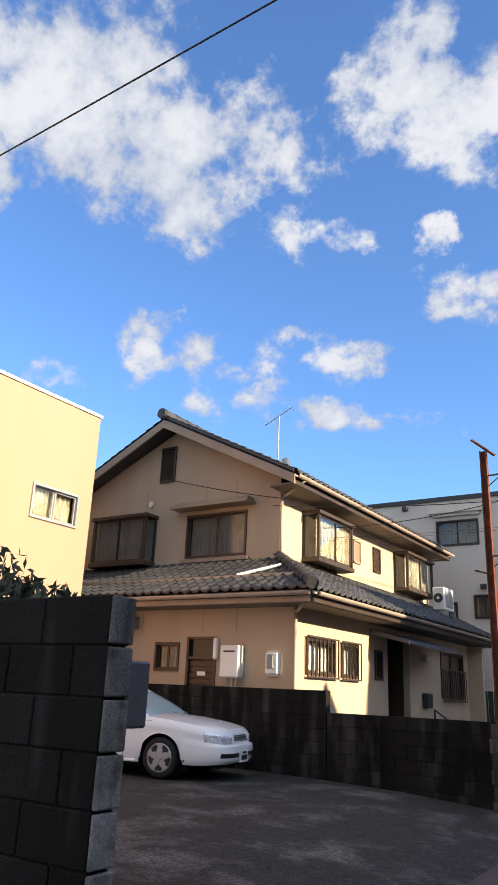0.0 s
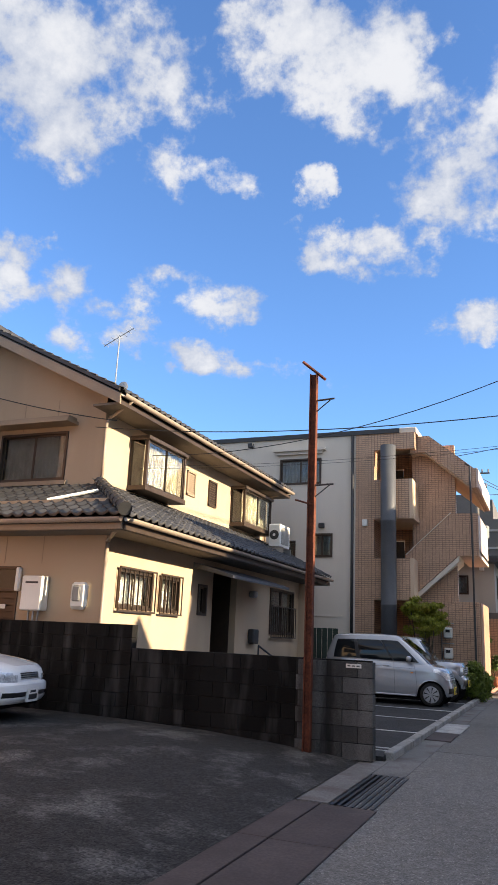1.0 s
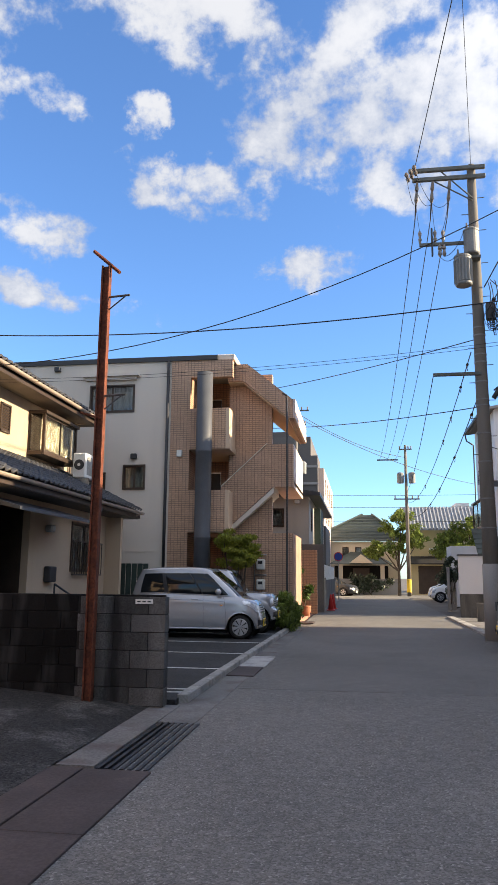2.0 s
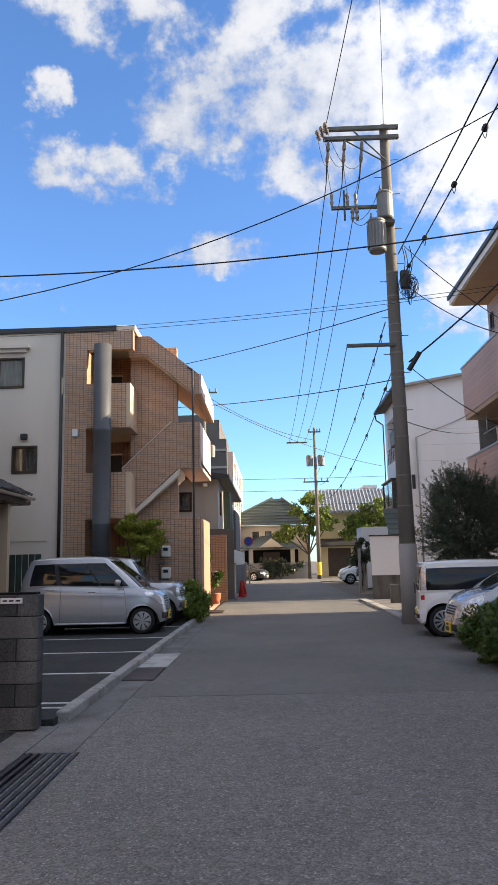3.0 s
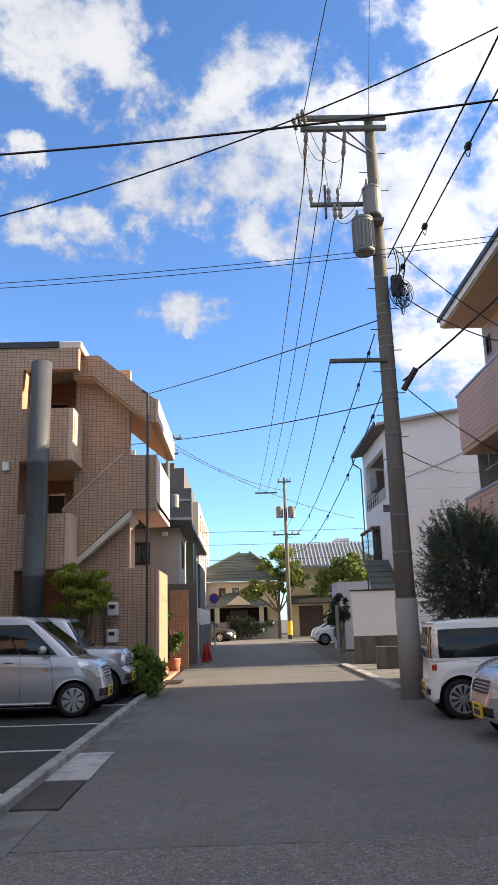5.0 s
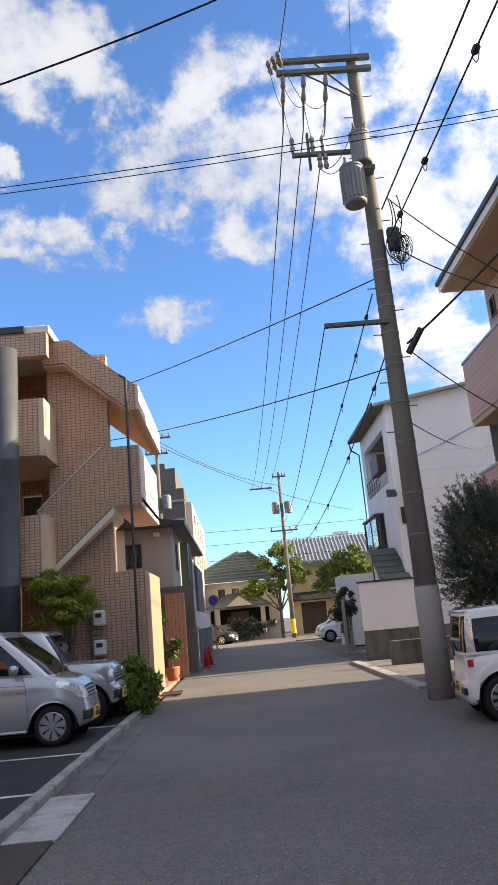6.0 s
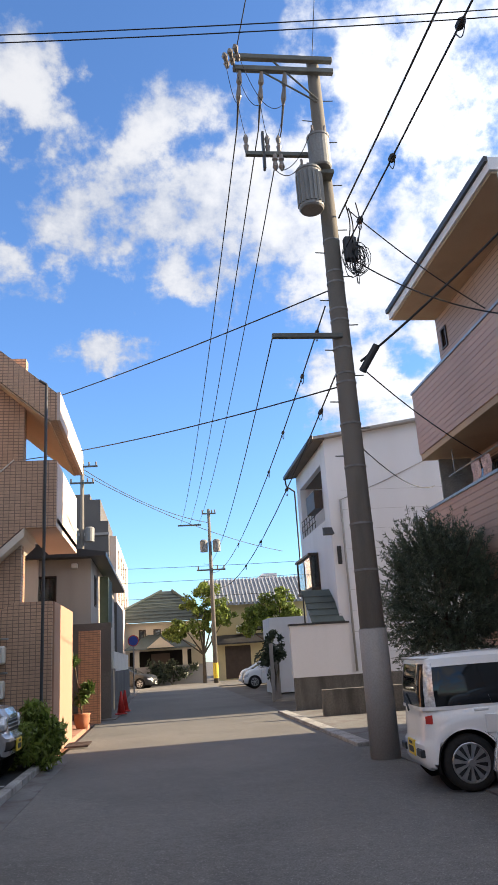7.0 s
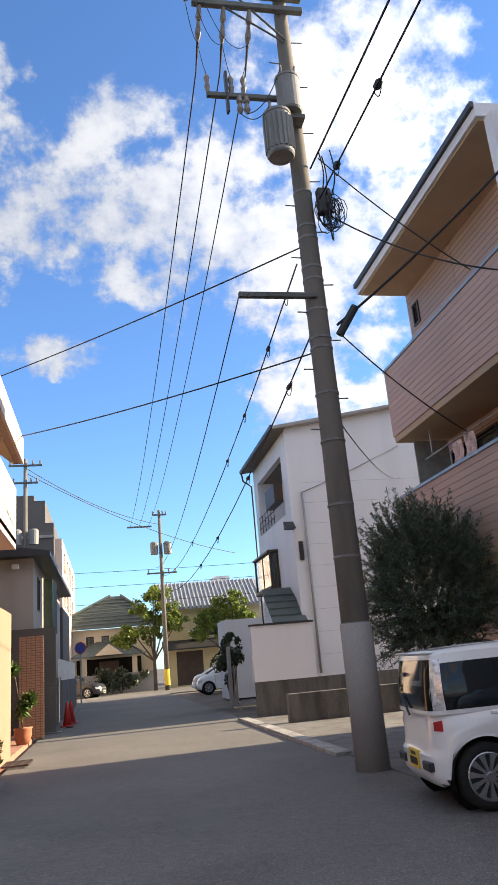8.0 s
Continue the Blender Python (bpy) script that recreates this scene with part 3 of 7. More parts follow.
def leaves(centres, n, size, spread, seed, flat=0.0, long=1.0):
    """Many small leaves round the given clump centres (x, y, z, radius)."""
    rg = np.random.RandomState(seed)
    c = np.array(centres)[rg.randint(len(centres), size=n)]

    def unit(v):
        return v / np.linalg.norm(v, axis=1, keepdims=True)
    d = unit(rg.normal(size=(n, 3)))
    p = c[:, :3] + d * (c[:, 3] * rg.rand(n) ** 0.45 * spread)[:, None] * np.array((1, 1, 1 - flat))
    a = unit(rg.normal(size=(n, 3)) + np.array((0, 0, 0.5)))
    b = unit(np.cross(a, rg.normal(size=(n, 3))))
    s = (size * (0.6 + 0.8 * rg.rand(n)))[:, None]
    vs = np.stack([p - a * s * long, p + b * s * 0.5, p + a * s * long, p - b * s * 0.5], 1).reshape(-1, 3)
    me = bpy.data.meshes.new("leaf_cloud")
    me.from_pydata(vs.tolist(), [], np.arange(4 * n).reshape(n, 4).tolist())
    bm = bmesh.new()
    bm.from_mesh(me)
    bpy.data.meshes.remove(me)
    return bm


def cable(name, a, b, sag, r, label, m="cable", n=14, category="cable"):
    """A hanging cable between two points."""
    cu = bpy.data.curves.new(name, "CURVE")
    cu.dimensions, cu.bevel_depth, cu.bevel_resolution = "3D", r, 1
    sp = cu.splines.new("POLY")
    sp.points.add(n)
    a, b = Vector(a), Vector(b)
    for k in range(n + 1):
        t = k / n
        p = a.lerp(b, t) - Vector((0, 0, sag * 4 * t * (1 - t)))
        sp.points[k].co = (*p, 1)
    cu.materials.append(M[m])
    return tagged(new(name, cu), label, category, "overhead cables")


# ---- ground ----
def sheet(name, pts, material, label="", kind="structure", category="", sub=0):
    bm = bmesh.new()
    bm.faces.new([bm.verts.new(p) for p in pts])
    bmesh.ops.recalc_face_normals(bm, faces=bm.faces)
    ob = part(name, bm, M[material])
    return tagged(ob, label, category or name, "", kind)


def slab(name, a, b, material, label="", category="", bev=0.0, kind="structure"):
    return tagged(part(name, box(a, b, bev), M[material]), label, category or name, "", kind)


sheet("ground", [(-400, -200, -0.06), (400, -200, -0.06), (400, 900, -0.06), (-400, 900, -0.06)], "earth", "bare earth reaching to the horizon")
def lane(name, strips, material, label):
    bm = bmesh.new()
    for x0, x1, y0, y1 in strips:
        bx(bm, (x0, y0, -0.2), (x1, y1, 0.0))
    tagged(part(name, bm, M[material]), label, "road", "", "structure")


lane("road", ((-1.75, 3.3, -12, 12.64),), "road", "worn coarse grey asphalt of the lane")
lane("road", ((-1.75, 3.3, 12.665, 56.0), (-60, 60, 56.0, 64.5)), "road_new", "smoother dark grey asphalt of the lane")
# the sloping yard in front of the house
bm = bmesh.new()
g = [[bm.verts.new((x, y, z + 0.012 * noise.noise((x * 0.7, y * 0.7, 0)))) for y in np.linspace(2.3, 11.2, 24)] for x, z in [(-2.24, 0.016), (-2.6, 0.06), (-3.4, 0.13), (-4.4, 0.2), (-5.5, 0.24), (-6.8, 0.265), (-8.5, 0.275), (-10.5, 0.3), (-16, 0.33)]]
for i in range(len(g) - 1):
    for j in range(23):
        bm.faces.new((g[i][j], g[i + 1][j], g[i + 1][j + 1], g[i][j + 1]))
bmesh.ops.recalc_face_normals(bm, faces=bm.faces)
tagged(part("yard_ground", bm, M["lot"]), "dark patched asphalt yard rising from the lane", "ground", "", "structure")
slab("yard_base", (-16, 2.3, -0.1), (-2.24, 11.2, 0.0), "earth", "earth bed under the asphalt yard", "ground")
slab("garden_ground", (-16, 11.2, -0.1), (-5.6, 22.6, 0.2), "earth", "bare garden soil round the house", "ground")
slab("parking_lot", (-5.6, 11.25, -0.1), (-2.0, 24, 0.06), "park", "dark asphalt parking lot with white bays", "parking lot")
slab("pavement_right", (3.3, -12, -0.1), (16, 31, 0.02), "gutter", "grey concrete forecourt beside the lane", "pavement")
slab("pavement_left", (-6, 24, -0.1), (-1.9, 33, 0.05), "redtile", "red-brown paving before the apartment entrance", "pavement")
slab("pavement_far", (-1.95, 33, -0.1), (-1.3, 56, 0.03), "gutter", "narrow concrete edge of the lane", "pavement")
for k, y in enumerate((11.75, 12.0, 14.05, 16.3, 18.5, 20.95)):
    slab("bay_line", (-5.5, y, 0.06), (-2.04, y + 0.07, 0.064), "paint", "worn white painted parking line", "line")
for k in range(22):                       # kerb stones
    y = 8.6 + k * 0.7
    if y < 11.2:
        continue
    x = -2.0 + 0.005 * (y - 8)
    tagged(part("kerb_stone", box((x - 0.04, y, -0.05), (x + 0.09, y + 0.693, 0.1), 0.012), M["kerb"]), "weathered grey concrete kerb stone", "kerb", "kerb stones")
slab("road_joint", (-1.5, 12.64, -0.1), (3.3, 12.665, 0.003), "gutter", "pale transverse joint across the lane", "road")
slab("gutter_strip", (-1.98, 10.25, -0.05), (-1.55, 24, 0.005), "gutter", "stained concrete gutter beside the lane", "gutter")
slab("gutter_edge", (-2.24, 8.5, -0.05), (-1.93, 11.2, 0.012), "gutter", "rough concrete lip of the gutter", "gutter")
for y0, y1 in ((2.4, 4.65), (4.66, 7.05), (7.06, 8.42)):
    tagged(part("steel_plate", box((-2.24, y0, -0.02), (-1.985, y1, 0.02), 0.004), M["plate"]), "rust-brown steel gutter cover plate", "plate", "gutter covers")
    pl = tagged(part("steel_plate", box((-1.975, y0, -0.02), (-1.46, y1, 0.014), 0.004), M["plate"]), "rust-brown steel gutter cover plate", "plate", "gutter covers")
grate = thing("drain_grate", (-1.75, 8.45, 0.0), "dark steel grating over the gutter", "grate")
part("pit", box((-1.92, 8.45, -0.12), (-1.5, 10.25, -0.05)), M["dark"], grate)
for k in range(7):
    part("grate_bar", box((-1.9 + k * 0.062, 8.45, -0.03), (-1.87 + k * 0.062, 10.25, 0.012)), M["blackpipe"], grate)
slab("white_cover", (-1.9, 14.85, 0.0), (-1.46, 16.35, 0.022), "pale_conc", "pale concrete gutter cover", "cover", 0.004)
slab("rusty_cover", (-1.9, 13.75, 0.0), (-1.48, 14.83, 0.02), "plate", "rusty steel gutter cover", "cover", 0.004)
dg = thing("street_drain", (-1.5, 25.9, 0.05), "rusty drain grating at the kerb", "grate")
for k in range(6):
    part("grate_bar", box((-1.85, 25.6 + k * 0.14, 0.03), (-1.4, 25.68 + k * 0.14, 0.062)), M["plate"], dg)
slab("right_kerb", (3.1, 22.6, -0.05), (3.35, 31, 0.06), "kerb", "worn concrete kerb with a gutter", "kerb", 0.01)

# ---- walls of blocks ----
def block_wall(name, x0, x1, y0, y1, z0, z1, material, label, end=1):
    """Courses of hollow blocks with recessed joints; x0 is the road end."""
    w = thing(name, ((x0 + x1) / 2, (y0 + y1) / 2, z0), label, "wall", "", "structure")
    part("mortar_core", box((x0 - 0.012 * end, y0 + 0.012, z0), (x1, y1 - 0.012, z1 - 0.008)), M["mortar"], w)
    cache = {}
    rows = round((z1 - z0) / 0.2)
    h = (z1 - z0) / rows
    for r in range(rows):
        x = x0
        first = 0.2 if r % 2 else 0.4
        while x > x1 + 0.05:
            L = min(first, x - x1)
            first = 0.4
            key = round(L, 2)
            if key not in cache:
                bm = bmesh.new()
                bx(bm, (-L + 0.0035, 0, 0.0035), (-0.0035, y1 - y0, h - 0.0035), 0.005)
                cache[key] = mesh_of("block", bm, material)
            o = new("block", cache[key])
            o.parent = w
            o.location = Vector((x, y0 + random.uniform(-0.003, 0.003), z0 + r * h)) - w.location
            x -= L
    return w


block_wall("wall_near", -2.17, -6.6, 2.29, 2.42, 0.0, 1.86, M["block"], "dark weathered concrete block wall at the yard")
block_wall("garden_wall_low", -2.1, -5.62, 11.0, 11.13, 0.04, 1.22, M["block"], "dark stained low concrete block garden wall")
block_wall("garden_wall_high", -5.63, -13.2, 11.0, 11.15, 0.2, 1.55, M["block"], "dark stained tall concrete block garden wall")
block_wall("wall_pier", -2.07, -3.1, 10.985, 11.145, 0.02, 1.2, M["block_grey"], "grey stained end pier of the garden wall")
# end faces coloured paler to carry the light they catch
wend = thing("wall_end", (-2.165, 2.355, 0.0), "end faces of the block wall, coloured paler for skylight", "wall", "", "structure")
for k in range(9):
    part("block", box((-2.172, 2.288 + random.uniform(-0.004, 0.004), k * 0.2067 + 0.006), (-2.15 + random.uniform(-0.006, 0.004), 2.424, k * 0.2067 + 0.2), 0.006), M["block_end_lit" if k < 8 else "block_grey"], wend)
sgn = thing("wall_tag", (-2.31, 10.98, 1.14), "small white sign on the block wall", "sign")
part("plate", box((-2.42, 10.972, 1.12), (-2.22, 10.985, 1.17)), M["white"], sgn)
for k in range(3):
    part("writing_bar", box((-2.4 + k * 0.06, 10.969, 1.138), (-2.36 + k * 0.06, 10.973, 1.152)), M["plastic"], sgn)
mb = thing("meter_box", (-2.3, 2.5, 1.3), "grey metal box on the back of the block wall", "box")
part("body", box((-2.42, 2.42, 1.33), (-2.16, 2.56, 1.6), 0.01), M["column"], mb)
part("door", box((-2.4, 2.56, 1.35), (-2.18, 2.57, 1.58)), M["column"], mb)

# ---- rusty post ----
rp = thing("rusty_post", (-2.9, 10.85, 0.1), "rust-red steel lamp post stripped of its lamp", "post")
bm = bmesh.new()
prism(bm, [(-2.94, 10.81, 0.08), (-2.924, 10.81, 0.08), (-2.924, 10.85, 0.08), (-2.856, 10.85, 0.08), (-2.856, 10.81, 0.08), (-2.84, 10.81, 0.08), (-2.84, 10.9, 0.08), (-2.856, 10.9, 0.08), (-2.856, 10.862, 0.08), (-2.924, 10.862, 0.08), (-2.924, 10.9, 0.08), (-2.94, 10.9, 0.08)], (0, 0, 5.04))
part("post", bm, M["rust"], rp)
for z, s in ((4.72, 1), (3.5, 1), (3.22, -1)):
    bm = bmesh.new()
    tube(bm, (-2.84, 10.84, z), (-2.84 + 0.27 * s, 10.8, z + (0.0 if s > 0 else 0.08)), 0.013, seg=6)
    if s > 0:
        tube(bm, (-2.84, 10.84, z - 0.16), (-2.62, 10.8, z - 0.01), 0.008, seg=6)
    part("bracket", bm, M["rust" if s < 0 else "blackpipe"], rp)
bm = bmesh.new()
tube(bm, (-3.06, 10.85, 5.33), (-2.72, 10.85, 5.03), 0.022, seg=6)
part("top_bar", bm, M["rust"], rp)

# ---- the house ----
HX, HY, HF = -6.35, 11.2, 21.2          # lower storey: road side, yard side, far end
UX, UY, UF = -7.5, 12.55, 21.0          # upper storey
house = thing("house", (-10.2, 16.5, 0.2), "two-storey beige stucco house with dark tiled roofs", "house")
lo_s = [(-11.6, -10.75, 1.6, 2.35), (-9.38, -8.8, 1.78, 2.3), (-8.62, -7.95, 0.35, 2.4)]
lo_e = [(11.6, 12.75, 1.8, 2.42), (12.98, 13.75, 1.8, 2.42), (14.55, 14.95, 1.8, 2.4), (15.25, 16.5, 0.3, 2.72), (18.6, 20.4, 1.5, 2.62)]
up_s = [(-9.88, -8.3, 4.13, 5.1)]
part("wall", holed("S", HY, -13.4, HX, 0.2, 3.5, lo_s), M["stucco"], house, "beige stucco wall facing the yard")
part("wall", holed("E", HX, HY + 0.15, HF, 0.2, 3.5, lo_e), M["stucco"], house)
part("wall", holed("S", UY, -13.4, UX, 3.3, 5.75, up_s), M["stucco"], house)
part("wall", holed("E", UX, UY + 0.15, UF, 3.3, 5.72, []), M["stucco"], house)
part("wall", box((-13.4, HF - 0.15, 0.2), (HX - 0.15, HF, 3.3)), M["stucco"], house)
part("wall", box((-13.4, UF - 0.15, 3.3), (UX - 0.15, UF, 5.72)), M["stucco"], house)
part("wall", box((-13.4, HY + 0.15, 0.2), (-13.25, HF - 0.15, 5.72)), M["stucco"], house)
part("floor_slab", box((-13.2, UY + 0.2, 2.9), (UX - 0.2, HF - 0.2, 3.1)), M["dark"], house)
RX, RZ = -10.35, 7.32                    # ridge
bm = bmesh.new()
prism(bm, [(-13.4, UY, 5.75), (UX, UY, 5.75), (RX, UY, 7.15)], (0, 0.15, 0))
part("gable", bm, M["stucco"], house)
for x in (-11.1, -9.4, -8.6):
    part("joint_strip", box((x, UY - 0.004, 5.15), (x + 0.012, UY, 5.75)), M["tan"], house)
for x in (-10.3, -9.75, -8.3, -7.55):
    part("joint_strip", box((x, HY - 0.004, 2.45), (x + 0.012, HY, 3.1)), M["tan"], house)
# upper roof: two slopes with barge boards, soffits and tiles
EX, EY, EZ = -6.9, 12.05, 5.6
sl = (RZ - EZ) / (EX - RX)


def slope_z(x):
    return EZ + (EX - abs(x - RX) - RX) * sl


bm = bmesh.new()
for s in (1, -1):
    xe = RX + s * (EX - RX)
    prism(bm, [(RX, EY, RZ), (xe, EY, EZ), (xe, EY, EZ - 0.1), (RX, EY, RZ - 0.1)], (0, UF + 0.55 - EY, 0))
roof = part("roof", bm, M["rooftile"], house, "dark grey tiled gable roof")
bm = bmesh.new()
for s in (1, -1):
    xe = RX + s * (EX - RX)
    prism(bm, [(RX, EY - 0.03, RZ - 0.03), (xe + s * 0.02, EY - 0.03, EZ - 0.03), (xe + s * 0.02, EY - 0.03, EZ - 0.22), (RX, EY - 0.03, RZ - 0.22)], (0, 0.04, 0))
part("barge_board", bm, M["tan"], house)
# dark brown puts the shadow below the gutter into the fascia's colour
part("fascia", box((EX - 0.04, EY, EZ - 0.2), (EX, UF + 0.5, EZ - 0.04)), M["brown"], house)


def tile_mesh(L, W):
    """One pantile: a shallow S across, with a rounded front lip."""
    prof = [(0, 0.03), (0.12, 0.045), (0.25, 0.04), (0.38, 0.012), (0.6, 0.002), (0.82, 0.007), (1.0, 0.028)]
    bm = bmesh.new()
    rows = []
    for v, dz in ((0, -0.02), (0, 0.018), (0.06, 0.024), (1.12, 0.0)):
        rows.append([bm.verts.new((u * W, v * L, h + dz)) for u, h in prof])
    for a, b in zip(rows, rows[1:]):
        for k in range(len(prof) - 1):
            bm.faces.new((a[k], a[k + 1], b[k + 1], b[k]))
    return bm


def lay_tiles(parent, o, u, v, nu, nv, L, W, singles, name="roof_tile", cut=None):
    """Tiles on a slope: o the lower corner, u along the eave, v up the slope; the first are single parts, the rest one joined part."""
    u, v = Vector(u).normalized(), Vector(v).normalized()
    nrm = u.cross(v)
    rot = Matrix((u, v, nrm)).transposed().to_4x4()
    src = mesh_of(name, tile_mesh(L, W), M["rooftile"], True)
    base = at_world(parent)
    rest_v, rest_f, cnt = [], [], 0
    co = [q.co.copy() for q in src.vertices]
    polys = [tuple(f.vertices) for f in src.polygons]
    for j in range(nv):
        for i in range(nu):
            p = Vector(o) + u * (i * W) + v * (j * L) + nrm * random.uniform(0.0, 0.006)
            if cut and not cut(p + u * W / 2 + v * L / 2):
                continue
            m = Matrix.Translation(p) @ rot @ Matrix.Rotation(random.uniform(-0.012, 0.012), 4, "Z")
            if cnt < singles:
                ob = new(name, src)
                ob.parent = parent
                ob.matrix_basis = Matrix.Translation(-base) @ m
                cnt += 1
            else:
                k = len(rest_v)
                rest_v += [m @ c - base for c in co]
                rest_f += [tuple(a + k for a in f) for f in polys]
    if rest_v:
        me = bpy.data.meshes.new("tile_field")
        me.from_pydata(rest_v, [], rest_f)
        me.materials.append(M["rooftile"])
        me.polygons.foreach_set("use_smooth", [True] * len(me.polygons))
        ob = new("tile_field", me)
        ob.parent = parent
        tagged(ob, kind="stuff")


# rain gutters and pipes
def gutter_run(a, b, r=0.06):
    bm = bmesh.new()
    a, b = Vector(a), Vector(b)
    d = (b - a).normalized()
    side = d.cross(Vector((0, 0, 1)))
    rings = []
    for o in (a, b):
        ring = []
        for k in range(9):
            t = math.pi + math.pi * k / 8
            ring.append(o + side * r * math.cos(t) + Vector((0, 0, r * 1.1 * math.sin(t))))
        for k in range(8, -1, -1):
            t = math.pi + math.pi * k / 8
            ring.append(o + side * (r - 0.008) * math.cos(t) + Vector((0, 0, (r - 0.008) * 1.1 * math.sin(t))))
        rings.append([bm.verts.new(p) for p in ring])
    n = len(rings[0])
    for k in range(n):
        bm.faces.new((rings[0][k], rings[0][(k + 1) % n], rings[1][(k + 1) % n], rings[1][k]))
    bmesh.ops.recalc_face_normals(bm, faces=bm.faces)
    return part("rain_gutter", bm, M["gutter_pipe"], house)


LX, LY, LZ = -5.72, 10.62, 3.1           # lower eave corner
gutter_run((EX + 0.07, EY, EZ - 0.03), (EX + 0.07, UF + 0.55, EZ - 0.03))
gutter_run((LX + 0.07, LY, LZ - 0.03), (LX + 0.07, HF + 0.5, LZ - 0.03))
gutter_run((-13.9, LY - 0.07, LZ - 0.03), (LX, LY - 0.07, LZ - 0.03))
drop_pipe(house, [(EX + 0.07, EY + 0.3, EZ - 0.09), (UX + 0.1, UY + 0.0, 5.3), (UX + 0.06, UY - 0.04, 5.2), (UX + 0.06, UY - 0.04, 4.05)], 0.03)
drop_pipe(house, [(EX + 0.07, UF + 0.3, EZ - 0.09), (UX + 0.1, UF - 0.05, 5.35), (UX + 0.06, UF - 0.05, 5.25), (UX + 0.06, UF - 0.05, 4.05)], 0.03)
drop_pipe(house, [(LX - 0.1, LY + 0.1, LZ - 0.1), (HX + 0.05, HY - 0.05, 2.8), (HX + 0.05, HY - 0.05, 0.25)], 0.032)
drop_pipe(house, [(LX + 0.07, HF + 0.2, LZ - 0.1), (HX + 0.05, HF - 0.1, 2.8), (HX + 0.05, HF - 0.1, 0.3)], 0.032)
# lower skirt roof
TZ = 3.98
bm = bmesh.new()
q = [bm.verts.new(p) for p in ((-13.9, LY, LZ), (LX, LY, LZ), (UX, UY, TZ), (-13.9, UY, TZ), (-13.9, LY, LZ - 0.12), (LX, LY, LZ - 0.12), (UX, UY, TZ - 0.14), (-13.9, UY, TZ - 0.14),
                               (LX, HF + 0.5, LZ), (UX, HF + 0.5, TZ), (LX, HF + 0.5, LZ - 0.12), (UX, HF + 0.5, TZ - 0.14))]
for f in ((0, 1, 2, 3), (4, 7, 6, 5), (0, 4, 5, 1), (0, 3, 7, 4), (1, 8, 9, 2), (5, 6, 11, 10), (1, 5, 10, 8), (8, 10, 11, 9)):
    bm.faces.new([q[k] for k in f])
bmesh.ops.recalc_face_normals(bm, faces=bm.faces)
skirt = part("skirt_roof", bm, M["rooftile"], house, "dark tiled lower roof round the house")
part("fascia", box((-13.9, LY - 0.005, LZ - 0.19), (LX - 0.02, LY + 0.04, LZ - 0.1)), M["tan"], house)
# dark brown again for the shadow below the lane-side gutter
part("fascia", box((LX - 0.04, LY + 0.04, LZ - 0.19), (LX + 0.005, HF + 0.5, LZ - 0.1)), M["brown"], house)
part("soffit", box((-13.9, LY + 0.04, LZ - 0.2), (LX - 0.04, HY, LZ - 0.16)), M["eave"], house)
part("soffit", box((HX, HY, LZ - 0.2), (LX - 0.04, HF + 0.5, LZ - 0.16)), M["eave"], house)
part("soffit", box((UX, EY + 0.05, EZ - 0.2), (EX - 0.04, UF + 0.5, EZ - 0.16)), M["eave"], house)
# openings of the house
window(house, "S", HY, *lo_s[0], back=None, label="dark open window")
window(house, "S", HY, *lo_s[1], back="curtain2")
window(house, "S", UY, *up_s[0], back="curtain2")
bay(house, "S", UY, -12.35, -10.75, 4.12, 5.1, 0.4, "bronze-framed bay window with closed curtains", "curtain2")
bm = bmesh.new()
fb(bm, "S", UY, -10.12, -8.1, 5.2, 5.26, 0, 0.36)
fb(bm, "S", UY, -10.07, -8.15, 5.26, 5.34, 0, 0.25)
part("window_hood", bm, M["tan"], house)
part("window_sill", fb(bmesh.new(), "S", UY, -9.95, -8.23, 4.05, 4.13, 0, 0.07), M["tan"], house)
louvre(house, "S", UY, -10.75, -10.32, 5.95, 6.8, 16)
bm = bmesh.new()
fb(bm, "S", HY, -8.62, -7.95, 2.0, 2.05, -0.1, 0.02)
for u in (-8.62, -8.0):
    fb(bm, "S", HY, u, u + 0.05, 0.35, 2.4, -0.1, 0.02)
fb(bm, "S", HY, -8.62, -7.95, 2.36, 2.4, -0.1, 0.02)
door = part("kitchen_door", bm, M["brown"], house, "brown louvred back door with a transom")
for k in range(15):
    bm = bmesh.new()
    fb(bm, "S", HY, -8.56, -8.02, 0.42 + k * 0.105, 0.5 + k * 0.105, -0.06, -0.03)
    part("door_slat", bm, M["brown"], door)
part("transom_pane", fb(bmesh.new(), "S", HY, -8.58, -8.0, 2.05, 2.36, -0.06, -0.05), M["darkglass"], door)
part("door_panel", fb(bmesh.new(), "S", HY, -8.58, -8.0, 0.37, 2.0, -0.09, -0.07), M["brown"], door)
part("note", fb(bmesh.new(), "S", HY, -8.38, -8.2, 1.72, 1.79, -0.03, -0.02), M["white"], door)
for k, o in enumerate(lo_e[:2]):
    window(house, "E", HX, *o, back="curtain2")
    grille(house, "E", HX, o[0] - 0.03, o[1] + 0.03, o[2] - 0.05, o[3] + 0.04, 9 if k == 0 else 7)
window(house, "E", HX, *lo_e[2], back="curtain2", sashes=1)
window(house, "E", HX, *lo_e[4], back="curtain2")
grille(house, "E", HX, 18.6, 20.45, 1.42, 2.2, 14)
bay(house, "E", UX, 13.5, 15.15, 4.2, 5.12, 0.4, "bronze-framed bay window with pale curtains")
bay(house, "E", UX, 18.55, 20.5, 4.25, 5.12, 0.4, "bronze-framed bay window with pale curtains")
louvre(house, "E", UX, 15.98, 16.4, 4.5, 5.07, 9, "tan")
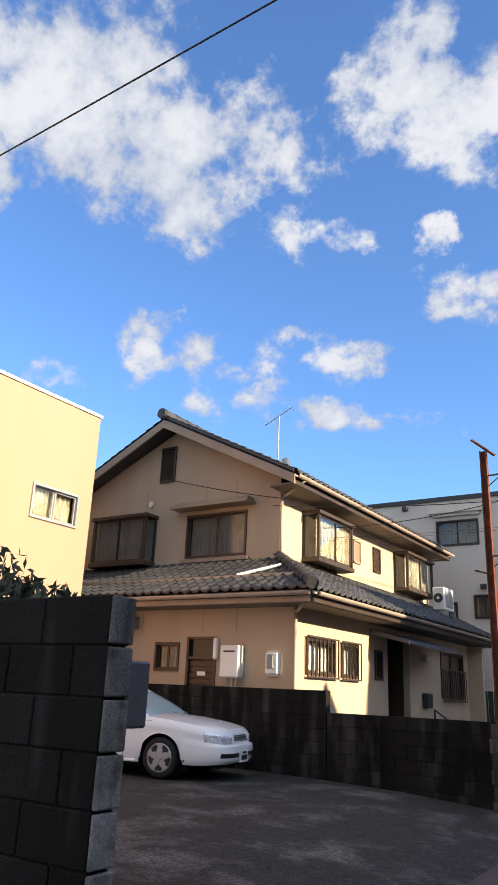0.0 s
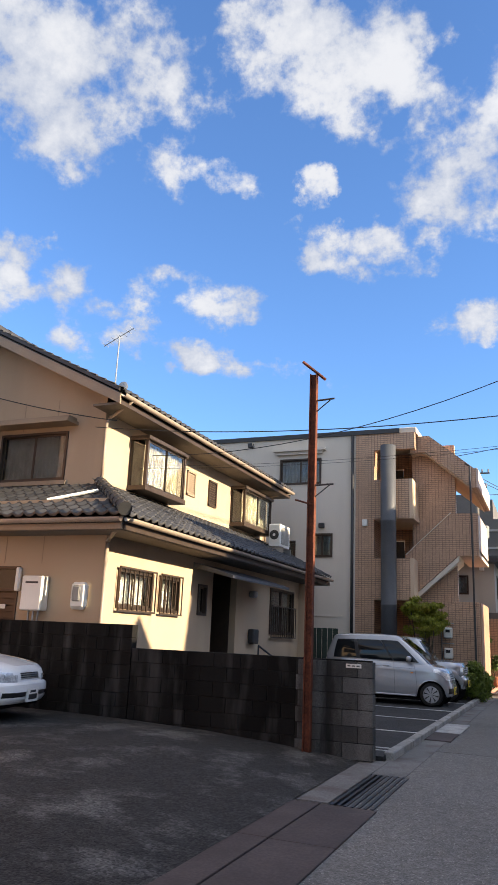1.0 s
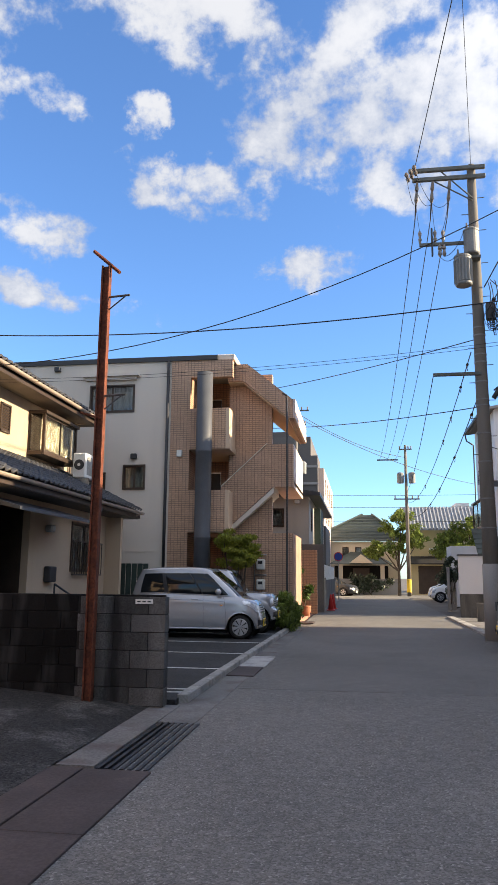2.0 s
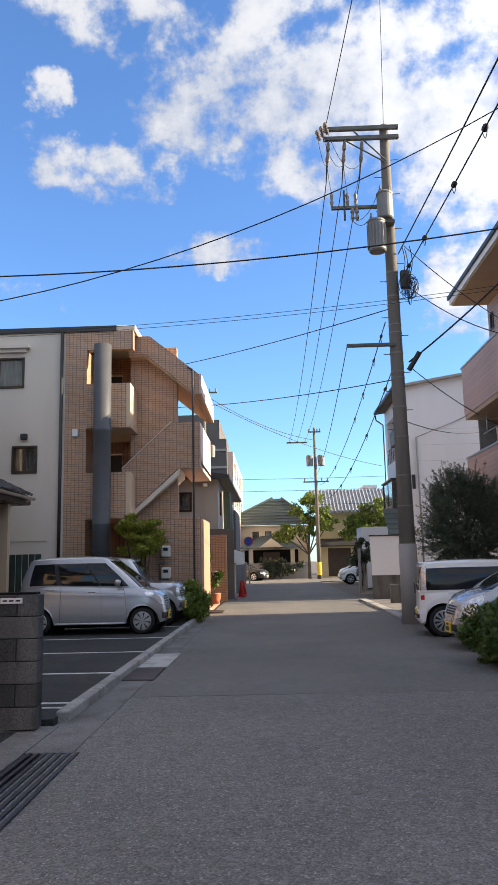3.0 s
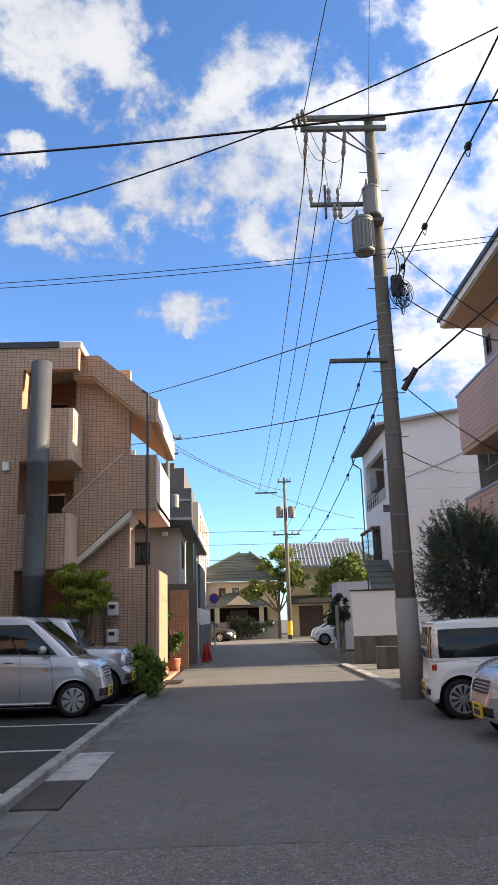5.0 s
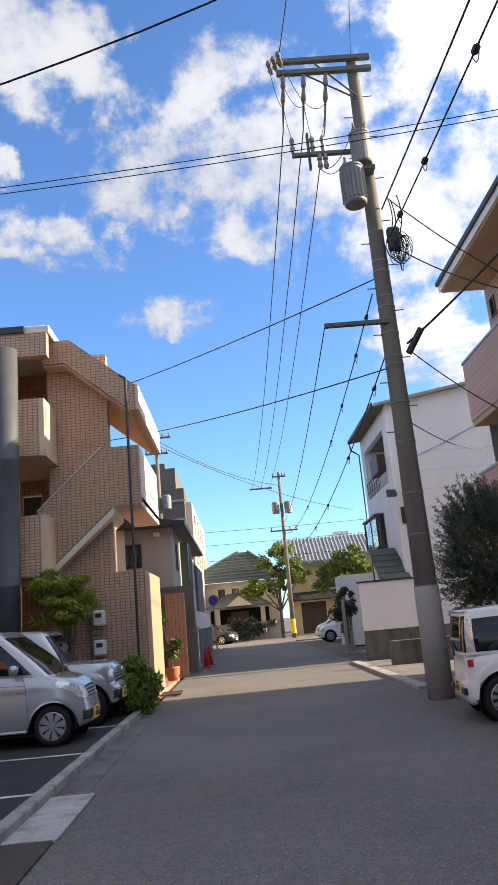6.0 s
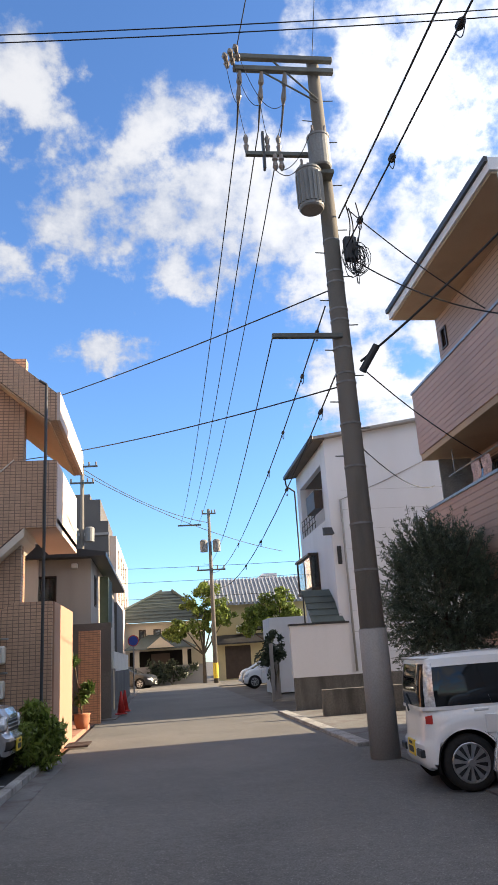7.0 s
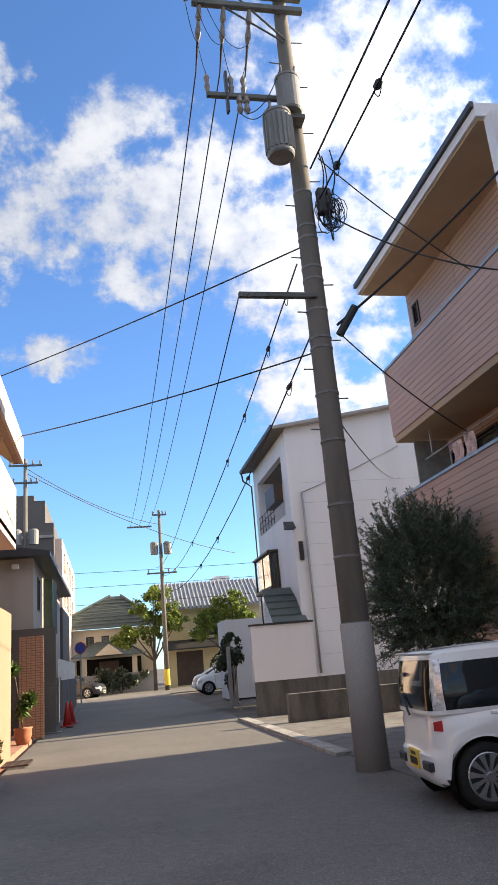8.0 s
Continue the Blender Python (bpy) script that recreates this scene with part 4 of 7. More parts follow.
louvre(house, "E", UX, 17.15, 17.6, 4.45, 5.08, 9)
# door in near-black: the shade of the porch recess is in its colour
bm = bmesh.new()
fb(bm, "E", HX, 15.0, 16.9, 0.3, 2.6, -1.1, -1.05)
part("front_door", bm, M["dark"], house, "front door under the porch, its shade put in as near-black")
# porch canopy and its fin wall
prism_pts = [(HX, 14.3, 2.8), (LX + 0.22, 14.3, 2.56), (LX + 0.22, 14.3, 2.5), (HX, 14.3, 2.7)]
part("porch_canopy", prism(bmesh.new(), prism_pts, (0, 3.3, 0)), M["column"], house, "thin metal porch canopy")
part("porch_wall", box((HX - 1.05, 16.5, 0.2), (HX - 0.15, 16.6, 2.8)), M["brown"], house)
part("porch_wall", box((HX - 1.05, 15.1, 0.2), (HX - 0.15, 15.2, 2.8)), M["brown"], house)
part("end_fin", box((HX + 0.002, HF - 0.35, 0.2), (HX + 0.4, HF - 0.2, 2.88)), M["stucco"], house)
# fittings on the walls
wh = thing("water_heater", (-7.52, HY - 0.1, 1.65), "white wall-mounted gas water heater with pipes", "heater")
part("case", fb(bmesh.new(), "S", HY, -7.74, -7.34, 1.7, 2.24, 0.0, 0.2, 0.02), M["white"], wh)
part("exhaust", fb(bmesh.new(), "S", HY, -7.66, -7.42, 2.12, 2.15, 0.2, 0.205), M["plastic"], wh)
for k in range(3):
    part("pipe", tube(bmesh.new(), (-7.62 + k * 0.09, HY - 0.1, 1.72), (-7.62 + k * 0.09, HY - 0.1, 1.3), 0.016, seg=8), M["steel"], wh)
mt = thing("electric_meter", (-6.7, HY - 0.08, 1.75), "white electric meter in a rounded case", "meter")
part("case", fb(bmesh.new(), "S", HY, -6.87, -6.57, 1.74, 2.16, 0.0, 0.12, 0.05), M["white"], mt)
part("glass", fb(bmesh.new(), "S", HY, -6.8, -6.66, 1.86, 2.1, 0.12, 0.15, 0.02), M["curtain2"], mt)
bl = thing("wall_lamp", (-7.95, HY - 0.05, 2.0), "white tubular lamp beside the door", "lamp")
part("cover", fb(bmesh.new(), "S", HY, -7.99, -7.9, 2.0, 2.38, 0.0, 0.08, 0.02), M["white"], bl)
vh = thing("vent_hood", (-10.05, HY - 0.1, 2.5), "steel kitchen vent hood on the wall", "vent hood")
part("hood", prism(bmesh.new(), [(-10.3, HY, 2.78), (-10.3, HY - 0.1, 2.78), (-10.3, HY - 0.32, 2.56), (-10.3, HY, 2.56)], (0.45, 0, 0)), M["steel"], vh)
rv = thing("round_vent", (-10.95, UY - 0.03, 5.45), "small white round vent cap", "vent")
part("cap", lathe(bmesh.new(), (-10.95, UY - 0.05, 5.47), [(0.07, 0), (0.06, 0.05)], 12, "y"), M["white"], rv)
mbx = thing("mail_box", (HX + 0.1, 17.4, 1.3), "black mail box on the porch wall", "mail box")
part("body", box((HX, 17.25, 1.28), (HX + 0.14, 17.6, 1.6), 0.02), M["plastic"], mbx)
pl = thing("porch_lamp", (HX + 0.1, 17.3, 2.3), "dark lantern on the porch wall", "lamp")
part("shade", box((HX, 17.2, 2.3), (HX + 0.16, 17.4, 2.45), 0.03), M["steel"], pl)
hr = thing("porch_handrail", (HX + 0.4, 16.9, 0.9), "bent black handrail by the door", "rail")
part("rail", tube(tube(bmesh.new(), (HX + 0.45, 16.8, 0.2), (HX + 0.45, 16.8, 1.25), 0.02, seg=8), (HX + 0.45, 16.8, 1.25), (HX + 0.6, 17.2, 1.05), 0.02, seg=8), M["plastic"], hr)
ac = thing("air_conditioner", (-6.95, 20.4, 3.6), "white air-conditioner unit on a roof stand", "air conditioner")
part("case", box((-6.95, 19.95, 3.8), (-6.62, 20.75, 4.42), 0.02), M["white"], ac)
fan = part("fan_guard", lathe(bmesh.new(), (-6.785, 19.945, 4.12), [(0.13, 0), (0.13, -0.012)], 18, "y"), M["blackpipe"], ac)
part("fan_hub", lathe(bmesh.new(), (-6.785, 19.93, 4.12), [(0.04, 0), (0.04, -0.008)], 10, "y"), M["white"], fan)
part("side_grille", box((-6.622, 20.05, 3.88), (-6.612, 20.65, 4.34), 0.003), M["curtain2"], ac)
for y in (20.02, 20.64):
    part("foot", box((-7.0, y, 3.48), (-6.55, y + 0.04, 3.8)), M["steel"], ac)

an = thing("tv_antenna", (RX + 2.3, 15.4, 6.2), "rooftop television antenna with a small dish", "antenna")
ax, ay = RX + 0.55, 16.2
part("mast", tube(bmesh.new(), (ax, ay, slope_z(ax) - 0.1), (ax, ay, 8.75), 0.02, seg=6), M["steel"], an)
bm = bmesh.new()
tube(bm, (ax - 0.45, ay, 8.5), (ax + 0.4, ay, 8.9), 0.012, seg=5)
for k in range(7):
    c = Vector((ax - 0.4 + k * 0.13, ay, 8.53 + k * 0.06))
    tube(bm, c + Vector((0, -0.16, 0.0)), c + Vector((0, 0.16, 0.0)), 0.006, seg=4)
part("boom", bm, M["steel"], an)
part("dish", lathe(bmesh.new(), (ax + 0.2, ay, 7.35), [(0.02, 0), (0.1, 0.02), (0.15, 0.05)], 14, "y"), M["steel"], an)

# ---- yellow building beside the yard ----
yb = thing("yellow_building", (-13, 5, 0.3), "plain cream-yellow rendered building in sunlight", "building")
part("wall", holed("E", -10.4, -6, 10.1, 0.2, 6.68, [(8.6, 9.75, 4.3, 4.95)]), M["cream"], yb)
part("wall", box((-18, 9.95, 0.2), (-10.55, 10.1, 6.68)), M["cream"], yb)
part("wall", box((-18, -6, 0.2), (-17.85, 9.95, 6.68)), M["cream"], yb)
part("wall", box((-17.85, -6, 0.2), (-10.55, -5.85, 6.68)), M["cream"], yb)
part("roof", box((-18.05, -6.05, 6.68), (-10.37, 10.13, 6.74)), M["whitewall"], yb)
window(yb, "E", -10.4, 8.6, 9.75, 4.3, 4.95, "steel", "curtain", label="aluminium sliding window")

# ---- apartment house with the stair tower ----
AY, TY = 23.3, 24.3                      # front wall, tower face
apt = thing("apartment_house", (-6.5, 26, 0.1), "three-storey apartment house, pale render and brown tile", "building")
ah = [(-7.9, -6.5, 6.2, 7.05), (-6.78, -6.1, 3.88, 4.62), (-8.0, -7.3, 3.75, 4.4)]
part("wall", holed("S", AY, -14, -5.38, 0.05, 7.72, ah, 0.2), M["apt"], apt, "pale rendered wall")
part("wall", box((-14, AY + 0.2, 0.05), (-13.8, 34, 7.72)), M["apt"], apt)
part("wall", box((-13.8, 33.8, 0.05), (-3.7, 34, 7.72)), M["apt"], apt)
part("parapet_cap", box((-14.05, AY - 0.06, 7.72), (-4.0, AY + 0.25, 7.86)), M["blackpipe"], apt)
part("roof", box((-13.9, AY + 0.25, 7.6), (-4.0, 33.9, 7.72)), M["greyrender"], apt)
for h in ah:
    window(apt, "S", AY, *h, back="curtain2")
bm = bmesh.new()
fb(bm, "S", AY, -8.1, -6.35, 7.28, 7.36, 0, 0.18)
fb(bm, "S", AY, -8.0, -6.45, 7.18, 7.28, 0, 0.1)
part("window_hood", bm, M["apt"], apt)
for u, z in ((-8.95, 7.5), (-6.45, 4.78), (-7.6, 4.55)):
    part("vent_hood", fb(bmesh.new(), "S", AY, u - 0.09, u + 0.09, z, z + 0.16, 0, 0.12, 0.02), M["blackpipe"], apt)
part("sill_band", fb(bmesh.new(), "S", AY, -8.8, -5.8, 2.1, 2.14, 0, 0.02), M["apt"], apt)
drop_pipe(apt, [(-5.47, AY - 0.06, 7.7), (-5.47, AY - 0.06, 0.1)], 0.045, "blackpipe")
part("tile_pier", box((-5.38, AY - 0.015, 0.05), (-4.8, AY + 1.2, 7.72)), M["aptile"], apt, "brown tiled pier")
part("tile_lintel", box((-4.8, AY - 0.01, 7.2), (-3.55, AY + 0.2, 7.72)), M["aptile"], apt)
part("back_wall", holed("S", 25.6, -4.8, -3.6, 0.05, 7.6, [(-4.75, -4.3, 5.2, 7.1), (-4.75, -4.3, 2.8, 4.7)]), M["pinktile"], apt)
for z in (5.2, 2.8):
    dw = part("entrance_door", fb(bmesh.new(), "S", 25.6, -4.72, -4.32, z, z + 1.85, -0.05, -0.02), M["brown"], apt)
    part("floor_slab", box((-4.8, AY, z - 0.17), (-3.6, 25.6, z)), M["peach"], apt)
    part("balcony_wall", box((-4.8, AY - 0.05, z - 0.15), (-3.72, AY + 0.08, z + 1.05)), M["aptile"], apt)
    part("balcony_cheek", box((-3.72, AY - 0.05, z - 0.15), (-3.62, TY - 0.01, z + 1.05)), M["peach"], apt)
    window(apt, "E", -4.8, 24.55, 25.1, z + 0.5, z + 1.6, "white", None, 1, name="window")
bm = bmesh.new()
lathe(bm, (-4.31, AY - 0.28, 0.05), [(0.23, 0), (0.23, 2.4), (0.236, 2.41), (0.236, 2.45), (0.23, 2.46), (0.23, 4.85), (0.236, 4.86), (0.236, 4.9), (0.23, 4.91), (0.23, 7.2)], 20)
part("column", bm, M["column"], apt, "tall dark steel-clad column", smooth=True)
# stair tower
part("tower_wall", holed("S", TY, -3.81, -2.5, 0.05, 7.5, [], 0.25), M["aptile"], apt, "brown tiled stair tower wall")
part("tower_wall", box((-3.81, TY + 0.25, 0.05), (-3.6, 27.5, 7.5)), M["pinktile"], apt)
part("tower_back", box((-3.6, 27.3, 0.05), (-3.00, 27.5, 3.9)), M["aptile"], apt)
roof_o = [(-3.78, 7.72), (-3.2, 7.72), (-1.82, 6.58), (-1.82, 6.03), (-1.95, 6.03), (-3.32, 7.2), (-3.78, 7.2)]
part("tower_roof", prism(bmesh.new(), [(x, TY - 0.45, z) for x, z in roof_o], (0, 4.3, 0)), M["aptile"], apt, "sloping tile-clad roof of the stair tower")
part("roof_flashing", box((-4.04, TY - 0.95, 7.72), (-3.5, TY + 3.0, 7.9), 0.02), M["apt"], apt)
part("tower_soffit", prism(bmesh.new(), [(-3.78, TY - 0.4, 7.19), (-3.32, TY - 0.4, 7.19), (-1.95, TY - 0.4, 6.02), (-1.95, TY - 0.4, 5.99), (-3.33, TY - 0.4, 7.16), (-3.78, TY - 0.4, 7.16)], (0, 4.2, 0)), M["peach"], apt)
# side of the tiled fascia, coloured pale pink for the sun on it
part("tower_soffit", box((-1.82, TY - 0.45, 6.03), (-1.76, TY + 3.85, 6.6)), M["pinkwall"], apt)
part("stair_parapet", prism(bmesh.new(), [(x, TY - 0.32, z) for x, z in ((-2.62, 5.28), (-1.83, 5.28), (-1.83, 4.0), (-2.44, 4.0), (-3.86, 2.72), (-3.98, 2.72), (-3.98, 4.02))], (0, 0.14, 0)), M["aptile"], apt, "sloping tiled stair parapet")
part("stair_coping", prism(bmesh.new(), [(-3.98, TY - 0.35, 4.02), (-2.62, TY - 0.35, 5.28), (-2.62, TY - 0.35, 5.31), (-3.98, TY - 0.35, 4.05)], (0, 0.2, 0)), M["apt"], apt)
# pale render puts the light on the stair's lower edge into its colour
part("stair_soffit", prism(bmesh.new(), [(-2.4, TY - 0.34, 4.0), (-3.88, TY - 0.34, 2.68), (-3.88, TY - 0.34, 2.52), (-2.4, TY - 0.34, 3.84)], (0, 1.3, 0)), M["apt"], apt)
part("landing_wall", box((-1.97, TY - 0.18, 4.1), (-1.83, 27.4, 5.28)), M["pinkwall"], apt)
part("landing_slab", box((-2.45, TY - 0.18, 4.0), (-1.83, 27.4, 4.2)), M["pinkwall"], apt)
# orange copy of the brown tile: sunlight under the stairs put into colour
part("under_wall", box((-3.6, TY + 0.75, 0.05), (-2.59, TY + 0.95, 4.0)), M["pinktile"], apt)
ent = prism(bmesh.new(), [(-3.35, 23.95, 0.05), (-1.88, 23.95, 0.05), (-1.88, 23.95, 2.66), (-2.55, 23.95, 2.66), (-3.35, 23.95, 2.2)], (0, 0.14, 0))
part("entrance_wall", ent, M["aptile"], apt, "low tiled wall by the entrance")
part("entrance_wall_side", box((-1.99, 24.09, 0.05), (-1.85, 26.9, 2.66)), M["cream"], apt, "sunlit cream end wall")
tp = thing("drain_pipe", (-2.05, 23.6, 0.1), "thin dark pipe up the tower face", "pipe")
part("pipe", tube(tube(bmesh.new(), (-1.97, 23.5, 0.06), (-1.97, 23.5, 6.62), 0.028, seg=8), (-1.97, 23.5, 6.62), (-2.1, 23.48, 6.7), 0.028, seg=8), M["blackpipe"], tp)
for k, z in enumerate((1.62, 1.05)):
    gm = thing("gas_meter", (-2.75, 23.86, z), "white gas meter with grey pipes", "meter", "gas meters")
    part("body", box((-2.88, 23.72, z), (-2.64, 23.95, z + 0.3), 0.03), M["white"], gm)
    part("dial", box((-2.82, 23.71, z + 0.16), (-2.7, 23.722, z + 0.24)), M["plastic"], gm)
    part("pipe", tube(tube(bmesh.new(), (-2.95, 23.86, 0.1), (-2.95, 23.86, z + 0.42), 0.018, seg=6), (-2.95, 23.86, z + 0.42), (-2.6, 23.86, z + 0.42), 0.018, seg=6), M["steel"], gm)
eb = thing("junction_box", (-5.05, AY - 0.05, 4.9), "small cream junction box with looping wires", "box")
part("box", box((-5.15, AY - 0.12, 4.82), (-5.0, AY - 0.015, 5.02), 0.01), M["white"], eb)
gf = thing("green_fence", (-6.6, 22.3, 0.1), "dark green corrugated fence panel", "fence")
for k in range(9):
    part("slat", box((-7.05 + k * 0.16, 22.3, 0.1), (-6.91 + k * 0.16, 22.33, 1.75)), M["green"], gf)

# ---- plants on the left ----
def shrub(name, base, centres, n, size, material, label, seed, trunks=4, flat=0.0, long=1.0, cat="shrub"):
    s = thing(name, base, label, cat)
    rg = np.random.RandomState(seed)
    for k in range(trunks):
        c = centres[rg.randint(len(centres))]
        bm = bmesh.new()
        mid = Vector(base).lerp(Vector(c[:3]), 0.5) + Vector(rg.normal(size=3) * 0.06)
        tube(bm, Vector(base) + Vector((rg.normal() * 0.05, rg.normal() * 0.05, 0)), mid, 0.03, 0.02, 6)
        tube(bm, mid, c[:3], 0.02, 0.008, 6)
        part("limb", bm, M["bark"], s)
    part("crown", leaves(centres, n, size, 1.0, seed, flat, long), M[material], s)
    return s


def clumps(c, r, n, cr, seed):
    rg = np.random.RandomState(seed)
    out = []
    while len(out) < n:
        p = rg.uniform(-1, 1, 3)
        if np.linalg.norm(p) < 1:
            out.append((c[0] + p[0] * r[0], c[1] + p[1] * r[1], c[2] + p[2] * r[2], cr * (0.6 + 0.8 * rg.rand())))
    return out


shrub("nandina_shrub", (-3.3, 23.2, 0.06), clumps((-3.3, 23.15, 2.2), (0.62, 0.4, 0.62), 46, 0.17, 3), 9000, 0.03, "leaf_y", "yellow-green leggy shrub against the tiled wall", 4, 9, 0.45, 1.7)
shrub("kerb_hedge", (-2.05, 22.75, 0.06), clumps((-2.02, 22.7, 0.48), (0.48, 0.5, 0.42), 60, 0.14, 5), 9000, 0.034, "leaf_t", "bright green tufted bush at the kerb", 6, 4, 0.0, 1.9)
shrub("yard_bush", (-4.5, 3.7, 0.2), clumps((-4.55, 3.7, 1.75), (0.6, 0.5, 0.62), 40, 0.16, 7), 3600, 0.035, "leaf_d", "dark green leafy bush behind the block wall", 8, 8, 0.0, 1.5)

# ---- cars ----
def wheel(parent, x, y, side, r, seg_spokes=8, style=0):
    s = 1 if y > 0 else -1
    bm = bmesh.new()
    w = 0.17
    prof = [(r * 0.62, -w / 2), (r * 0.9, -w / 2), (r, -w * 0.32), (r, w * 0.32), (r * 0.9, w / 2), (r * 0.7, w / 2), (r * 0.66, w * 0.38)]
    lathe(bm, (x, y - s * w / 2, r), [(a, b * s) for a, b in prof], 28, "y")
    wh = part("wheel", bm, M["tyre"], parent, local=True, smooth=True)
    bm = bmesh.new()
    rg = []
    for rr, dd in ((0.68, -0.025), (0.71, 0.0), (0.68, 0.006), (0.62, -0.02)):
        rg.append([bm.verts.new((x + rr * r * math.cos(k * math.pi / 14), y + s * dd, r + rr * r * math.sin(k * math.pi / 14))) for k in range(28)])
    for p, q in zip(rg, rg[1:]):
        for k in range(28):
            bm.faces.new((p[k], p[(k + 1) % 28], q[(k + 1) % 28], q[k]))
    part("rim", bm, M["rim"], wh, local=True)
    part("brake", lathe(bmesh.new(), (x, y - s * 0.022, r), [(r * 0.65, 0), (r * 0.64, 0.004 * s)], 18, "y"), M["plastic"], wh, local=True)
    for k in range(seg_spokes):
        a = 2 * math.pi * (k + 0.25) / seg_spokes
        d = Vector((math.cos(a), 0, math.sin(a)))
        t = Vector((-math.sin(a), 0, math.cos(a)))
        c = Vector((x, y - s * 0.016, r))
        if style == 1:                            # broad star
            ws = ((0.1, 0.15), (0.36, 0.17), (0.5, 0.11), (0.65, 0.2))
        elif style == 2:                          # petal cover
            ws = ((0.12, 0.04), (0.3, 0.09), (0.5, 0.15), (0.65, 0.15))
        else:                                     # slim blades
            ws = ((0.1, 0.035), (0.35, 0.05), (0.5, 0.075), (0.65, 0.1))
        pts = [c + d * r * f + t * r * g for f, g in ws] + [c + d * r * f - t * r * g for f, g in ws[::-1]]
        part("spoke", prism(bmesh.new(), [tuple(p) for p in pts], (0, s * 0.02, 0)), M["rim"], wh, local=True)
    part("hub_cap", lathe(bmesh.new(), (x, y - s * 0.012, r), [(r * 0.17, 0), (r * 0.12, 0.03 * s)], 14, "y"), M["rim"], wh, local=True)
    return wh


ROWS_S = (0.0, 0.05, 0.12, 0.19, 0.26, 0.33, 0.4, 0.47, 0.54, 0.61, 0.68, 0.75, 0.81, 0.87, 0.93, 0.97, 1.0)
ROWS_T = (0.0, 0.07, 0.13, 0.35, 0.6, 0.84, 0.92, 1.0)


def around(nf, nr, stops):
    """A rounded outline of unit half-length and half-width: left flank, nose, right flank, tail."""
    vs = [round(v, 3) for v in np.linspace(-0.86, 0.86, 17)]
    side = lambda u: (1 - abs(u) ** (nf if u > 0 else nr)) ** (1 / (nf if u > 0 else nr))
    us = [u for u in sorted(set([round(float(v), 3) for v in np.linspace(-0.97, 0.97, 75)] + list(stops))) if side(u) > 0.872]
    nose = [((1 - abs(v) ** nf) ** (1 / nf), v) for v in vs]
    tail = [(-(1 - abs(v) ** nr) ** (1 / nr), v) for v in vs]
    return [(u, side(u)) for u in us] + nose[::-1] + [(u, -side(u)) for u in us[::-1]] + tail, len(us), len(vs)


def car(name, loc, rz, label, paint, W, r, wheels, ends, low, top, nose, tail, cabin, glass, spokes=8, style=0, yellow=False, lamp_at=(0.55, 0.76, 0.3), grille_at=(0.56, 0.74, 0.36), intake_at=(0.14, 0.3, 0.6),
        pillar="plastic", screen="darkglass", tall_lamps=False, crease=0.84, lamp_m="lamp", round_lamps=False):
    """ends: rear and front x; low: sill height; top: (x, height) of the shoulder and bonnet; nose, tail: (share of height, set-back);
    cabin: rear and front x at the shoulder, rear and front x at the roof, roof heights rear and front, roof half-width share; glass: pairs of x between which the flank is glazed."""
    c = thing(name, loc, label, "car", "", "", rz)
    hw = W / 2
    xr, xf = ends
    ra = r * 1.17
    loop, ns, nv = around(5.0, 7.0, [])
    topx, topz = [p[0] for p in top], [p[1] for p in top]

    def z_top(x):
        return sum(float(np.interp(x + d, topx, topz)) for d in (-0.08, -0.04, 0, 0.04, 0.08)) / 5

    def z_low(x, v):
        z = low + 0.03 * max(0, abs(x - (xr + xf) / 2) / ((xf - xr) / 2) - 0.8) * 5
        if abs(v) > 0.7:
            for xw in wheels:
                if abs(x - xw) < ra:
                    z = max(z, r + math.sqrt(ra * ra - (x - xw) ** 2))
        return z

    def width(s):
        return float(np.interp(s, (0, 0.06, 0.25, 0.5, 0.7, 0.82, 0.9, 1.0), (0.955, 0.985, 1.0, 0.995, 0.985, 0.985, 0.97, 0.925)))

    def at(u, v, s, out=0.0):
        f = float(np.interp(s, [p[0] for p in nose], [p[1] for p in nose]))
        b = float(np.interp(s, [p[0] for p in tail], [p[1] for p in tail]))
        mid = (xr + xf) / 2
        x = mid + u * ((xf - f - mid) if u > 0 else (mid - xr - b))
        zl = z_low(x, v)
        zt = z_top(x)
        if s in (0.0, 1.0) and abs(v) > 0.7:
            out += 0.006 if s == 0.0 else 0
        z = zl + s * (zt - zl)
        se = (z - low) / (zt - low)                # width follows true height
        y = v * hw * width(max(0, min(1, se)))
        return Vector((x, y + (math.copysign(out, y) if abs(v) > 0.7 else 0), z))

    n = len(loop)
    grid = [[at(u, v, s) for u, v in loop] for s in ROWS_S]
    sort = {}
    for j in range(len(ROWS_S) - 1):
        s = (ROWS_S[j] + ROWS_S[j + 1]) / 2
        for k in range(n):
            (u, v), (u2, v2) = loop[k], loop[(k + 1) % n]
            um, vm = (u + u2) / 2, (v + v2) / 2
            x = (grid[j][k].x + grid[j][(k + 1) % n].x) / 2
            kind = "body"
            if um > 0.87:
                if not round_lamps and lamp_at[0] < s < lamp_at[1] - (0.06 if abs(vm) < 0.55 else 0) and abs(vm) > grille_at[2] + 0.08:
                    kind = "lampl" if vm > 0 else "lampr"
                elif grille_at[0] < s < grille_at[1] and abs(vm) < grille_at[2]:
                    kind = "grille"
                elif intake_at[0] < s < intake_at[1] and abs(vm) < intake_at[2]:
                    kind = "intake"
            if not round_lamps and um > 0 and abs(vm) > 0.8 and x > xf - lamp_at[2] and lamp_at[0] < s < lamp_at[1]:
                kind = "lampl" if vm > 0 else "lampr"
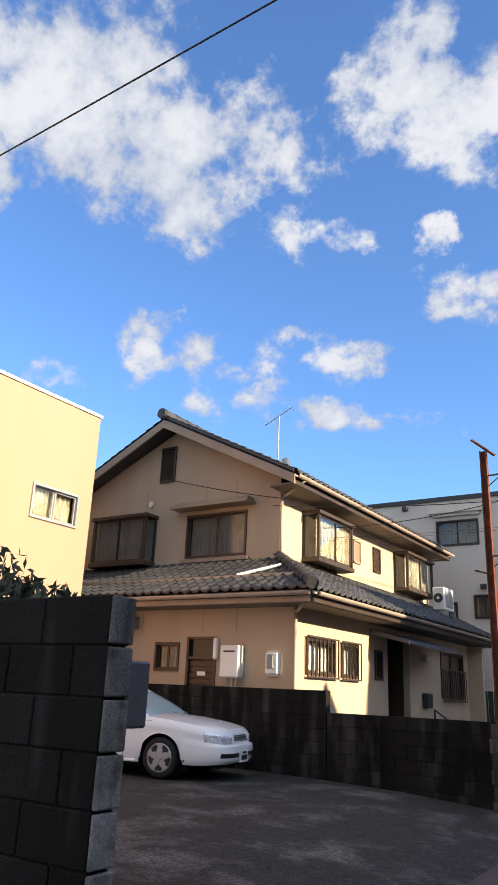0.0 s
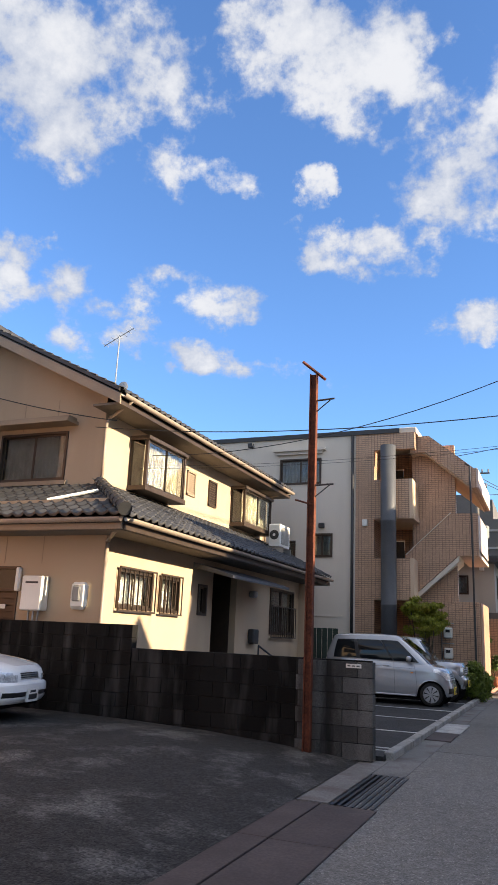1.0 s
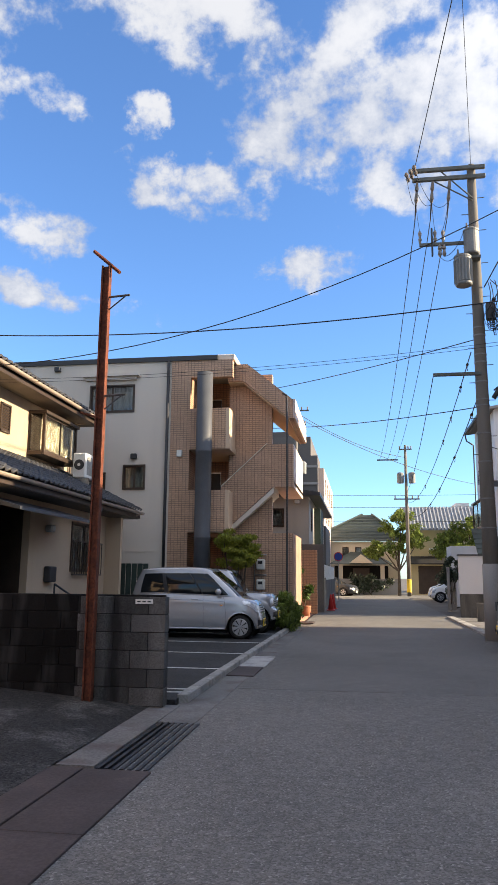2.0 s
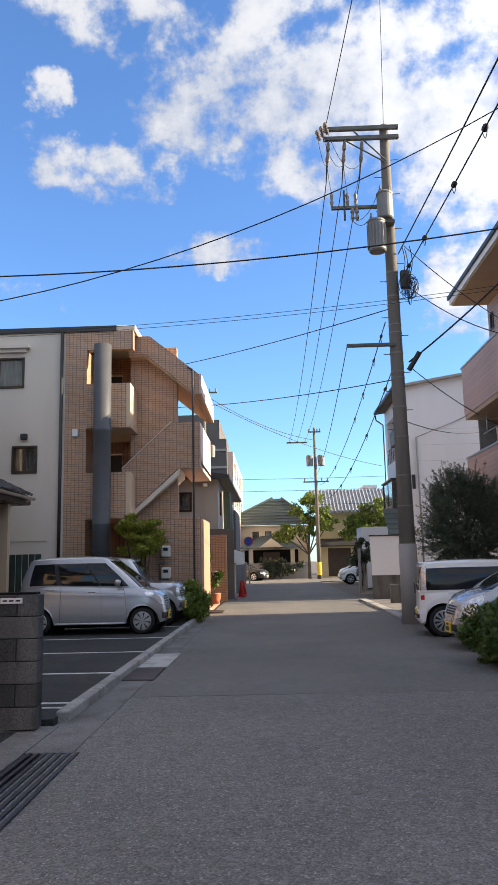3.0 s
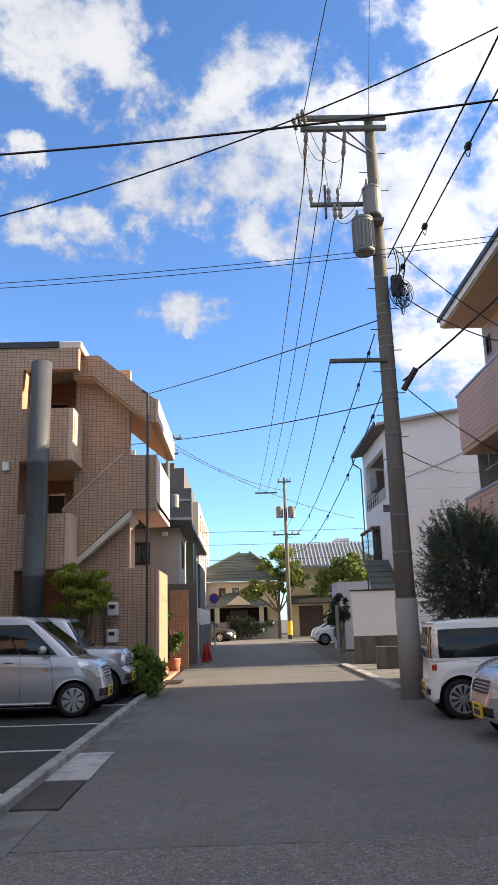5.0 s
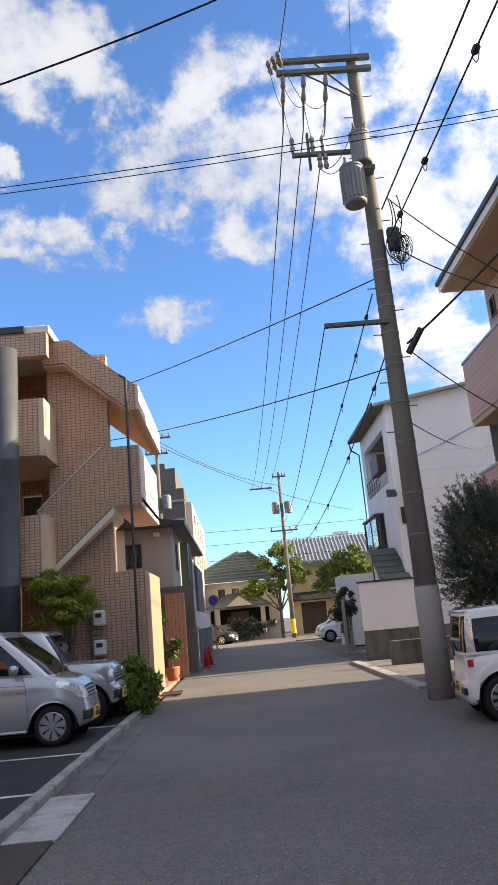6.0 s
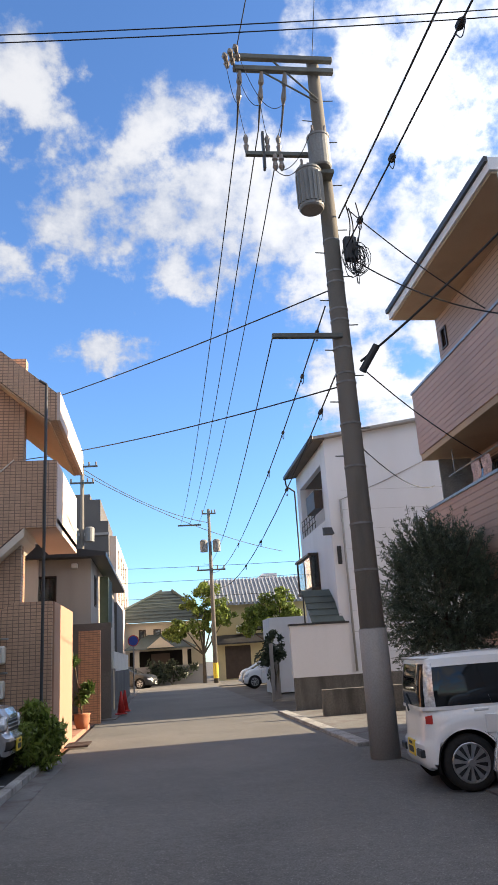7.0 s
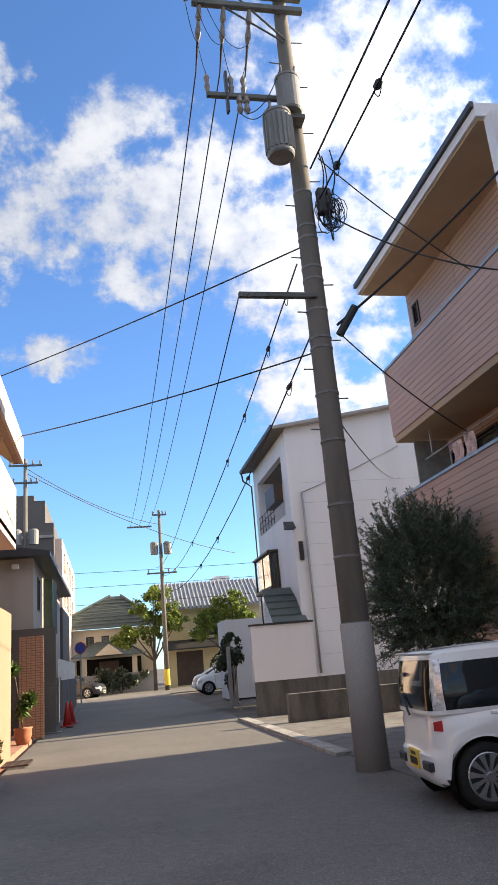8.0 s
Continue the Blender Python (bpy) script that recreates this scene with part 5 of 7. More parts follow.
            if um < -0.95 and abs(vm) > 0.8 and (0.72 if tall_lamps else 0.6) < s < (0.87 if tall_lamps else 0.86):
                kind = "taill" if vm > 0 else "tailr"
            sort.setdefault(kind, []).append([grid[j][k], grid[j][(k + 1) % n], grid[j + 1][(k + 1) % n], grid[j + 1][k]])
    up_loop = grid[-1]
    L, N, R, T = up_loop[:ns], up_loop[ns:ns + nv], up_loop[ns + nv:2 * ns + nv][::-1], up_loop[2 * ns + nv:]
    rows = [T]                                     # bonnet and deck, crowned across
    for a, b in zip(L, R):
        rows.append([b.lerp(a, (k + 0.0) / (nv - 1)) + Vector((0, 0, 0.035 * (1 - (2 * k / (nv - 1) - 1) ** 2))) for k in range(nv)])
    rows.append(N[::-1])
    for k, a in enumerate(T):
        a.z += 0.02 * (1 - (2 * k / (nv - 1) - 1) ** 2)
    for k, a in enumerate(N):
        a.z += 0.02 * (1 - (2 * k / (nv - 1) - 1) ** 2)
    for a, b in zip(rows, rows[1:]):
        for k in range(nv - 1):
            sort["body"].append([a[k], a[k + 1], b[k + 1], b[k]])

    def shell(nm, quads, m, parent=c, lab="", push=0.0):
        bm = bmesh.new()
        for q in quads:
            bm.faces.new([bm.verts.new(p) for p in q])
        bmesh.ops.remove_doubles(bm, verts=bm.verts, dist=0.0008)
        bmesh.ops.recalc_face_normals(bm, faces=bm.faces)
        if push:
            bm.normal_update()
            sgn = 1 if sum(f.normal.dot(f.calc_center_median() - Vector(((xr + xf) / 2, 0, 0.7))) for f in bm.faces) > 0 else -1
            old = [(v, v.normal.copy()) for v in bm.verts]
            for v, nn in old:
                v.co += nn * push * sgn
            ring = bmesh.ops.extrude_face_region(bm, geom=bm.faces[:])
            for v in [g for g in ring["geom"] if isinstance(g, bmesh.types.BMVert)]:
                v.co += v.normal * -0.012 * sgn
            bmesh.ops.recalc_face_normals(bm, faces=bm.faces)
        ob = part(nm, bm, M[m], parent, lab, local=True, smooth=True)
        ob.data.set_sharp_from_angle(angle=0.6)
        return ob

    shell("body", sort["body"], paint)
    for key, nm, m, push in (("grille", "grille", "plastic", -0.012), ("intake", "lower_grille", "plastic", -0.02), ("lampl", "headlamp", lamp_m, 0.006), ("lampr", "headlamp", lamp_m, 0.006),
                             ("taill", "tail_lamp", "red", 0.006), ("tailr", "tail_lamp", "red", 0.006)):
        if key in sort:
            ob = shell(nm, sort[key], m, push=push)
            if nm == "headlamp":
                mid = sum((v.co for v in ob.data.vertices), Vector()) / len(ob.data.vertices)
                part("reflector", lathe(bmesh.new(), (mid.x + 0.012, mid.y * 0.96, mid.z), [(0.05, -0.03), (0.062, 0.0), (0.05, 0.012), (0.02, 0.016)], 14, "y"), M["rim"], ob, local=True)
    sx = lambda x: max(-0.97, min(0.97, (x - (xr + xf) / 2) / ((xf - xr) / 2)))
    if "grille" in sort:                           # bright slats and surround
        for f in (0.2, 0.5, 0.8):
            s = grille_at[0] + (grille_at[1] - grille_at[0]) * f
            p = at(1.0, 0.0, s)
            part("grille_bar", box((p.x - 0.03, -hw * grille_at[2] * 0.9, p.z - 0.008), (p.x - 0.003, hw * grille_at[2] * 0.9, p.z + 0.008), 0.004), M["rim"], c, local=True)
    # cabin
    x0, x1, x2, x3, zr, zf, kr = cabin
    gl, gs, gv = around(9.0, 9.0, [])
    wb = hw * 0.93

    def cab(u, v, t):
        a, b = x0 + (x2 - x0) * t, x1 + (x3 - x1) * t
        bow = 0.02 * math.sin(math.pi * t)
        x = (a + b) / 2 + u * ((b - a) / 2 + bow)
        zt = zr + (zf - zr) * max(0.0, min(1.0, (x - x2) / (x3 - x2))) - 0.06 + 0.02 * (1 - abs(u) ** 3)
        zb = z_top(x) - 0.02
        return Vector((x, v * (wb + (hw * kr - wb) * t ** 1.2 + bow), zb + (zt - zb) * t))
    G = [[cab(u, v, t) for u, v in gl] for t in ROWS_T]
    m = len(gl)
    panes = {}
    for j in range(len(ROWS_T) - 1):
        for k in range(m):
            (u, v), (u2, v2) = gl[k], gl[(k + 1) % m]
            um, vm = (u + u2) / 2, (v + v2) / 2
            q = [G[j][k], G[j][(k + 1) % m], G[j + 1][(k + 1) % m], G[j + 1][k]]
            key = "cabin"
            if 1 <= j <= 5:
                xm = x0 + (x1 - x0) * (um + 1) / 2
                if um > 0.95 and abs(vm) < 0.9:
                    key = "windscreen"
                elif um < -0.95 and abs(vm) < 0.84:
                    key = "rear_window" if j >= 1 else "cabin"
                elif um < -0.9 and tall_lamps and abs(vm) > 0.84:
                    key = "lamp%d" % (vm > 0)
                elif abs(vm) > 0.9 and 1 <= j <= 4:
                    hit = [i for i, (a, b) in enumerate(glass) if a < um < b]
                    if hit:
                        key = "side%d%d" % (hit[0], vm > 0)
                    elif glass[0][0] < um < glass[-1][1]:
                        key = "pillar%d%d" % (sum(b < um for a, b in glass), vm > 0)
            panes.setdefault(key, []).append(q)
    ring = G[-1]
    for f, dz in ((0.94, 0.03), (0.8, 0.045), (0.5, 0.055), (0.15, 0.058)):
        mid = sum(G[-1], Vector()) / m
        nxt = [Vector((mid.x + (p.x - mid.x) * f, p.y * f, p.z + dz)) for p in G[-1]]
        for k in range(m):
            panes["cabin"].append([ring[k], ring[(k + 1) % m], nxt[(k + 1) % m], nxt[k]])
        ring = nxt
    panes["cabin"].append(ring)
    for key, qs in panes.items():
        if key == "cabin":
            shell("cabin", qs, paint)
        elif key.startswith("pillar"):
            shell("door_pillar", qs, pillar)
        elif key.startswith("lamp"):
            shell("tail_lamp", qs, "lamp", lab="tall clear tail lamp")
        elif key.startswith("side"):
            shell("side_window", qs, "darkglass", push=-0.006)
        else:
            shell(key, qs, screen if key == "windscreen" else "darkglass", push=-0.006)
    part("underbody", box((xr + 0.2, -hw * 0.72, low - 0.04), (xf - 0.2, hw * 0.72, low + 0.3)), M["dark"], c, local=True)
    for s in (-1, 1):
        shuts = sorted({(a[1] + b[0]) / 2 for a, b in zip(glass, glass[1:])} | {glass[0][0] + 0.02, glass[-1][1] - 0.06})
        for g in shuts:
            x = x0 + (x1 - x0) * (g + 1) / 2
            ps = [at(sx(x), s * (1 - abs(sx(x)) ** 6) ** (1 / 6), q, 0.001) for q in np.linspace(0.06, 0.99, 12)]
            bm2 = bmesh.new()
            for a, b in zip(ps, ps[1:]):
                tube(bm2, a, b, 0.004, seg=4, caps=False)
            part("door_shut", bm2, M["plastic"], c, local=True)
        ps = [at(u, s * (1 - abs(u) ** 6) ** (1 / 6), crease, 0.0) for u in np.linspace(-0.86, 0.5, 22)]
        bm2 = bmesh.new()
        for a, b in zip(ps, ps[1:]):
            tube(bm2, a, b, 0.0035, seg=4, caps=False)
        part("side_moulding", bm2, M["plastic"], c, local=True)
        ps = [at(u, s, 0.03, 0.004) for u in np.linspace(sx(wheels[1] + ra * 1.1), sx(wheels[0] - ra * 1.1), 8)]
        bm2 = bmesh.new()
        tube(bm2, ps[0], ps[-1], 0.022, seg=8)
        part("sill", bm2, M[paint], c, local=True)
        for a, b in zip(glass[:2], glass[1:3]):
            g = (a[1] + b[0]) / 2
            x = x0 + (x1 - x0) * (g + 1) / 2 - 0.2
            p = at(sx(x), s, 0.87, 0.0)
            part("door_handle", box((p.x - 0.08, p.y - 0.012, p.z - 0.018), (p.x + 0.08, p.y + 0.028, p.z + 0.018), 0.01), M[paint], c, local=True)
        xm = x0 + (x1 - x0) * (glass[-1][1] + 1) / 2 - 0.16
        p = at(sx(xm), s, 1.0)
        part("mirror", box((p.x - 0.07, p.y + (0.01 if s > 0 else -0.19), p.z + 0.03), (p.x + 0.05, p.y + (0.19 if s > 0 else -0.01), p.z + 0.16), 0.035), M[paint], c, local=True, smooth=True)
        for x in wheels:
            bm = bmesh.new()
            lathe(bm, (x, s * (hw - 0.22), r), [(ra * 1.03, 0), (ra * 1.03, s * 0.01)], 24, "y")
            part("wheel_arch", bm, M["dark"], c, local=True)
            bm = bmesh.new()
            a0 = math.asin(max(-1, (low - r) / ra))
            arc = [(x + ra * math.cos(q), r + ra * math.sin(q)) for q in np.linspace(a0, math.pi - a0, 19)]
            for (xa, za), (xb, zb) in zip(arc, arc[1:]):
                bm.faces.new([bm.verts.new(p) for p in ((xa, s * hw * 0.985, za), (xb, s * hw * 0.985, zb), (xb, s * (hw - 0.22), zb), (xa, s * (hw - 0.22), za))])
            part("arch_liner", bm, M["dark"], c, local=True)
            wheel(c, x, s * (hw * 0.965), s, r, spokes, style)
        p = at(sx(wheels[0] - ra - 0.1), s, 0.72)
        part("side_indicator", box((p.x - 0.03, p.y - 0.01, p.z - 0.015), (p.x + 0.03, p.y + 0.008, p.z + 0.015), 0.004), M["orange"], c, local=True)
        if round_lamps:
            p = at(1.0, s * 0.72, 0.72)
            hl = part("headlamp", lathe(bmesh.new(), (p.x, p.y, p.z), [(0.1, -0.06), (0.1, 0.0), (0.085, 0.012), (0.05, 0.018)], 20, "y"), M["lamp"], c, local=True)
            hl.matrix_basis = Matrix.Translation((p.x - 0.02, p.y, p.z)) @ Matrix.Rotation(radians(-90), 4, "Z") @ Matrix.Translation(-p)
    for d, s in ((1, 0.2), (-1, 0.3)):
        p = at(float(d), 0.0, s)
        y0 = 0.0
        pl2 = part("number_plate", box((p.x - 0.012, y0 - 0.165, p.z - 0.08), (p.x + 0.012, y0 + 0.165, p.z + 0.085), 0.003), M["yellow" if yellow else "white"], c, local=True)
        xo = p.x + d * 0.0125
        part("writing_bar", box((xo - 0.002, y0 - 0.12, p.z - 0.05), (xo + 0.002, y0 + 0.12, p.z + 0.015)), M["plastic"], pl2, local=True)
        part("writing_bar", box((xo - 0.002, y0 - 0.08, p.z + 0.035), (xo + 0.002, y0 + 0.08, p.z + 0.065)), M["plastic"], pl2, local=True)
    for y in (0.42, -0.12):
        part("wiper", tube(bmesh.new(), cab(1.0, y * 1.0, 0.09) + Vector((0.012, 0, 0)), cab(1.0, y + 0.38, 0.17) + Vector((0.014, 0, 0)), 0.008, seg=5), M["plastic"], c, local=True)
    return c


sed_f = Vector((-7.12, 8.72, 0.3))
h = radians(13)
sc = sed_f - Vector((math.cos(h), math.sin(h), 0)) * 1.25 + Vector((-math.sin(h), math.cos(h), 0)) * 0.86
car("sedan", (sc.x, sc.y, 0.272), 13, "white four-door sedan parked by the block wall", "carwhite", 1.66, 0.275, (1.25, -1.3), (-2.2, 2.24), 0.2,
    [(-2.2, 0.8), (-1.9, 0.85), (-1.5, 0.86), (0.9, 0.82), (1.3, 0.79), (1.75, 0.73), (2.05, 0.67), (2.2, 0.645)],
    [(0, 0.06), (0.1, 0.02), (0.3, 0.0), (0.56, 0.01), (0.6, 0.06), (0.8, 0.07), (0.95, 0.1), (1.0, 0.15)], [(0, 0.06), (0.3, 0.0), (0.6, 0.03), (1.0, 0.08)],
    (-1.75, 1.12, -1.1, 0.32, 1.22, 1.24, 0.76), ((-0.86, -0.28), (-0.22, 0.3), (0.32, 0.75)), 5, 1, False, (0.6, 0.86, 0.2), (0.66, 0.86, 0.34), (0.17, 0.3, 0.7), screen="shadeglass", crease=0.82)
WAGON = [(-1.62, 0.96), (-0.9, 0.98), (0.3, 0.94), (0.85, 0.92), (1.15, 0.86), (1.4, 0.8), (1.52, 0.76), (1.6, 0.75)]
KEI_NOSE, KEI_TAIL = [(0, 0.05), (0.15, 0.0), (0.35, 0.0), (0.55, 0.03), (0.8, 0.07), (0.95, 0.12), (1.0, 0.17)], [(0, 0.04), (0.2, 0.0), (0.4, 0.02), (1.0, 0.05)]
car("silver_wagon", (-3.6, 20.0, 0.06), 0, "silver tall kei wagon in a parking bay", "carsilver", 1.42, 0.26, (1.0, -1.12), (-1.62, 1.46), 0.2, WAGON, KEI_NOSE, KEI_TAIL,
    (-1.57, 1.05, -1.36, 0.3, 1.55, 1.57, 0.83), ((-0.8, -0.36), (-0.28, 0.32), (0.34, 0.78)), 8, 2, True, (0.62, 0.88, 0.4), (0.6, 0.86, 0.4), (0.12, 0.34, 0.7))
JEEP = [(-1.58, 0.97), (0.4, 0.97), (0.7, 0.97), (1.3, 0.94), (1.45, 0.9), (1.6, 0.88)]
car("small_jeep", (-3.5, 21.72, 0.06), 0, "pale silver boxy off-road kei car in a bay", "carsilver", 1.36, 0.31, (1.0, -0.98), (-1.55, 1.5), 0.3, JEEP,
    [(0, 0.06), (0.2, 0.0), (0.42, 0.0), (0.48, 0.06), (0.9, 0.08), (1.0, 0.14)], KEI_TAIL, (-1.5, 0.7, -1.42, 0.36, 1.55, 1.55, 0.88), ((-0.82, -0.1), (0.0, 0.72)), 6, 0, True, (0.5, 0.9, 0.2), (0.56, 0.84, 0.55), (0.1, 0.3, 0.7), pillar="carsilver", round_lamps=True, crease=0.7)
VAN = [(-1.62, 0.82), (-0.9, 0.83), (0.7, 0.84), (1.1, 0.82), (1.35, 0.78), (1.5, 0.74), (1.6, 0.73)]
van = car("white_van", (4.38, 18.72, 0.0), -7.0, "white tall kei van backed towards the lane", "carwhite", 1.42, 0.28, (0.95, -1.12), (-1.58, 1.52), 0.18, VAN, KEI_NOSE, [(0, 0.06), (0.1, 0.0), (0.42, 0.0), (0.46, 0.03), (1.0, 0.05)],
    (-1.55, 1.15, -1.49, 0.5, 1.38, 1.38, 0.86), ((-0.94, -0.44), (-0.4, 0.12), (0.16, 0.8)), 11, 0, True, pillar="darkglass", tall_lamps=True, crease=0.1)
part("spoiler", box((-1.5, -0.54, 1.325), (-1.3, 0.54, 1.355), 0.014), M["carwhite"], van, local=True, smooth=True)
part("rear_wiper", tube(bmesh.new(), (-1.575, 0.0, 0.78), (-1.56, 0.26, 0.94), 0.012, seg=6), M["plastic"], van, local=True)
part("fuel_flap", box((-0.92, 0.69, 0.56), (-0.7, 0.712, 0.75), 0.008), M["carwhite"], van, local=True)
part("fuel_flap", box((-0.92, -0.712, 0.56), (-0.7, -0.69, 0.75), 0.008), M["carwhite"], van, local=True)
part("bumper_vent", box((-1.6, -0.52, 0.33), (-1.54, -0.3, 0.41), 0.01), M["plastic"], van, local=True)
part("bumper_vent", box((-1.6, 0.3, 0.33), (-1.54, 0.52, 0.41), 0.01), M["plastic"], van, local=True)
HATCH = [(-1.62, 0.95), (-0.9, 0.96), (0.5, 0.94), (0.95, 0.92), (1.2, 0.87), (1.4, 0.79), (1.52, 0.72), (1.6, 0.7)]
HATCH_CAB = (-1.56, 1.15, -1.25, 0.1, 1.43, 1.46, 0.8)
car("silver_hatchback", (4.45, 16.55, 0.0), 180, "silver rounded kei hatchback facing the lane", "carsilver", 1.42, 0.28, (1.0, -1.12), (-1.58, 1.58), 0.2, HATCH, KEI_NOSE, KEI_TAIL, HATCH_CAB,
    ((-0.84, -0.4), (-0.34, 0.2), (0.22, 0.7)), 8, 0, True, (0.52, 0.94, 0.42), (0.62, 0.86, 0.42), (0.14, 0.36, 0.6))
car("black_car", (-2.3, 61.5, 0.0), -20, "dark car parked by the far houses", "carblack", 1.6, 0.3, (1.25, -1.3), (-2.1, 2.08), 0.2, [(-2.2, 0.9), (0.9, 0.9), (1.5, 0.84), (2.1, 0.7)], KEI_NOSE, KEI_TAIL,
    (-1.75, 1.1, -1.3, 0.25, 1.4, 1.42, 0.78), ((-0.86, -0.28), (-0.22, 0.7)), 6)
for k, (x, y) in enumerate(((5.75, 50.0), (5.95, 53.6))):
    car("white_car", (x, y, 0.0), 180 - 8 * k, "small white car parked beside the far lane", "carwhite", 1.42, 0.28, (1.0, -1.12), (-1.58, 1.58), 0.2, HATCH, KEI_NOSE, KEI_TAIL, HATCH_CAB, ((-0.84, -0.4), (-0.34, 0.7)), 8)

# ---- right side: balcony building ----
rb = thing("balcony_building", (9, 20, 0), "three-storey tan-clad building with long balconies", "building")
part("wall", holed("W", 6.7, 15.6, 25.5, 0.0, 9.0, [(24.95, 25.25, 8.0, 8.5), (22.8, 24.6, 3.3, 5.0), (20.0, 22.0, 3.3, 5.0)]), M["board"], rb)
part("wall", box((6.85, 25.35, 0.0), (16, 25.5, 9.0)), M["board"], rb)
part("wall", box((6.85, 15.6, 0.0), (16, 15.75, 9.0)), M["board"], rb)
part("wall", box((15.85, 15.75, 0.0), (16, 25.35, 9.0)), M["board"], rb)
part("roof", prism(bmesh.new(), [(5.6, 20.0, 8.92), (5.6, 20.0, 9.16), (16, 20.0, 9.5), (16, 20.0, 9.0), (6.7, 20.0, 9.0)], (0, 5.55, 0)), M["whitewall"], rb)
part("roof_rear", box((6.7, 15.5, 9.0), (16, 20.0, 9.25)), M["whitewall"], rb)
part("soffit", box((5.65, 20.05, 8.88), (6.7, 25.5, 8.92)), M["stucco"], rb)
part("roof_edge", box((5.54, 20.0, 9.08), (5.6, 25.58, 9.18)), M["blackpipe"], rb)
part("fin_wall", box((5.75, 19.85, 5.3), (6.7, 20.05, 8.9)), M["whitewall"], rb)
for z0, z1, y1 in ((5.32, 6.72, 24.75), (2.55, 4.14, 24.8)):
    part("balcony_wall", box((5.62, 15.6, z0 + 0.04), (5.72, y1, z1)), M["board"], rb, "tan horizontal-board balcony front")
    part("balcony_wall", box((5.72, y1 - 0.1, z0 + 0.04), (6.7, y1, z1)), M["board"], rb)
    part("balcony_floor", box((5.63, 15.6, z0 - 0.08), (6.7, y1 - 0.005, z0 + 0.04)), M["stucco"], rb)
    n = round((z1 - z0 - 0.04) / 0.115)
    hb2 = (z1 - z0 - 0.04) / n
    for k in range(n):
        z = z0 + 0.04 + k * hb2
        part("board", box((5.604, 15.6, z + 0.004), (5.62, y1 + 0.012, z + hb2 - 0.004)), M["plank"], rb)
        part("board", box((5.622, y1, z + 0.004), (6.7, y1 + 0.012, z + hb2 - 0.004)), M["plank"], rb)
    part("coping", box((5.58, 15.6, z1), (5.76, y1 + 0.03, z1 + 0.05)), M["steel"], rb)
for a in ((24.95, 25.25, 8.0, 8.5), (22.8, 24.6, 3.3, 5.0), (20.0, 22.0, 3.3, 5.0)):
    window(rb, "W", 6.7, *a, back="curtain2")
part("balcony_screen", box((5.9, 24.5, 4.2), (6.6, 24.53, 5.2)), M["curtain2"], rb)
dr = thing("clothes_rail", (6.0, 23.4, 5.0), "steel clothes pole hung under the balcony", "rail")
part("pole", tube(bmesh.new(), (5.95, 20.5, 4.75), (5.95, 24.2, 4.75), 0.016, seg=8), M["steel"], dr)
for y in (21.2, 23.9):
    part("hanger", tube(tube(bmesh.new(), (5.95, y, 5.25), (5.95, y, 4.7), 0.012, seg=6), (5.95, y, 4.7), (6.1, y, 4.72), 0.012, seg=6), M["steel"], dr)
for k, y in enumerate((22.5, 22.95)):
    lt = thing("laundry", (5.95, y, 4.2), "pinkish shirt drying on the balcony pole", "laundry", "laundry")
    bm = bmesh.new()
    g2 = [[bm.verts.new((5.95 + 0.03 * math.sin(i * 2.1 + j), y - 0.18 + 0.36 * i / 6, 4.72 - 0.55 * j / 5)) for i in range(7)] for j in range(6)]
    for j in range(5):
        for i in range(6):
            bm.faces.new((g2[j][i], g2[j][i + 1], g2[j + 1][i + 1], g2[j + 1][i]))
    part("cloth", bm, M["cloth"], lt)
# unseen house added behind the camera's right, its outline shaped to shade the yard
nb = thing("yard_shade_house", (10, 2, 0), "unseen plain grey house added to shade the yard", "house")
part("wall", box((6.7, -10, 0), (14, 11.2, 8.1)), M["greyrender"], nb)
part("wing", prism(bmesh.new(), [(6.7, 11.2, 0), (6.7, 15.55, 0), (6.7, 15.55, 6.3), (6.7, 13.9, 6.35), (6.7, 13.3, 7.0), (6.7, 12.7, 6.35), (6.7, 11.2, 6.3)], (7, 0, 0)), M["greyrender"], nb)
part("roof", box((6.5, -10.2, 8.1), (14.2, 11.3, 8.2)), M["rooftile"], nb)

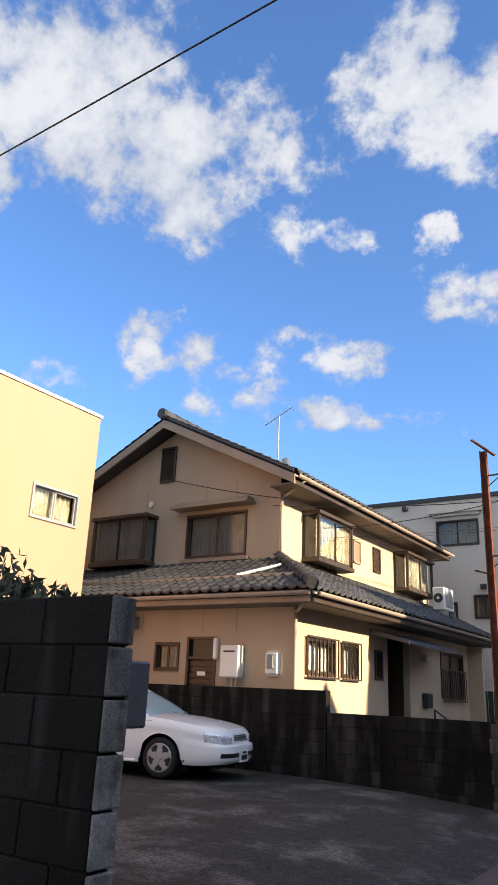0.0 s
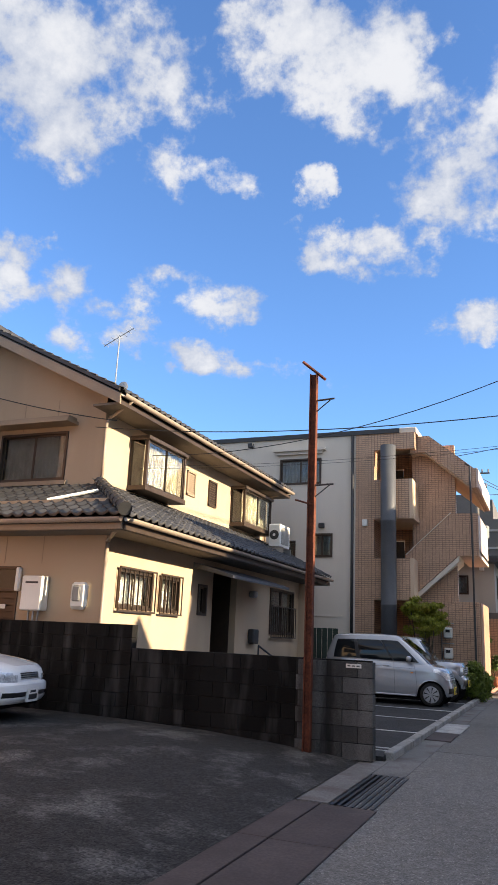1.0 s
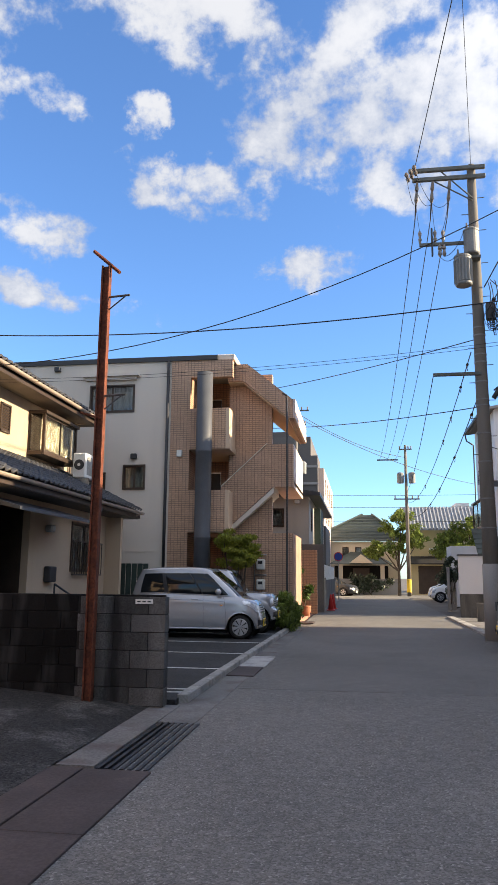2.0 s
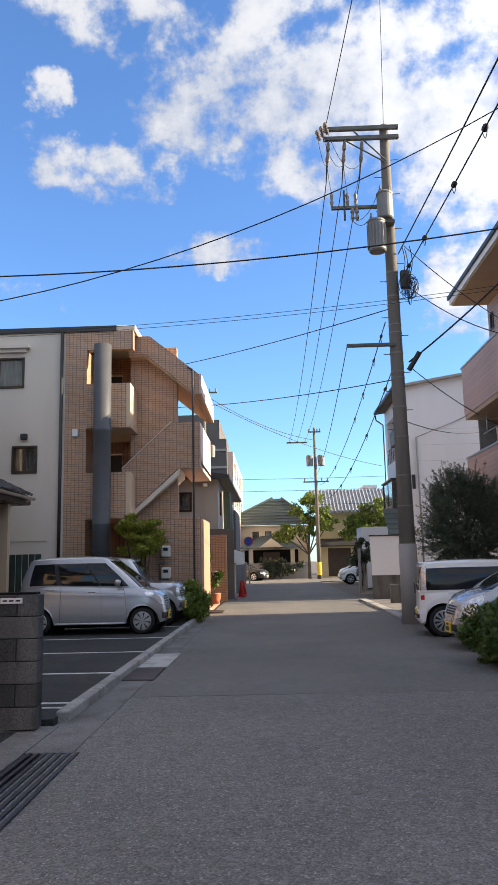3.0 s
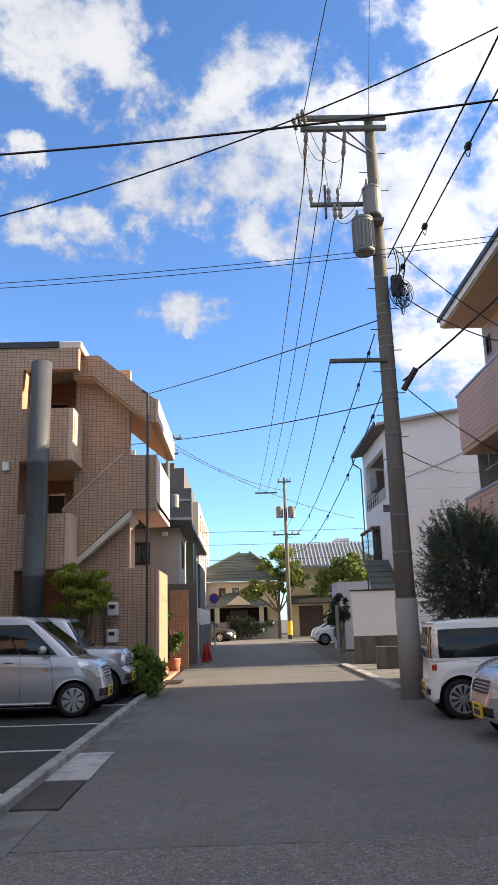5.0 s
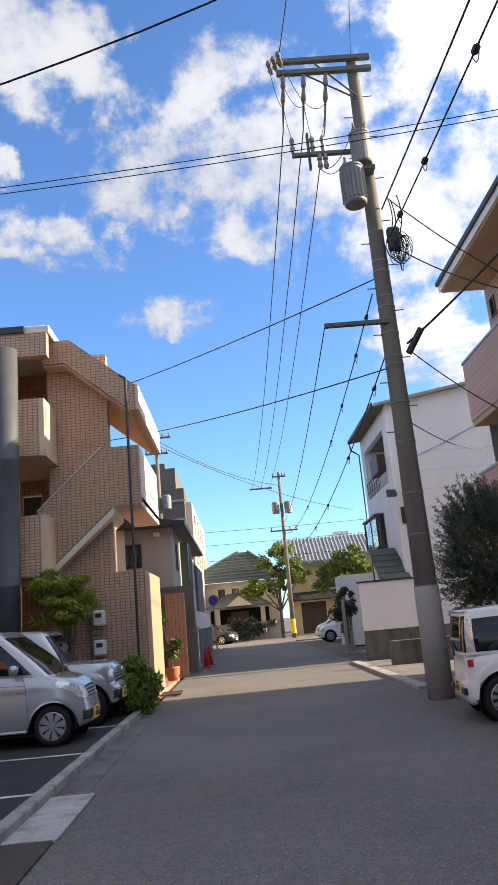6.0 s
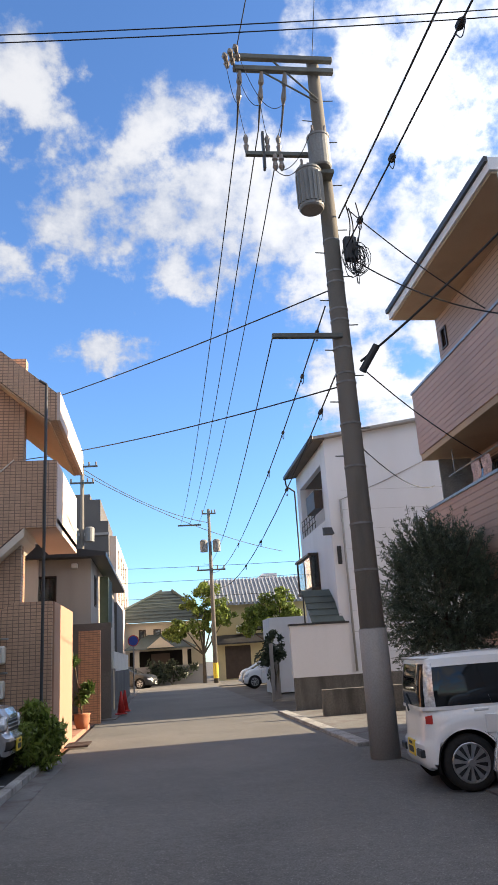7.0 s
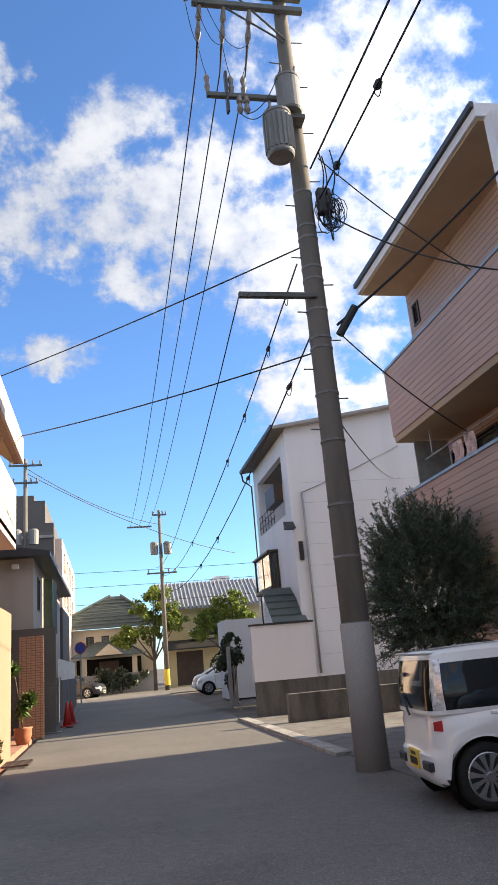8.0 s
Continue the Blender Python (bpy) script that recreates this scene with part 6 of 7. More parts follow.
# big dark evergreen and hedge on the right
def shoots(c, r, n, per, size, seed, lift=0.6, length=(0.22, 0.6)):
    """Leafy shoots that grow out of an uneven crown: narrow leaves set along each one."""
    rg = np.random.RandomState(seed)
    d = rg.normal(size=(n, 3))
    d /= np.linalg.norm(d, axis=1, keepdims=True)
    d[:, 2] = np.maximum(d[:, 2], -0.75)
    bulge = 0.82 + 0.3 * np.array([noise.noise((p[0] * 1.7 + seed, p[1] * 1.7, p[2] * 1.7)) for p in d])
    root = np.array(c) + d * np.array(r) * (bulge * (0.35 + 0.6 * rg.rand(n) ** 0.6))[:, None]
    way = d + np.array((0, 0, lift)) + 0.25 * rg.normal(size=(n, 3))
    way /= np.linalg.norm(way, axis=1, keepdims=True)
    ln = rg.uniform(*length, size=n)
    t = rg.rand(n, per)
    p = (root[:, None] + way[:, None] * (ln[:, None] * t)[..., None]).reshape(-1, 3)
    a = (way[:, None] * 0.9 + rg.normal(size=(n, per, 3)) * 0.75).reshape(-1, 3)
    a /= np.linalg.norm(a, axis=1, keepdims=True)
    b = np.cross(a, rg.normal(size=a.shape))
    b /= np.linalg.norm(b, axis=1, keepdims=True)
    sz = (size * (0.6 + 0.8 * rg.rand(len(p))))[:, None]
    p = p + a * sz
    vs = np.stack([p - a * sz, p + b * sz * 0.22, p + a * sz, p - b * sz * 0.22], 1).reshape(-1, 3)
    me = bpy.data.meshes.new("leaf_cloud")
    me.from_pydata(vs.tolist(), [], np.arange(len(vs)).reshape(-1, 4).tolist())
    bm = bmesh.new()
    bm.from_mesh(me)
    bpy.data.meshes.remove(me)
    return bm


ol = thing("olive_tree", (4.75, 22.4, 0.02), "dark grey-green bushy evergreen tree", "tree")
part("trunk", tube(tube(bmesh.new(), (4.75, 22.4, 0.02), (4.8, 22.42, 0.9), 0.09, 0.07, 10), (4.8, 22.42, 0.9), (4.78, 22.4, 2.2), 0.07, 0.03, 10), M["bark"], ol)
for k in range(12):
    a = k * 2.4
    part("limb", tube(bmesh.new(), (4.78, 22.4, 0.7 + 0.1 * k), (4.8 + 0.8 * math.cos(a), 22.4 + 0.7 * math.sin(a), 1.5 + 0.16 * k), 0.03, 0.01, 6), M["bark"], ol)
part("crown", shoots((4.82, 22.4, 2.25), (1.12, 0.95, 1.45), 1700, 58, 0.03, 77), M["leaf_o"], ol)
shrub("street_hedge", (3.7, 14.75, 0.02), clumps((3.55, 14.6, 0.4), (0.9, 0.95, 0.36), 110, 0.18, 13), 26000, 0.028, "leaf", "clipped leafy green hedge at the lane", 14, 6, 0.0, 1.8)

# ---- white house, walls further on ----
wb = thing("white_house", (8, 36, 0), "tall white rendered house with a dark eave", "house")
WX = 5.38
top = [(WX, 32.4, 0), (12.5, 32.4, 0), (12.5, 32.4, 9.0), (8.9, 32.4, 8.62), (WX, 32.4, 8.1)]
part("wall", prism(bmesh.new(), top, (0, 0.2, 0)), M["whitewall"], wb)
part("wall", holed("W", WX, 32.6, 37.4, 0.0, 8.1, [(33.1, 36.8, 5.55, 7.4), (34.6, 37.1, 3.58, 4.65)], 0.18), M["whitewall"], wb)
part("wall", box((WX + 0.18, 37.2, 0), (12.5, 37.4, 8.3)), M["whitewall"], wb)
part("wall", box((12.3, 32.6, 0), (12.5, 37.2, 8.9)), M["whitewall"], wb)
part("roof", prism(bmesh.new(), [(4.98, 32.1, 7.98), (8.9, 32.1, 8.62), (12.6, 32.1, 9.02), (12.6, 32.1, 9.09), (8.9, 32.1, 8.7), (4.94, 32.1, 8.07)], (0, 5.35, 0)), M["greyrender"], wb, "thin roof slab with a dark rim")
part("roof_gutter", box((4.9, 32.05, 7.97), (4.975, 37.5, 8.1), 0.012), M["blackpipe"], wb)
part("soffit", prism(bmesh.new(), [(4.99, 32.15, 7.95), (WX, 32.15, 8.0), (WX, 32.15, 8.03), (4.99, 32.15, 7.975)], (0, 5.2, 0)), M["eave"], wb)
part("balcony_back", holed("W", WX + 1.1, 33.1, 36.8, 5.4, 7.6, [(33.4, 35.0, 5.6, 7.3)], 0.1), M["whitewall"], wb)
part("balcony_floor", box((WX + 0.18, 33.0, 5.42), (WX + 1.1, 36.9, 5.55)), M["whitewall"], wb)
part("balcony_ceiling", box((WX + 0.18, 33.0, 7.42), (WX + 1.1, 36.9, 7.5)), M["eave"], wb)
for y in (33.02, 36.82):
    part("balcony_cheek", box((WX + 0.18, y, 5.55), (WX + 1.1, y + 0.08, 7.42)), M["whitewall"], wb)
window(wb, "W", WX + 1.1, 33.4, 35.0, 5.6, 7.3, back="curtain2")
part("planter_rail", box((WX - 0.3, 33.1, 5.95), (WX - 0.02, 34.4, 6.55), 0.01), M["brown"], wb, "dark slatted balcony box")
for z in (5.75, 5.95, 6.15):
    part("rail", tube(bmesh.new(), (WX - 0.03, 34.4, z), (WX - 0.03, 36.8, z), 0.016, seg=6), M["blackpipe"], wb)
for k in range(6):
    part("rail_post", box((WX - 0.04, 34.5 + k * 0.45, 5.55), (WX - 0.02, 34.52 + k * 0.45, 6.15)), M["blackpipe"], wb)
bay(wb, "W", WX, 34.6, 37.1, 3.58, 4.65, 0.3, "bronze bay window", "curtain")
part("side_vent", fb(bmesh.new(), "S", 32.4, 5.5, 5.62, 4.05, 4.6, 0, 0.03), M["plastic"], wb)
for k in range(6):
    part("vent_slat", fb(bmesh.new(), "S", 32.4, 5.49, 5.63, 4.1 + k * 0.085, 4.14 + k * 0.085, 0.03, 0.045), M["blackpipe"], wb)
part("vent_cap", prism(bmesh.new(), [(5.1, 32.4, 5.2), (5.1, 32.1, 4.95), (5.1, 32.4, 4.95)], (0.3, 0, 0)), M["plastic"], wb)
pr = part("porch_roof", prism(bmesh.new(), [(4.5, 32.25, 2.3), (5.5, 32.25, 2.3), (5.3, 33.1, 3.3), (4.42, 33.1, 3.3)], (0, 0.03, 0.07)), M["greentile"], wb, "green copper porch roof")
for k in range(5):
    a, b = Vector((4.5, 32.24, 2.36)).lerp(Vector((4.42, 33.09, 3.36)), k / 5), Vector((5.5, 32.24, 2.36)).lerp(Vector((5.3, 33.09, 3.36)), k / 5)
    part("copper_seam", tube(bmesh.new(), a, b, 0.012, seg=6), M["greentile"], pr)
drop_pipe(wb, [(5.75, 32.35, 6.05), (5.75, 32.35, 0.9)], 0.035, "greyrender")
drop_pipe(wb, [(5.75, 32.35, 6.05), (7.2, 32.37, 6.6), (9.0, 32.37, 7.4)], 0.014, "greyrender")
drop_pipe(wb, [(4.94, 37.35, 7.97), (5.0, 37.45, 7.7), (5.3, 37.45, 7.5), (5.3, 37.45, 0.2)], 0.03, "blackpipe")
for k in range(9):
    part("panel_joint", fb(bmesh.new(), "S", 32.4, 5.8, 9.5, 1.4 + k * 0.62, 1.406 + k * 0.62, 0, 0.004), M["greyrender"], wb)
# added out of sight to keep sun off the left walls of the lane
slab("rear_house", (9.5, 38.5, 0.0), (17, 54, 9.2), "greyrender", "unseen plain grey block added to shade the lane", "house", kind="")
slab("white_garden_wall", (3.6, 30.95, 0.86), (5.25, 31.12, 2.24), "whitewall", "white rendered garden wall on a dark base", "wall")
slab("white_wall_cap", (3.57, 30.92, 2.24), (5.28, 31.15, 2.29), "blackpipe", "dark coping of the white garden wall", "trim")
slab("dark_base_wall", (3.62, 30.97, 0.0), (7.5, 31.1, 0.86), "cwall", "dark stained concrete base wall", "wall")
slab("low_wall", (3.85, 28.5, 0.0), (7.2, 28.7, 0.62), "cwall", "low stained concrete wall by the lane", "wall", 0.01)
slab("far_white_wall", (4.62, 42.0, 0.0), (7.0, 44.0, 3.05), "whitewall", "low pale rendered wall beyond", "wall")
for k in range(3):
    slab("gate_post", (3.75 + 0.25 * k, 36.3 + k, 0.0), (3.87 + 0.25 * k, 36.42 + k, 1.9), "greyrender", "slim grey gate post", "post", 0.01)
shrub("gate_shrub", (4.0, 37.5, 0), clumps((4.0, 37.3, 1.5), (0.45, 0.8, 0.9), 30, 0.2, 15), 2200, 0.06, "leaf_d", "dark climbing shrub over the gate", 16, 5)

# ---- left side further on ----
slab("orange_pillar", (-2.2, 31.4, 0.04), (-1.62, 31.65, 2.45), "pinktile", "orange tiled gate pillar", "pillar")
slab("grey_wall", (-4.2, 33.3, 1.35), (-1.45, 33.5, 2.75), "darkrender", "dark grey rendered wall", "wall")
slab("grey_wall_base", (-4.2, 33.32, 0.0), (-1.45, 33.48, 1.35), "cwall", "stained concrete foot of the grey wall", "wall")
slab("concrete_wall", (-1.75, 33.5, 0.0), (-1.6, 38, 1.4), "cwall", "stained concrete wall along the lane", "wall")
h2 = thing("grey_house", (-5, 40, 0), "pale grey rendered two-storey house with dark hipped roof", "house")
part("wall", holed("S", 34.0, -7, -2.1, 0.0, 4.8, [(-4.3, -3.15, 3.5, 4.3)]), M["greybeige"], h2)
part("wall", holed("E", -2.1, 34.15, 46.0, 0.0, 4.8, [(35.2, 35.8, 3.4, 4.4), (37.5, 39.5, 3.0, 4.5)]), M["greybeige"], h2)
part("roof", prism(bmesh.new(), [(-7.3, 33.5, 4.8), (-1.6, 33.5, 4.8), (-1.6, 33.5, 4.93), (-4.4, 33.5, 5.35), (-7.3, 33.5, 5.2)], (0, 12.6, 0)), M["blackpipe"], h2)
window(h2, "S", 34.0, -4.3, -3.15, 3.5, 4.3, back="curtain2")
window(h2, "E", -2.1, 35.2, 35.8, 3.4, 4.4, back="curtain2")
part("screen", fb(bmesh.new(), "E", -2.1, 37.4, 39.6, 2.9, 4.6, 0.02, 0.3), M["green"], h2)
part("wall_lamp", box((-2.7, 33.85, 4.5), (-2.5, 34, 4.65), 0.02), M["white"], h2)
# added block whose dark colour stands for shaded walls and hides a sunlit one
slab("side_house", (-6.5, 46.4, 0.0), (-2.0, 52.3, 4.4), "darkrender", "dark low block added for the shaded walls beside the far lane", "house", kind="")
bw = thing("block_fence", (-1.5, 44, 0), "grey block wall with a white slatted fence on top", "fence")
part("wall", box((-1.75, 38, 0), (-1.6, 50, 1.3)), M["cwall"], bw)
for k in range(20):
    part("slat", box((-1.7, 38.1 + k * 0.6, 1.3), (-1.66, 38.6 + k * 0.6, 2.0)), M["white"], bw)
for k, (x, y) in enumerate(((-1.25, 34.9), (-1.2, 36.2))):
    co = thing("traffic_cone", (x, y, 0.03), "red plastic traffic cone at the kerb", "cone", "traffic cones")
    part("base", box((x - 0.18, y - 0.18, 0.03), (x + 0.18, y + 0.18, 0.07), 0.01), M["red"], co)
    part("cone", lathe(bmesh.new(), (x, y, 0.07), [(0.13, 0), (0.03, 0.62), (0.015, 0.64)], 14), M["red"], co, smooth=True)
pt = thing("plant_pot", (-1.95, 29.9, 0.05), "terracotta pot with a tall thin plant", "pot")
part("pot", lathe(bmesh.new(), (-1.95, 29.9, 0.05), [(0.13, 0), (0.2, 0.2), (0.19, 0.31), (0.22, 0.35)], 16), M["terracotta"], pt, smooth=True)
part("stem", tube(bmesh.new(), (-1.95, 29.9, 0.4), (-2.15, 29.85, 1.7), 0.02, 0.012, 6), M["bark"], pt)
part("foliage", leaves([(-1.95, 29.9, 0.75, 0.2), (-2.15, 29.85, 1.65, 0.12), (-1.8, 29.9, 1.0, 0.15)], 240, 0.06, 1.0, 21, 0, 2.2), M["leaf"], pt)
tb = thing("tall_apartment", (-8, 66, 0), "stepped apartment block far off, front darkened for shade, side pink", "building")
# shade of the front is put into its dark colour; the sunlit side is pink
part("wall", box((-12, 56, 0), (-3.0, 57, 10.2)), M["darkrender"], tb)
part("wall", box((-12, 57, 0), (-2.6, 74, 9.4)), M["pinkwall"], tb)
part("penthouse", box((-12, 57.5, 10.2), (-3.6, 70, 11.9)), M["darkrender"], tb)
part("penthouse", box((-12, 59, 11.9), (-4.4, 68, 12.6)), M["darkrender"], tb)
for k in range(4):
    for z in (5.5, 7.6):
        wq = window(tb, "E", -2.6, 59 + k * 3.4, 60.2 + k * 3.4, z, z + 1.2, back=None)
    part("window_band", box((-6, 55.97, 6.4 + 0.0), (-3.3, 56.0, 7.6)), M["darkglass"], tb) if k == 0 else None
for k, z in enumerate((8.05, 9.3, 10.25, 11.95)):
    part("cornice", box((-12, 55.9 if k < 2 else 57.4 + 1.5 * (k - 2), z), (-2.95 if k < 2 else -3.5 - 0.8 * (k - 2), 56.0 if k < 2 else 57.5 + 1.5 * (k - 2), z + 0.16)), M["greyrender"], tb)
for x in (-8.6, -6.6, -4.6):
    part("balcony_rail", box((x, 55.85, 6.3), (x + 1.6, 55.95, 7.0)), M["greyrender"], tb)
sp = thing("no_parking_sign", (-1.45, 52, 0), "round blue street sign on a steel pole", "sign")
part("pole", tube(bmesh.new(), (-1.45, 52, 0), (-1.45, 52, 2.95), 0.035, seg=8), M["steel"], sp)
part("disc", lathe(bmesh.new(), (-1.45, 51.95, 2.75), [(0.3, 0), (0.3, -0.02)], 20, "y"), M["red"], sp)
part("face", lathe(bmesh.new(), (-1.45, 51.925, 2.75), [(0.25, 0), (0.25, -0.01)], 20, "y"), M["blue"], sp)

# ---- houses across the far street ----
fl = thing("far_house_left", (0, 70, 0), "beige two-storey house with green tiled roof", "house")
part("wall", holed("S", 68, -4, 3.3, 0, 4.5, [(-1.6, -1.05, 3.1, 4.0), (-0.5, 0.05, 3.1, 4.0), (0.6, 1.15, 3.1, 4.0)]), M["far_wall"], fl)
part("roof", prism(bmesh.new(), [(-4.6, 67.4, 4.5), (3.9, 67.4, 4.5), (1.0, 69.5, 6.9), (0.2, 69.5, 6.9)], (0, 0.1, 0.05)), M["greentile"], fl)
part("porch_roof", prism(bmesh.new(), [(-2.6, 66.2, 2.5), (2.6, 66.2, 2.5), (0.9, 67.9, 3.5), (-0.9, 67.9, 3.5)], (0, 0.05, 0.1)), M["greentile"], fl)
for u in (-1.6, -0.5, 0.6):
    window(fl, "S", 68, u, u + 0.55, 3.1, 4.0, back="curtain2", sashes=1)
for x in (-1.9, 1.6):
    part("porch_post", box((x, 66.4, 0), (x + 0.35, 66.7, 2.5)), M["far_wall"], fl)
for k in range(9):
    f = k / 9
    part("roof_course", tube(bmesh.new(), (-4.6 + 4.8 * f, 67.36 + 2.1 * f, 4.56 + 2.4 * f), (3.9 - 2.9 * f, 67.36 + 2.1 * f, 4.56 + 2.4 * f), 0.035, seg=5), M["greentile"], fl)
for s2 in (-1, 1):
    part("hip_tile", tube(bmesh.new(), ((-4.6, 3.9)[s2 > 0], 67.38, 4.6), ((0.2, 1.0)[s2 > 0], 69.5, 7.0), 0.09, seg=8), M["greentile"], fl)
part("porch_gable", prism(bmesh.new(), [(-1.0, 66.1, 2.6), (1.0, 66.1, 2.6), (0.0, 66.1, 3.35)], (0, 0.3, 0)), M["far_wall"], fl)
# near-black sheet put in for the shade inside the porch
part("porch_shade", box((-2.3, 67.9, 0.0), (2.3, 67.95, 2.4)), M["dark"], fl)
part("front_door", box((-0.7, 67.86, 0), (0.7, 67.89, 2.2)), M["brown"], fl)
fr = thing("far_house_right", (7, 68, 0), "cream two-storey house with grey pantile roof", "house")
part("wall", holed("S", 66, 3.9, 11, 0, 5.4, [(6.8, 8.4, 3.4, 4.7), (4.7, 6.6, 0.1, 2.4)]), M["cream_far"], fr)
part("roof", prism(bmesh.new(), [(3.5, 65.4, 5.3), (11.4, 65.4, 5.3), (11.4, 68.6, 7.4), (3.5, 68.6, 7.4)], (0, 0.05, 0.1)), M["greyroof"], fr)
for k in range(26):
    bm = bmesh.new()
    x = 3.6 + k * 0.3
    tube(bm, (x, 65.35, 5.42), (x, 68.6, 7.52), 0.07, seg=6)
    part("roof_rib", bm, M["greyroof"], fr)
part("lower_roof", prism(bmesh.new(), [(3.7, 64.9, 2.5), (11, 64.9, 2.5), (11, 66, 3.1), (3.7, 66, 3.1)], (0, 0.02, 0.1)), M["rooftile"], fr)
window(fr, "S", 66, 6.8, 8.4, 3.4, 4.7, back="curtain2")
part("garage_shutter", box((4.7, 66.05, 0.1), (6.6, 66.1, 2.4)), M["brown"], fr)
part("ac_unit", box((5.6, 65.6, 3.25), (6.3, 65.95, 3.85), 0.02), M["white"], fr)
slab("far_wall", (-12, 64.6, 0), (3.2, 64.75, 1.3), "greyrender", "low grey garden wall across the street", "wall")
slab("far_backdrop_house", (8.4, 70, 0), (9.6, 73, 8.0), "whitewall", "pale far building above the roofs", "building", kind="")
def street_tree(base, parts2, seed):
    st = thing("street_tree", base, "leafy green street tree before the far houses", "tree")
    bm = bmesh.new()
    tube(bm, base, (base[0], base[1], 2.0), 0.14, 0.1, 10)
    part("trunk", bm, M["bark"], st)
    crown = []
    for k, (dx, dy, z, r2) in enumerate(parts2):
        c2 = (base[0] + dx, base[1] + dy, z)
        part("limb", tube(bmesh.new(), (base[0], base[1], 1.9), c2, 0.07, 0.02, 6), M["bark"], st)
        crown += clumps(c2, (r2, r2 * 0.8, r2 * 0.75), 16, 0.32, seed + k)
    part("crown", leaves(crown, 9000, 0.11, 1.0, seed, 0.1, 1.0), M["leaf_t"], st)


street_tree((3.0, 63.5, 0), ((-1.4, 0, 3.9, 0.9), (-0.5, 0.2, 5.4, 1.1), (0.3, -0.1, 6.4, 0.9), (1.0, 0.1, 5.0, 1.0), (1.6, 0, 4.3, 0.8), (-2.0, 0, 3.4, 0.7), (0, 0.3, 4.0, 1.1)), 31)
street_tree((8.3, 63.8, 0), ((-1.5, 0, 4.3, 0.8), (-0.6, 0.2, 5.0, 0.9), (0.4, -0.1, 5.5, 0.8), (1.1, 0.1, 4.5, 0.9), (-0.3, 0, 3.8, 0.9), (-2.1, 0, 3.5, 0.5)), 61)
shrub("far_bushes", (0.8, 64.3, 0), clumps((0.6, 64.2, 0.9), (2.0, 0.4, 0.7), 24, 0.35, 35), 1500, 0.12, "leaf_d", "dark bushes before the far house", 36, 3)
slab("far_row", (-80, 78, 0), (-14, 90, 8.5), "greyrender", "distant row of grey buildings", "building", kind="")
slab("far_row", (13, 80, 0), (80, 90, 8.0), "greyrender", "distant row of grey buildings", "building", kind="")

# ---- poles and cables ----
PX, PY = 3.12, 21.1
up = thing("utility_pole", (PX, PY, 0), "tall tapered concrete utility pole with two transformers", "utility pole")
part("shaft", lathe(bmesh.new(), (PX, PY, 0), [(0.2, 0), (0.165, 4), (0.14, 8), (0.11, 12.03), (0.1, 12.08)], 20), M["conc"], up, smooth=True)
part("sleeve", lathe(bmesh.new(), (PX, PY, 0.0), [(0.212, 0), (0.203, 1.75), (0.19, 1.76)], 20), M["greyrender"], up, "pale grey painted sleeve", smooth=True)
for z in (0.55, 1.2, 1.74, 2.6, 3.3, 4.2, 4.9, 5.6, 5.75, 6.2, 6.7, 6.9, 7.4, 7.6, 8.2):
    rr = 0.2 - z * 0.0073 + 0.006
    part("band", lathe(bmesh.new(), (PX, PY, z), [(rr, 0), (rr, 0.03)], 18), M["tank"], up)
for k in range(16):
    z = 4.4 + k * 0.45
    s = 1 if k % 2 else -1
    part("step_bolt", tube(bmesh.new(), (PX, PY, z), (PX + s * 0.3, PY - 0.02, z), 0.01, seg=6), M["arm"], up)
for z, y in ((11.9, PY - 0.14), (11.64, PY - 0.14)):
    part("crossarm", box((1.6, y - 0.05, z), (3.45, y + 0.05, z + 0.1), 0.008), M["arm"], up)
for a, b in (((2.1, 11.66), (3.1, 11.03)), ((2.35, 11.88), (3.12, 11.08))):
    part("brace", tube(bmesh.new(), (a[0], PY - 0.14, a[1]), (b[0], PY - 0.12, b[1]), 0.018, seg=6), M["arm"], up)


def insulator(p, q, r=0.05):
    bm = bmesh.new()
    p, q = Vector(p), Vector(q)
    tube(bm, p, p.lerp(q, 0.35), r * 0.55, r, 10)
    tube(bm, p.lerp(q, 0.35), p.lerp(q, 0.45), r, r * 0.5, 10)
    tube(bm, p.lerp(q, 0.45), p.lerp(q, 0.8), r * 0.55, r, 10)
    tube(bm, p.lerp(q, 0.8), q, r, r * 0.4, 10)
    return part("insulator", bm, M["ceramic"], up)


HV = []
for k, x in enumerate((1.72, 2.12, 2.55)):
    insulator((x, PY - 0.14, 11.64), (x - 0.03, PY + 0.1, 11.13), 0.055)
    part("jumper", tube(bmesh.new(), (x - 0.03, PY + 0.1, 11.13), (x - 0.05, PY + 0.35, 10.78), 0.025, 0.012, 8), M["cable"], up)
    HV.append((x - 0.05, PY + 0.35, 10.78))
for k in range(3):
    insulator((1.5 + k * 0.1, PY - 0.2, 11.63 + 0.08 * k), (1.42 + k * 0.1, PY - 0.4, 11.78 + 0.1 * k), 0.06)
part("crossarm", box((1.72, PY - 0.19, 9.82), (3.2, PY - 0.11, 9.9), 0.008), M["arm"], up)
for x in (1.74, 2.12, 2.32):
    insulator((x, PY - 0.15, 9.9), (x, PY - 0.15, 10.25), 0.05)
part("cutout_frame", box((2.02, PY - 0.2, 9.55), (2.06, PY - 0.1, 10.3)), M["blackpipe"], up)
for x in (2.22, 2.33):
    insulator((x, PY - 0.2, 9.82), (x, PY - 0.2, 9.5), 0.055)


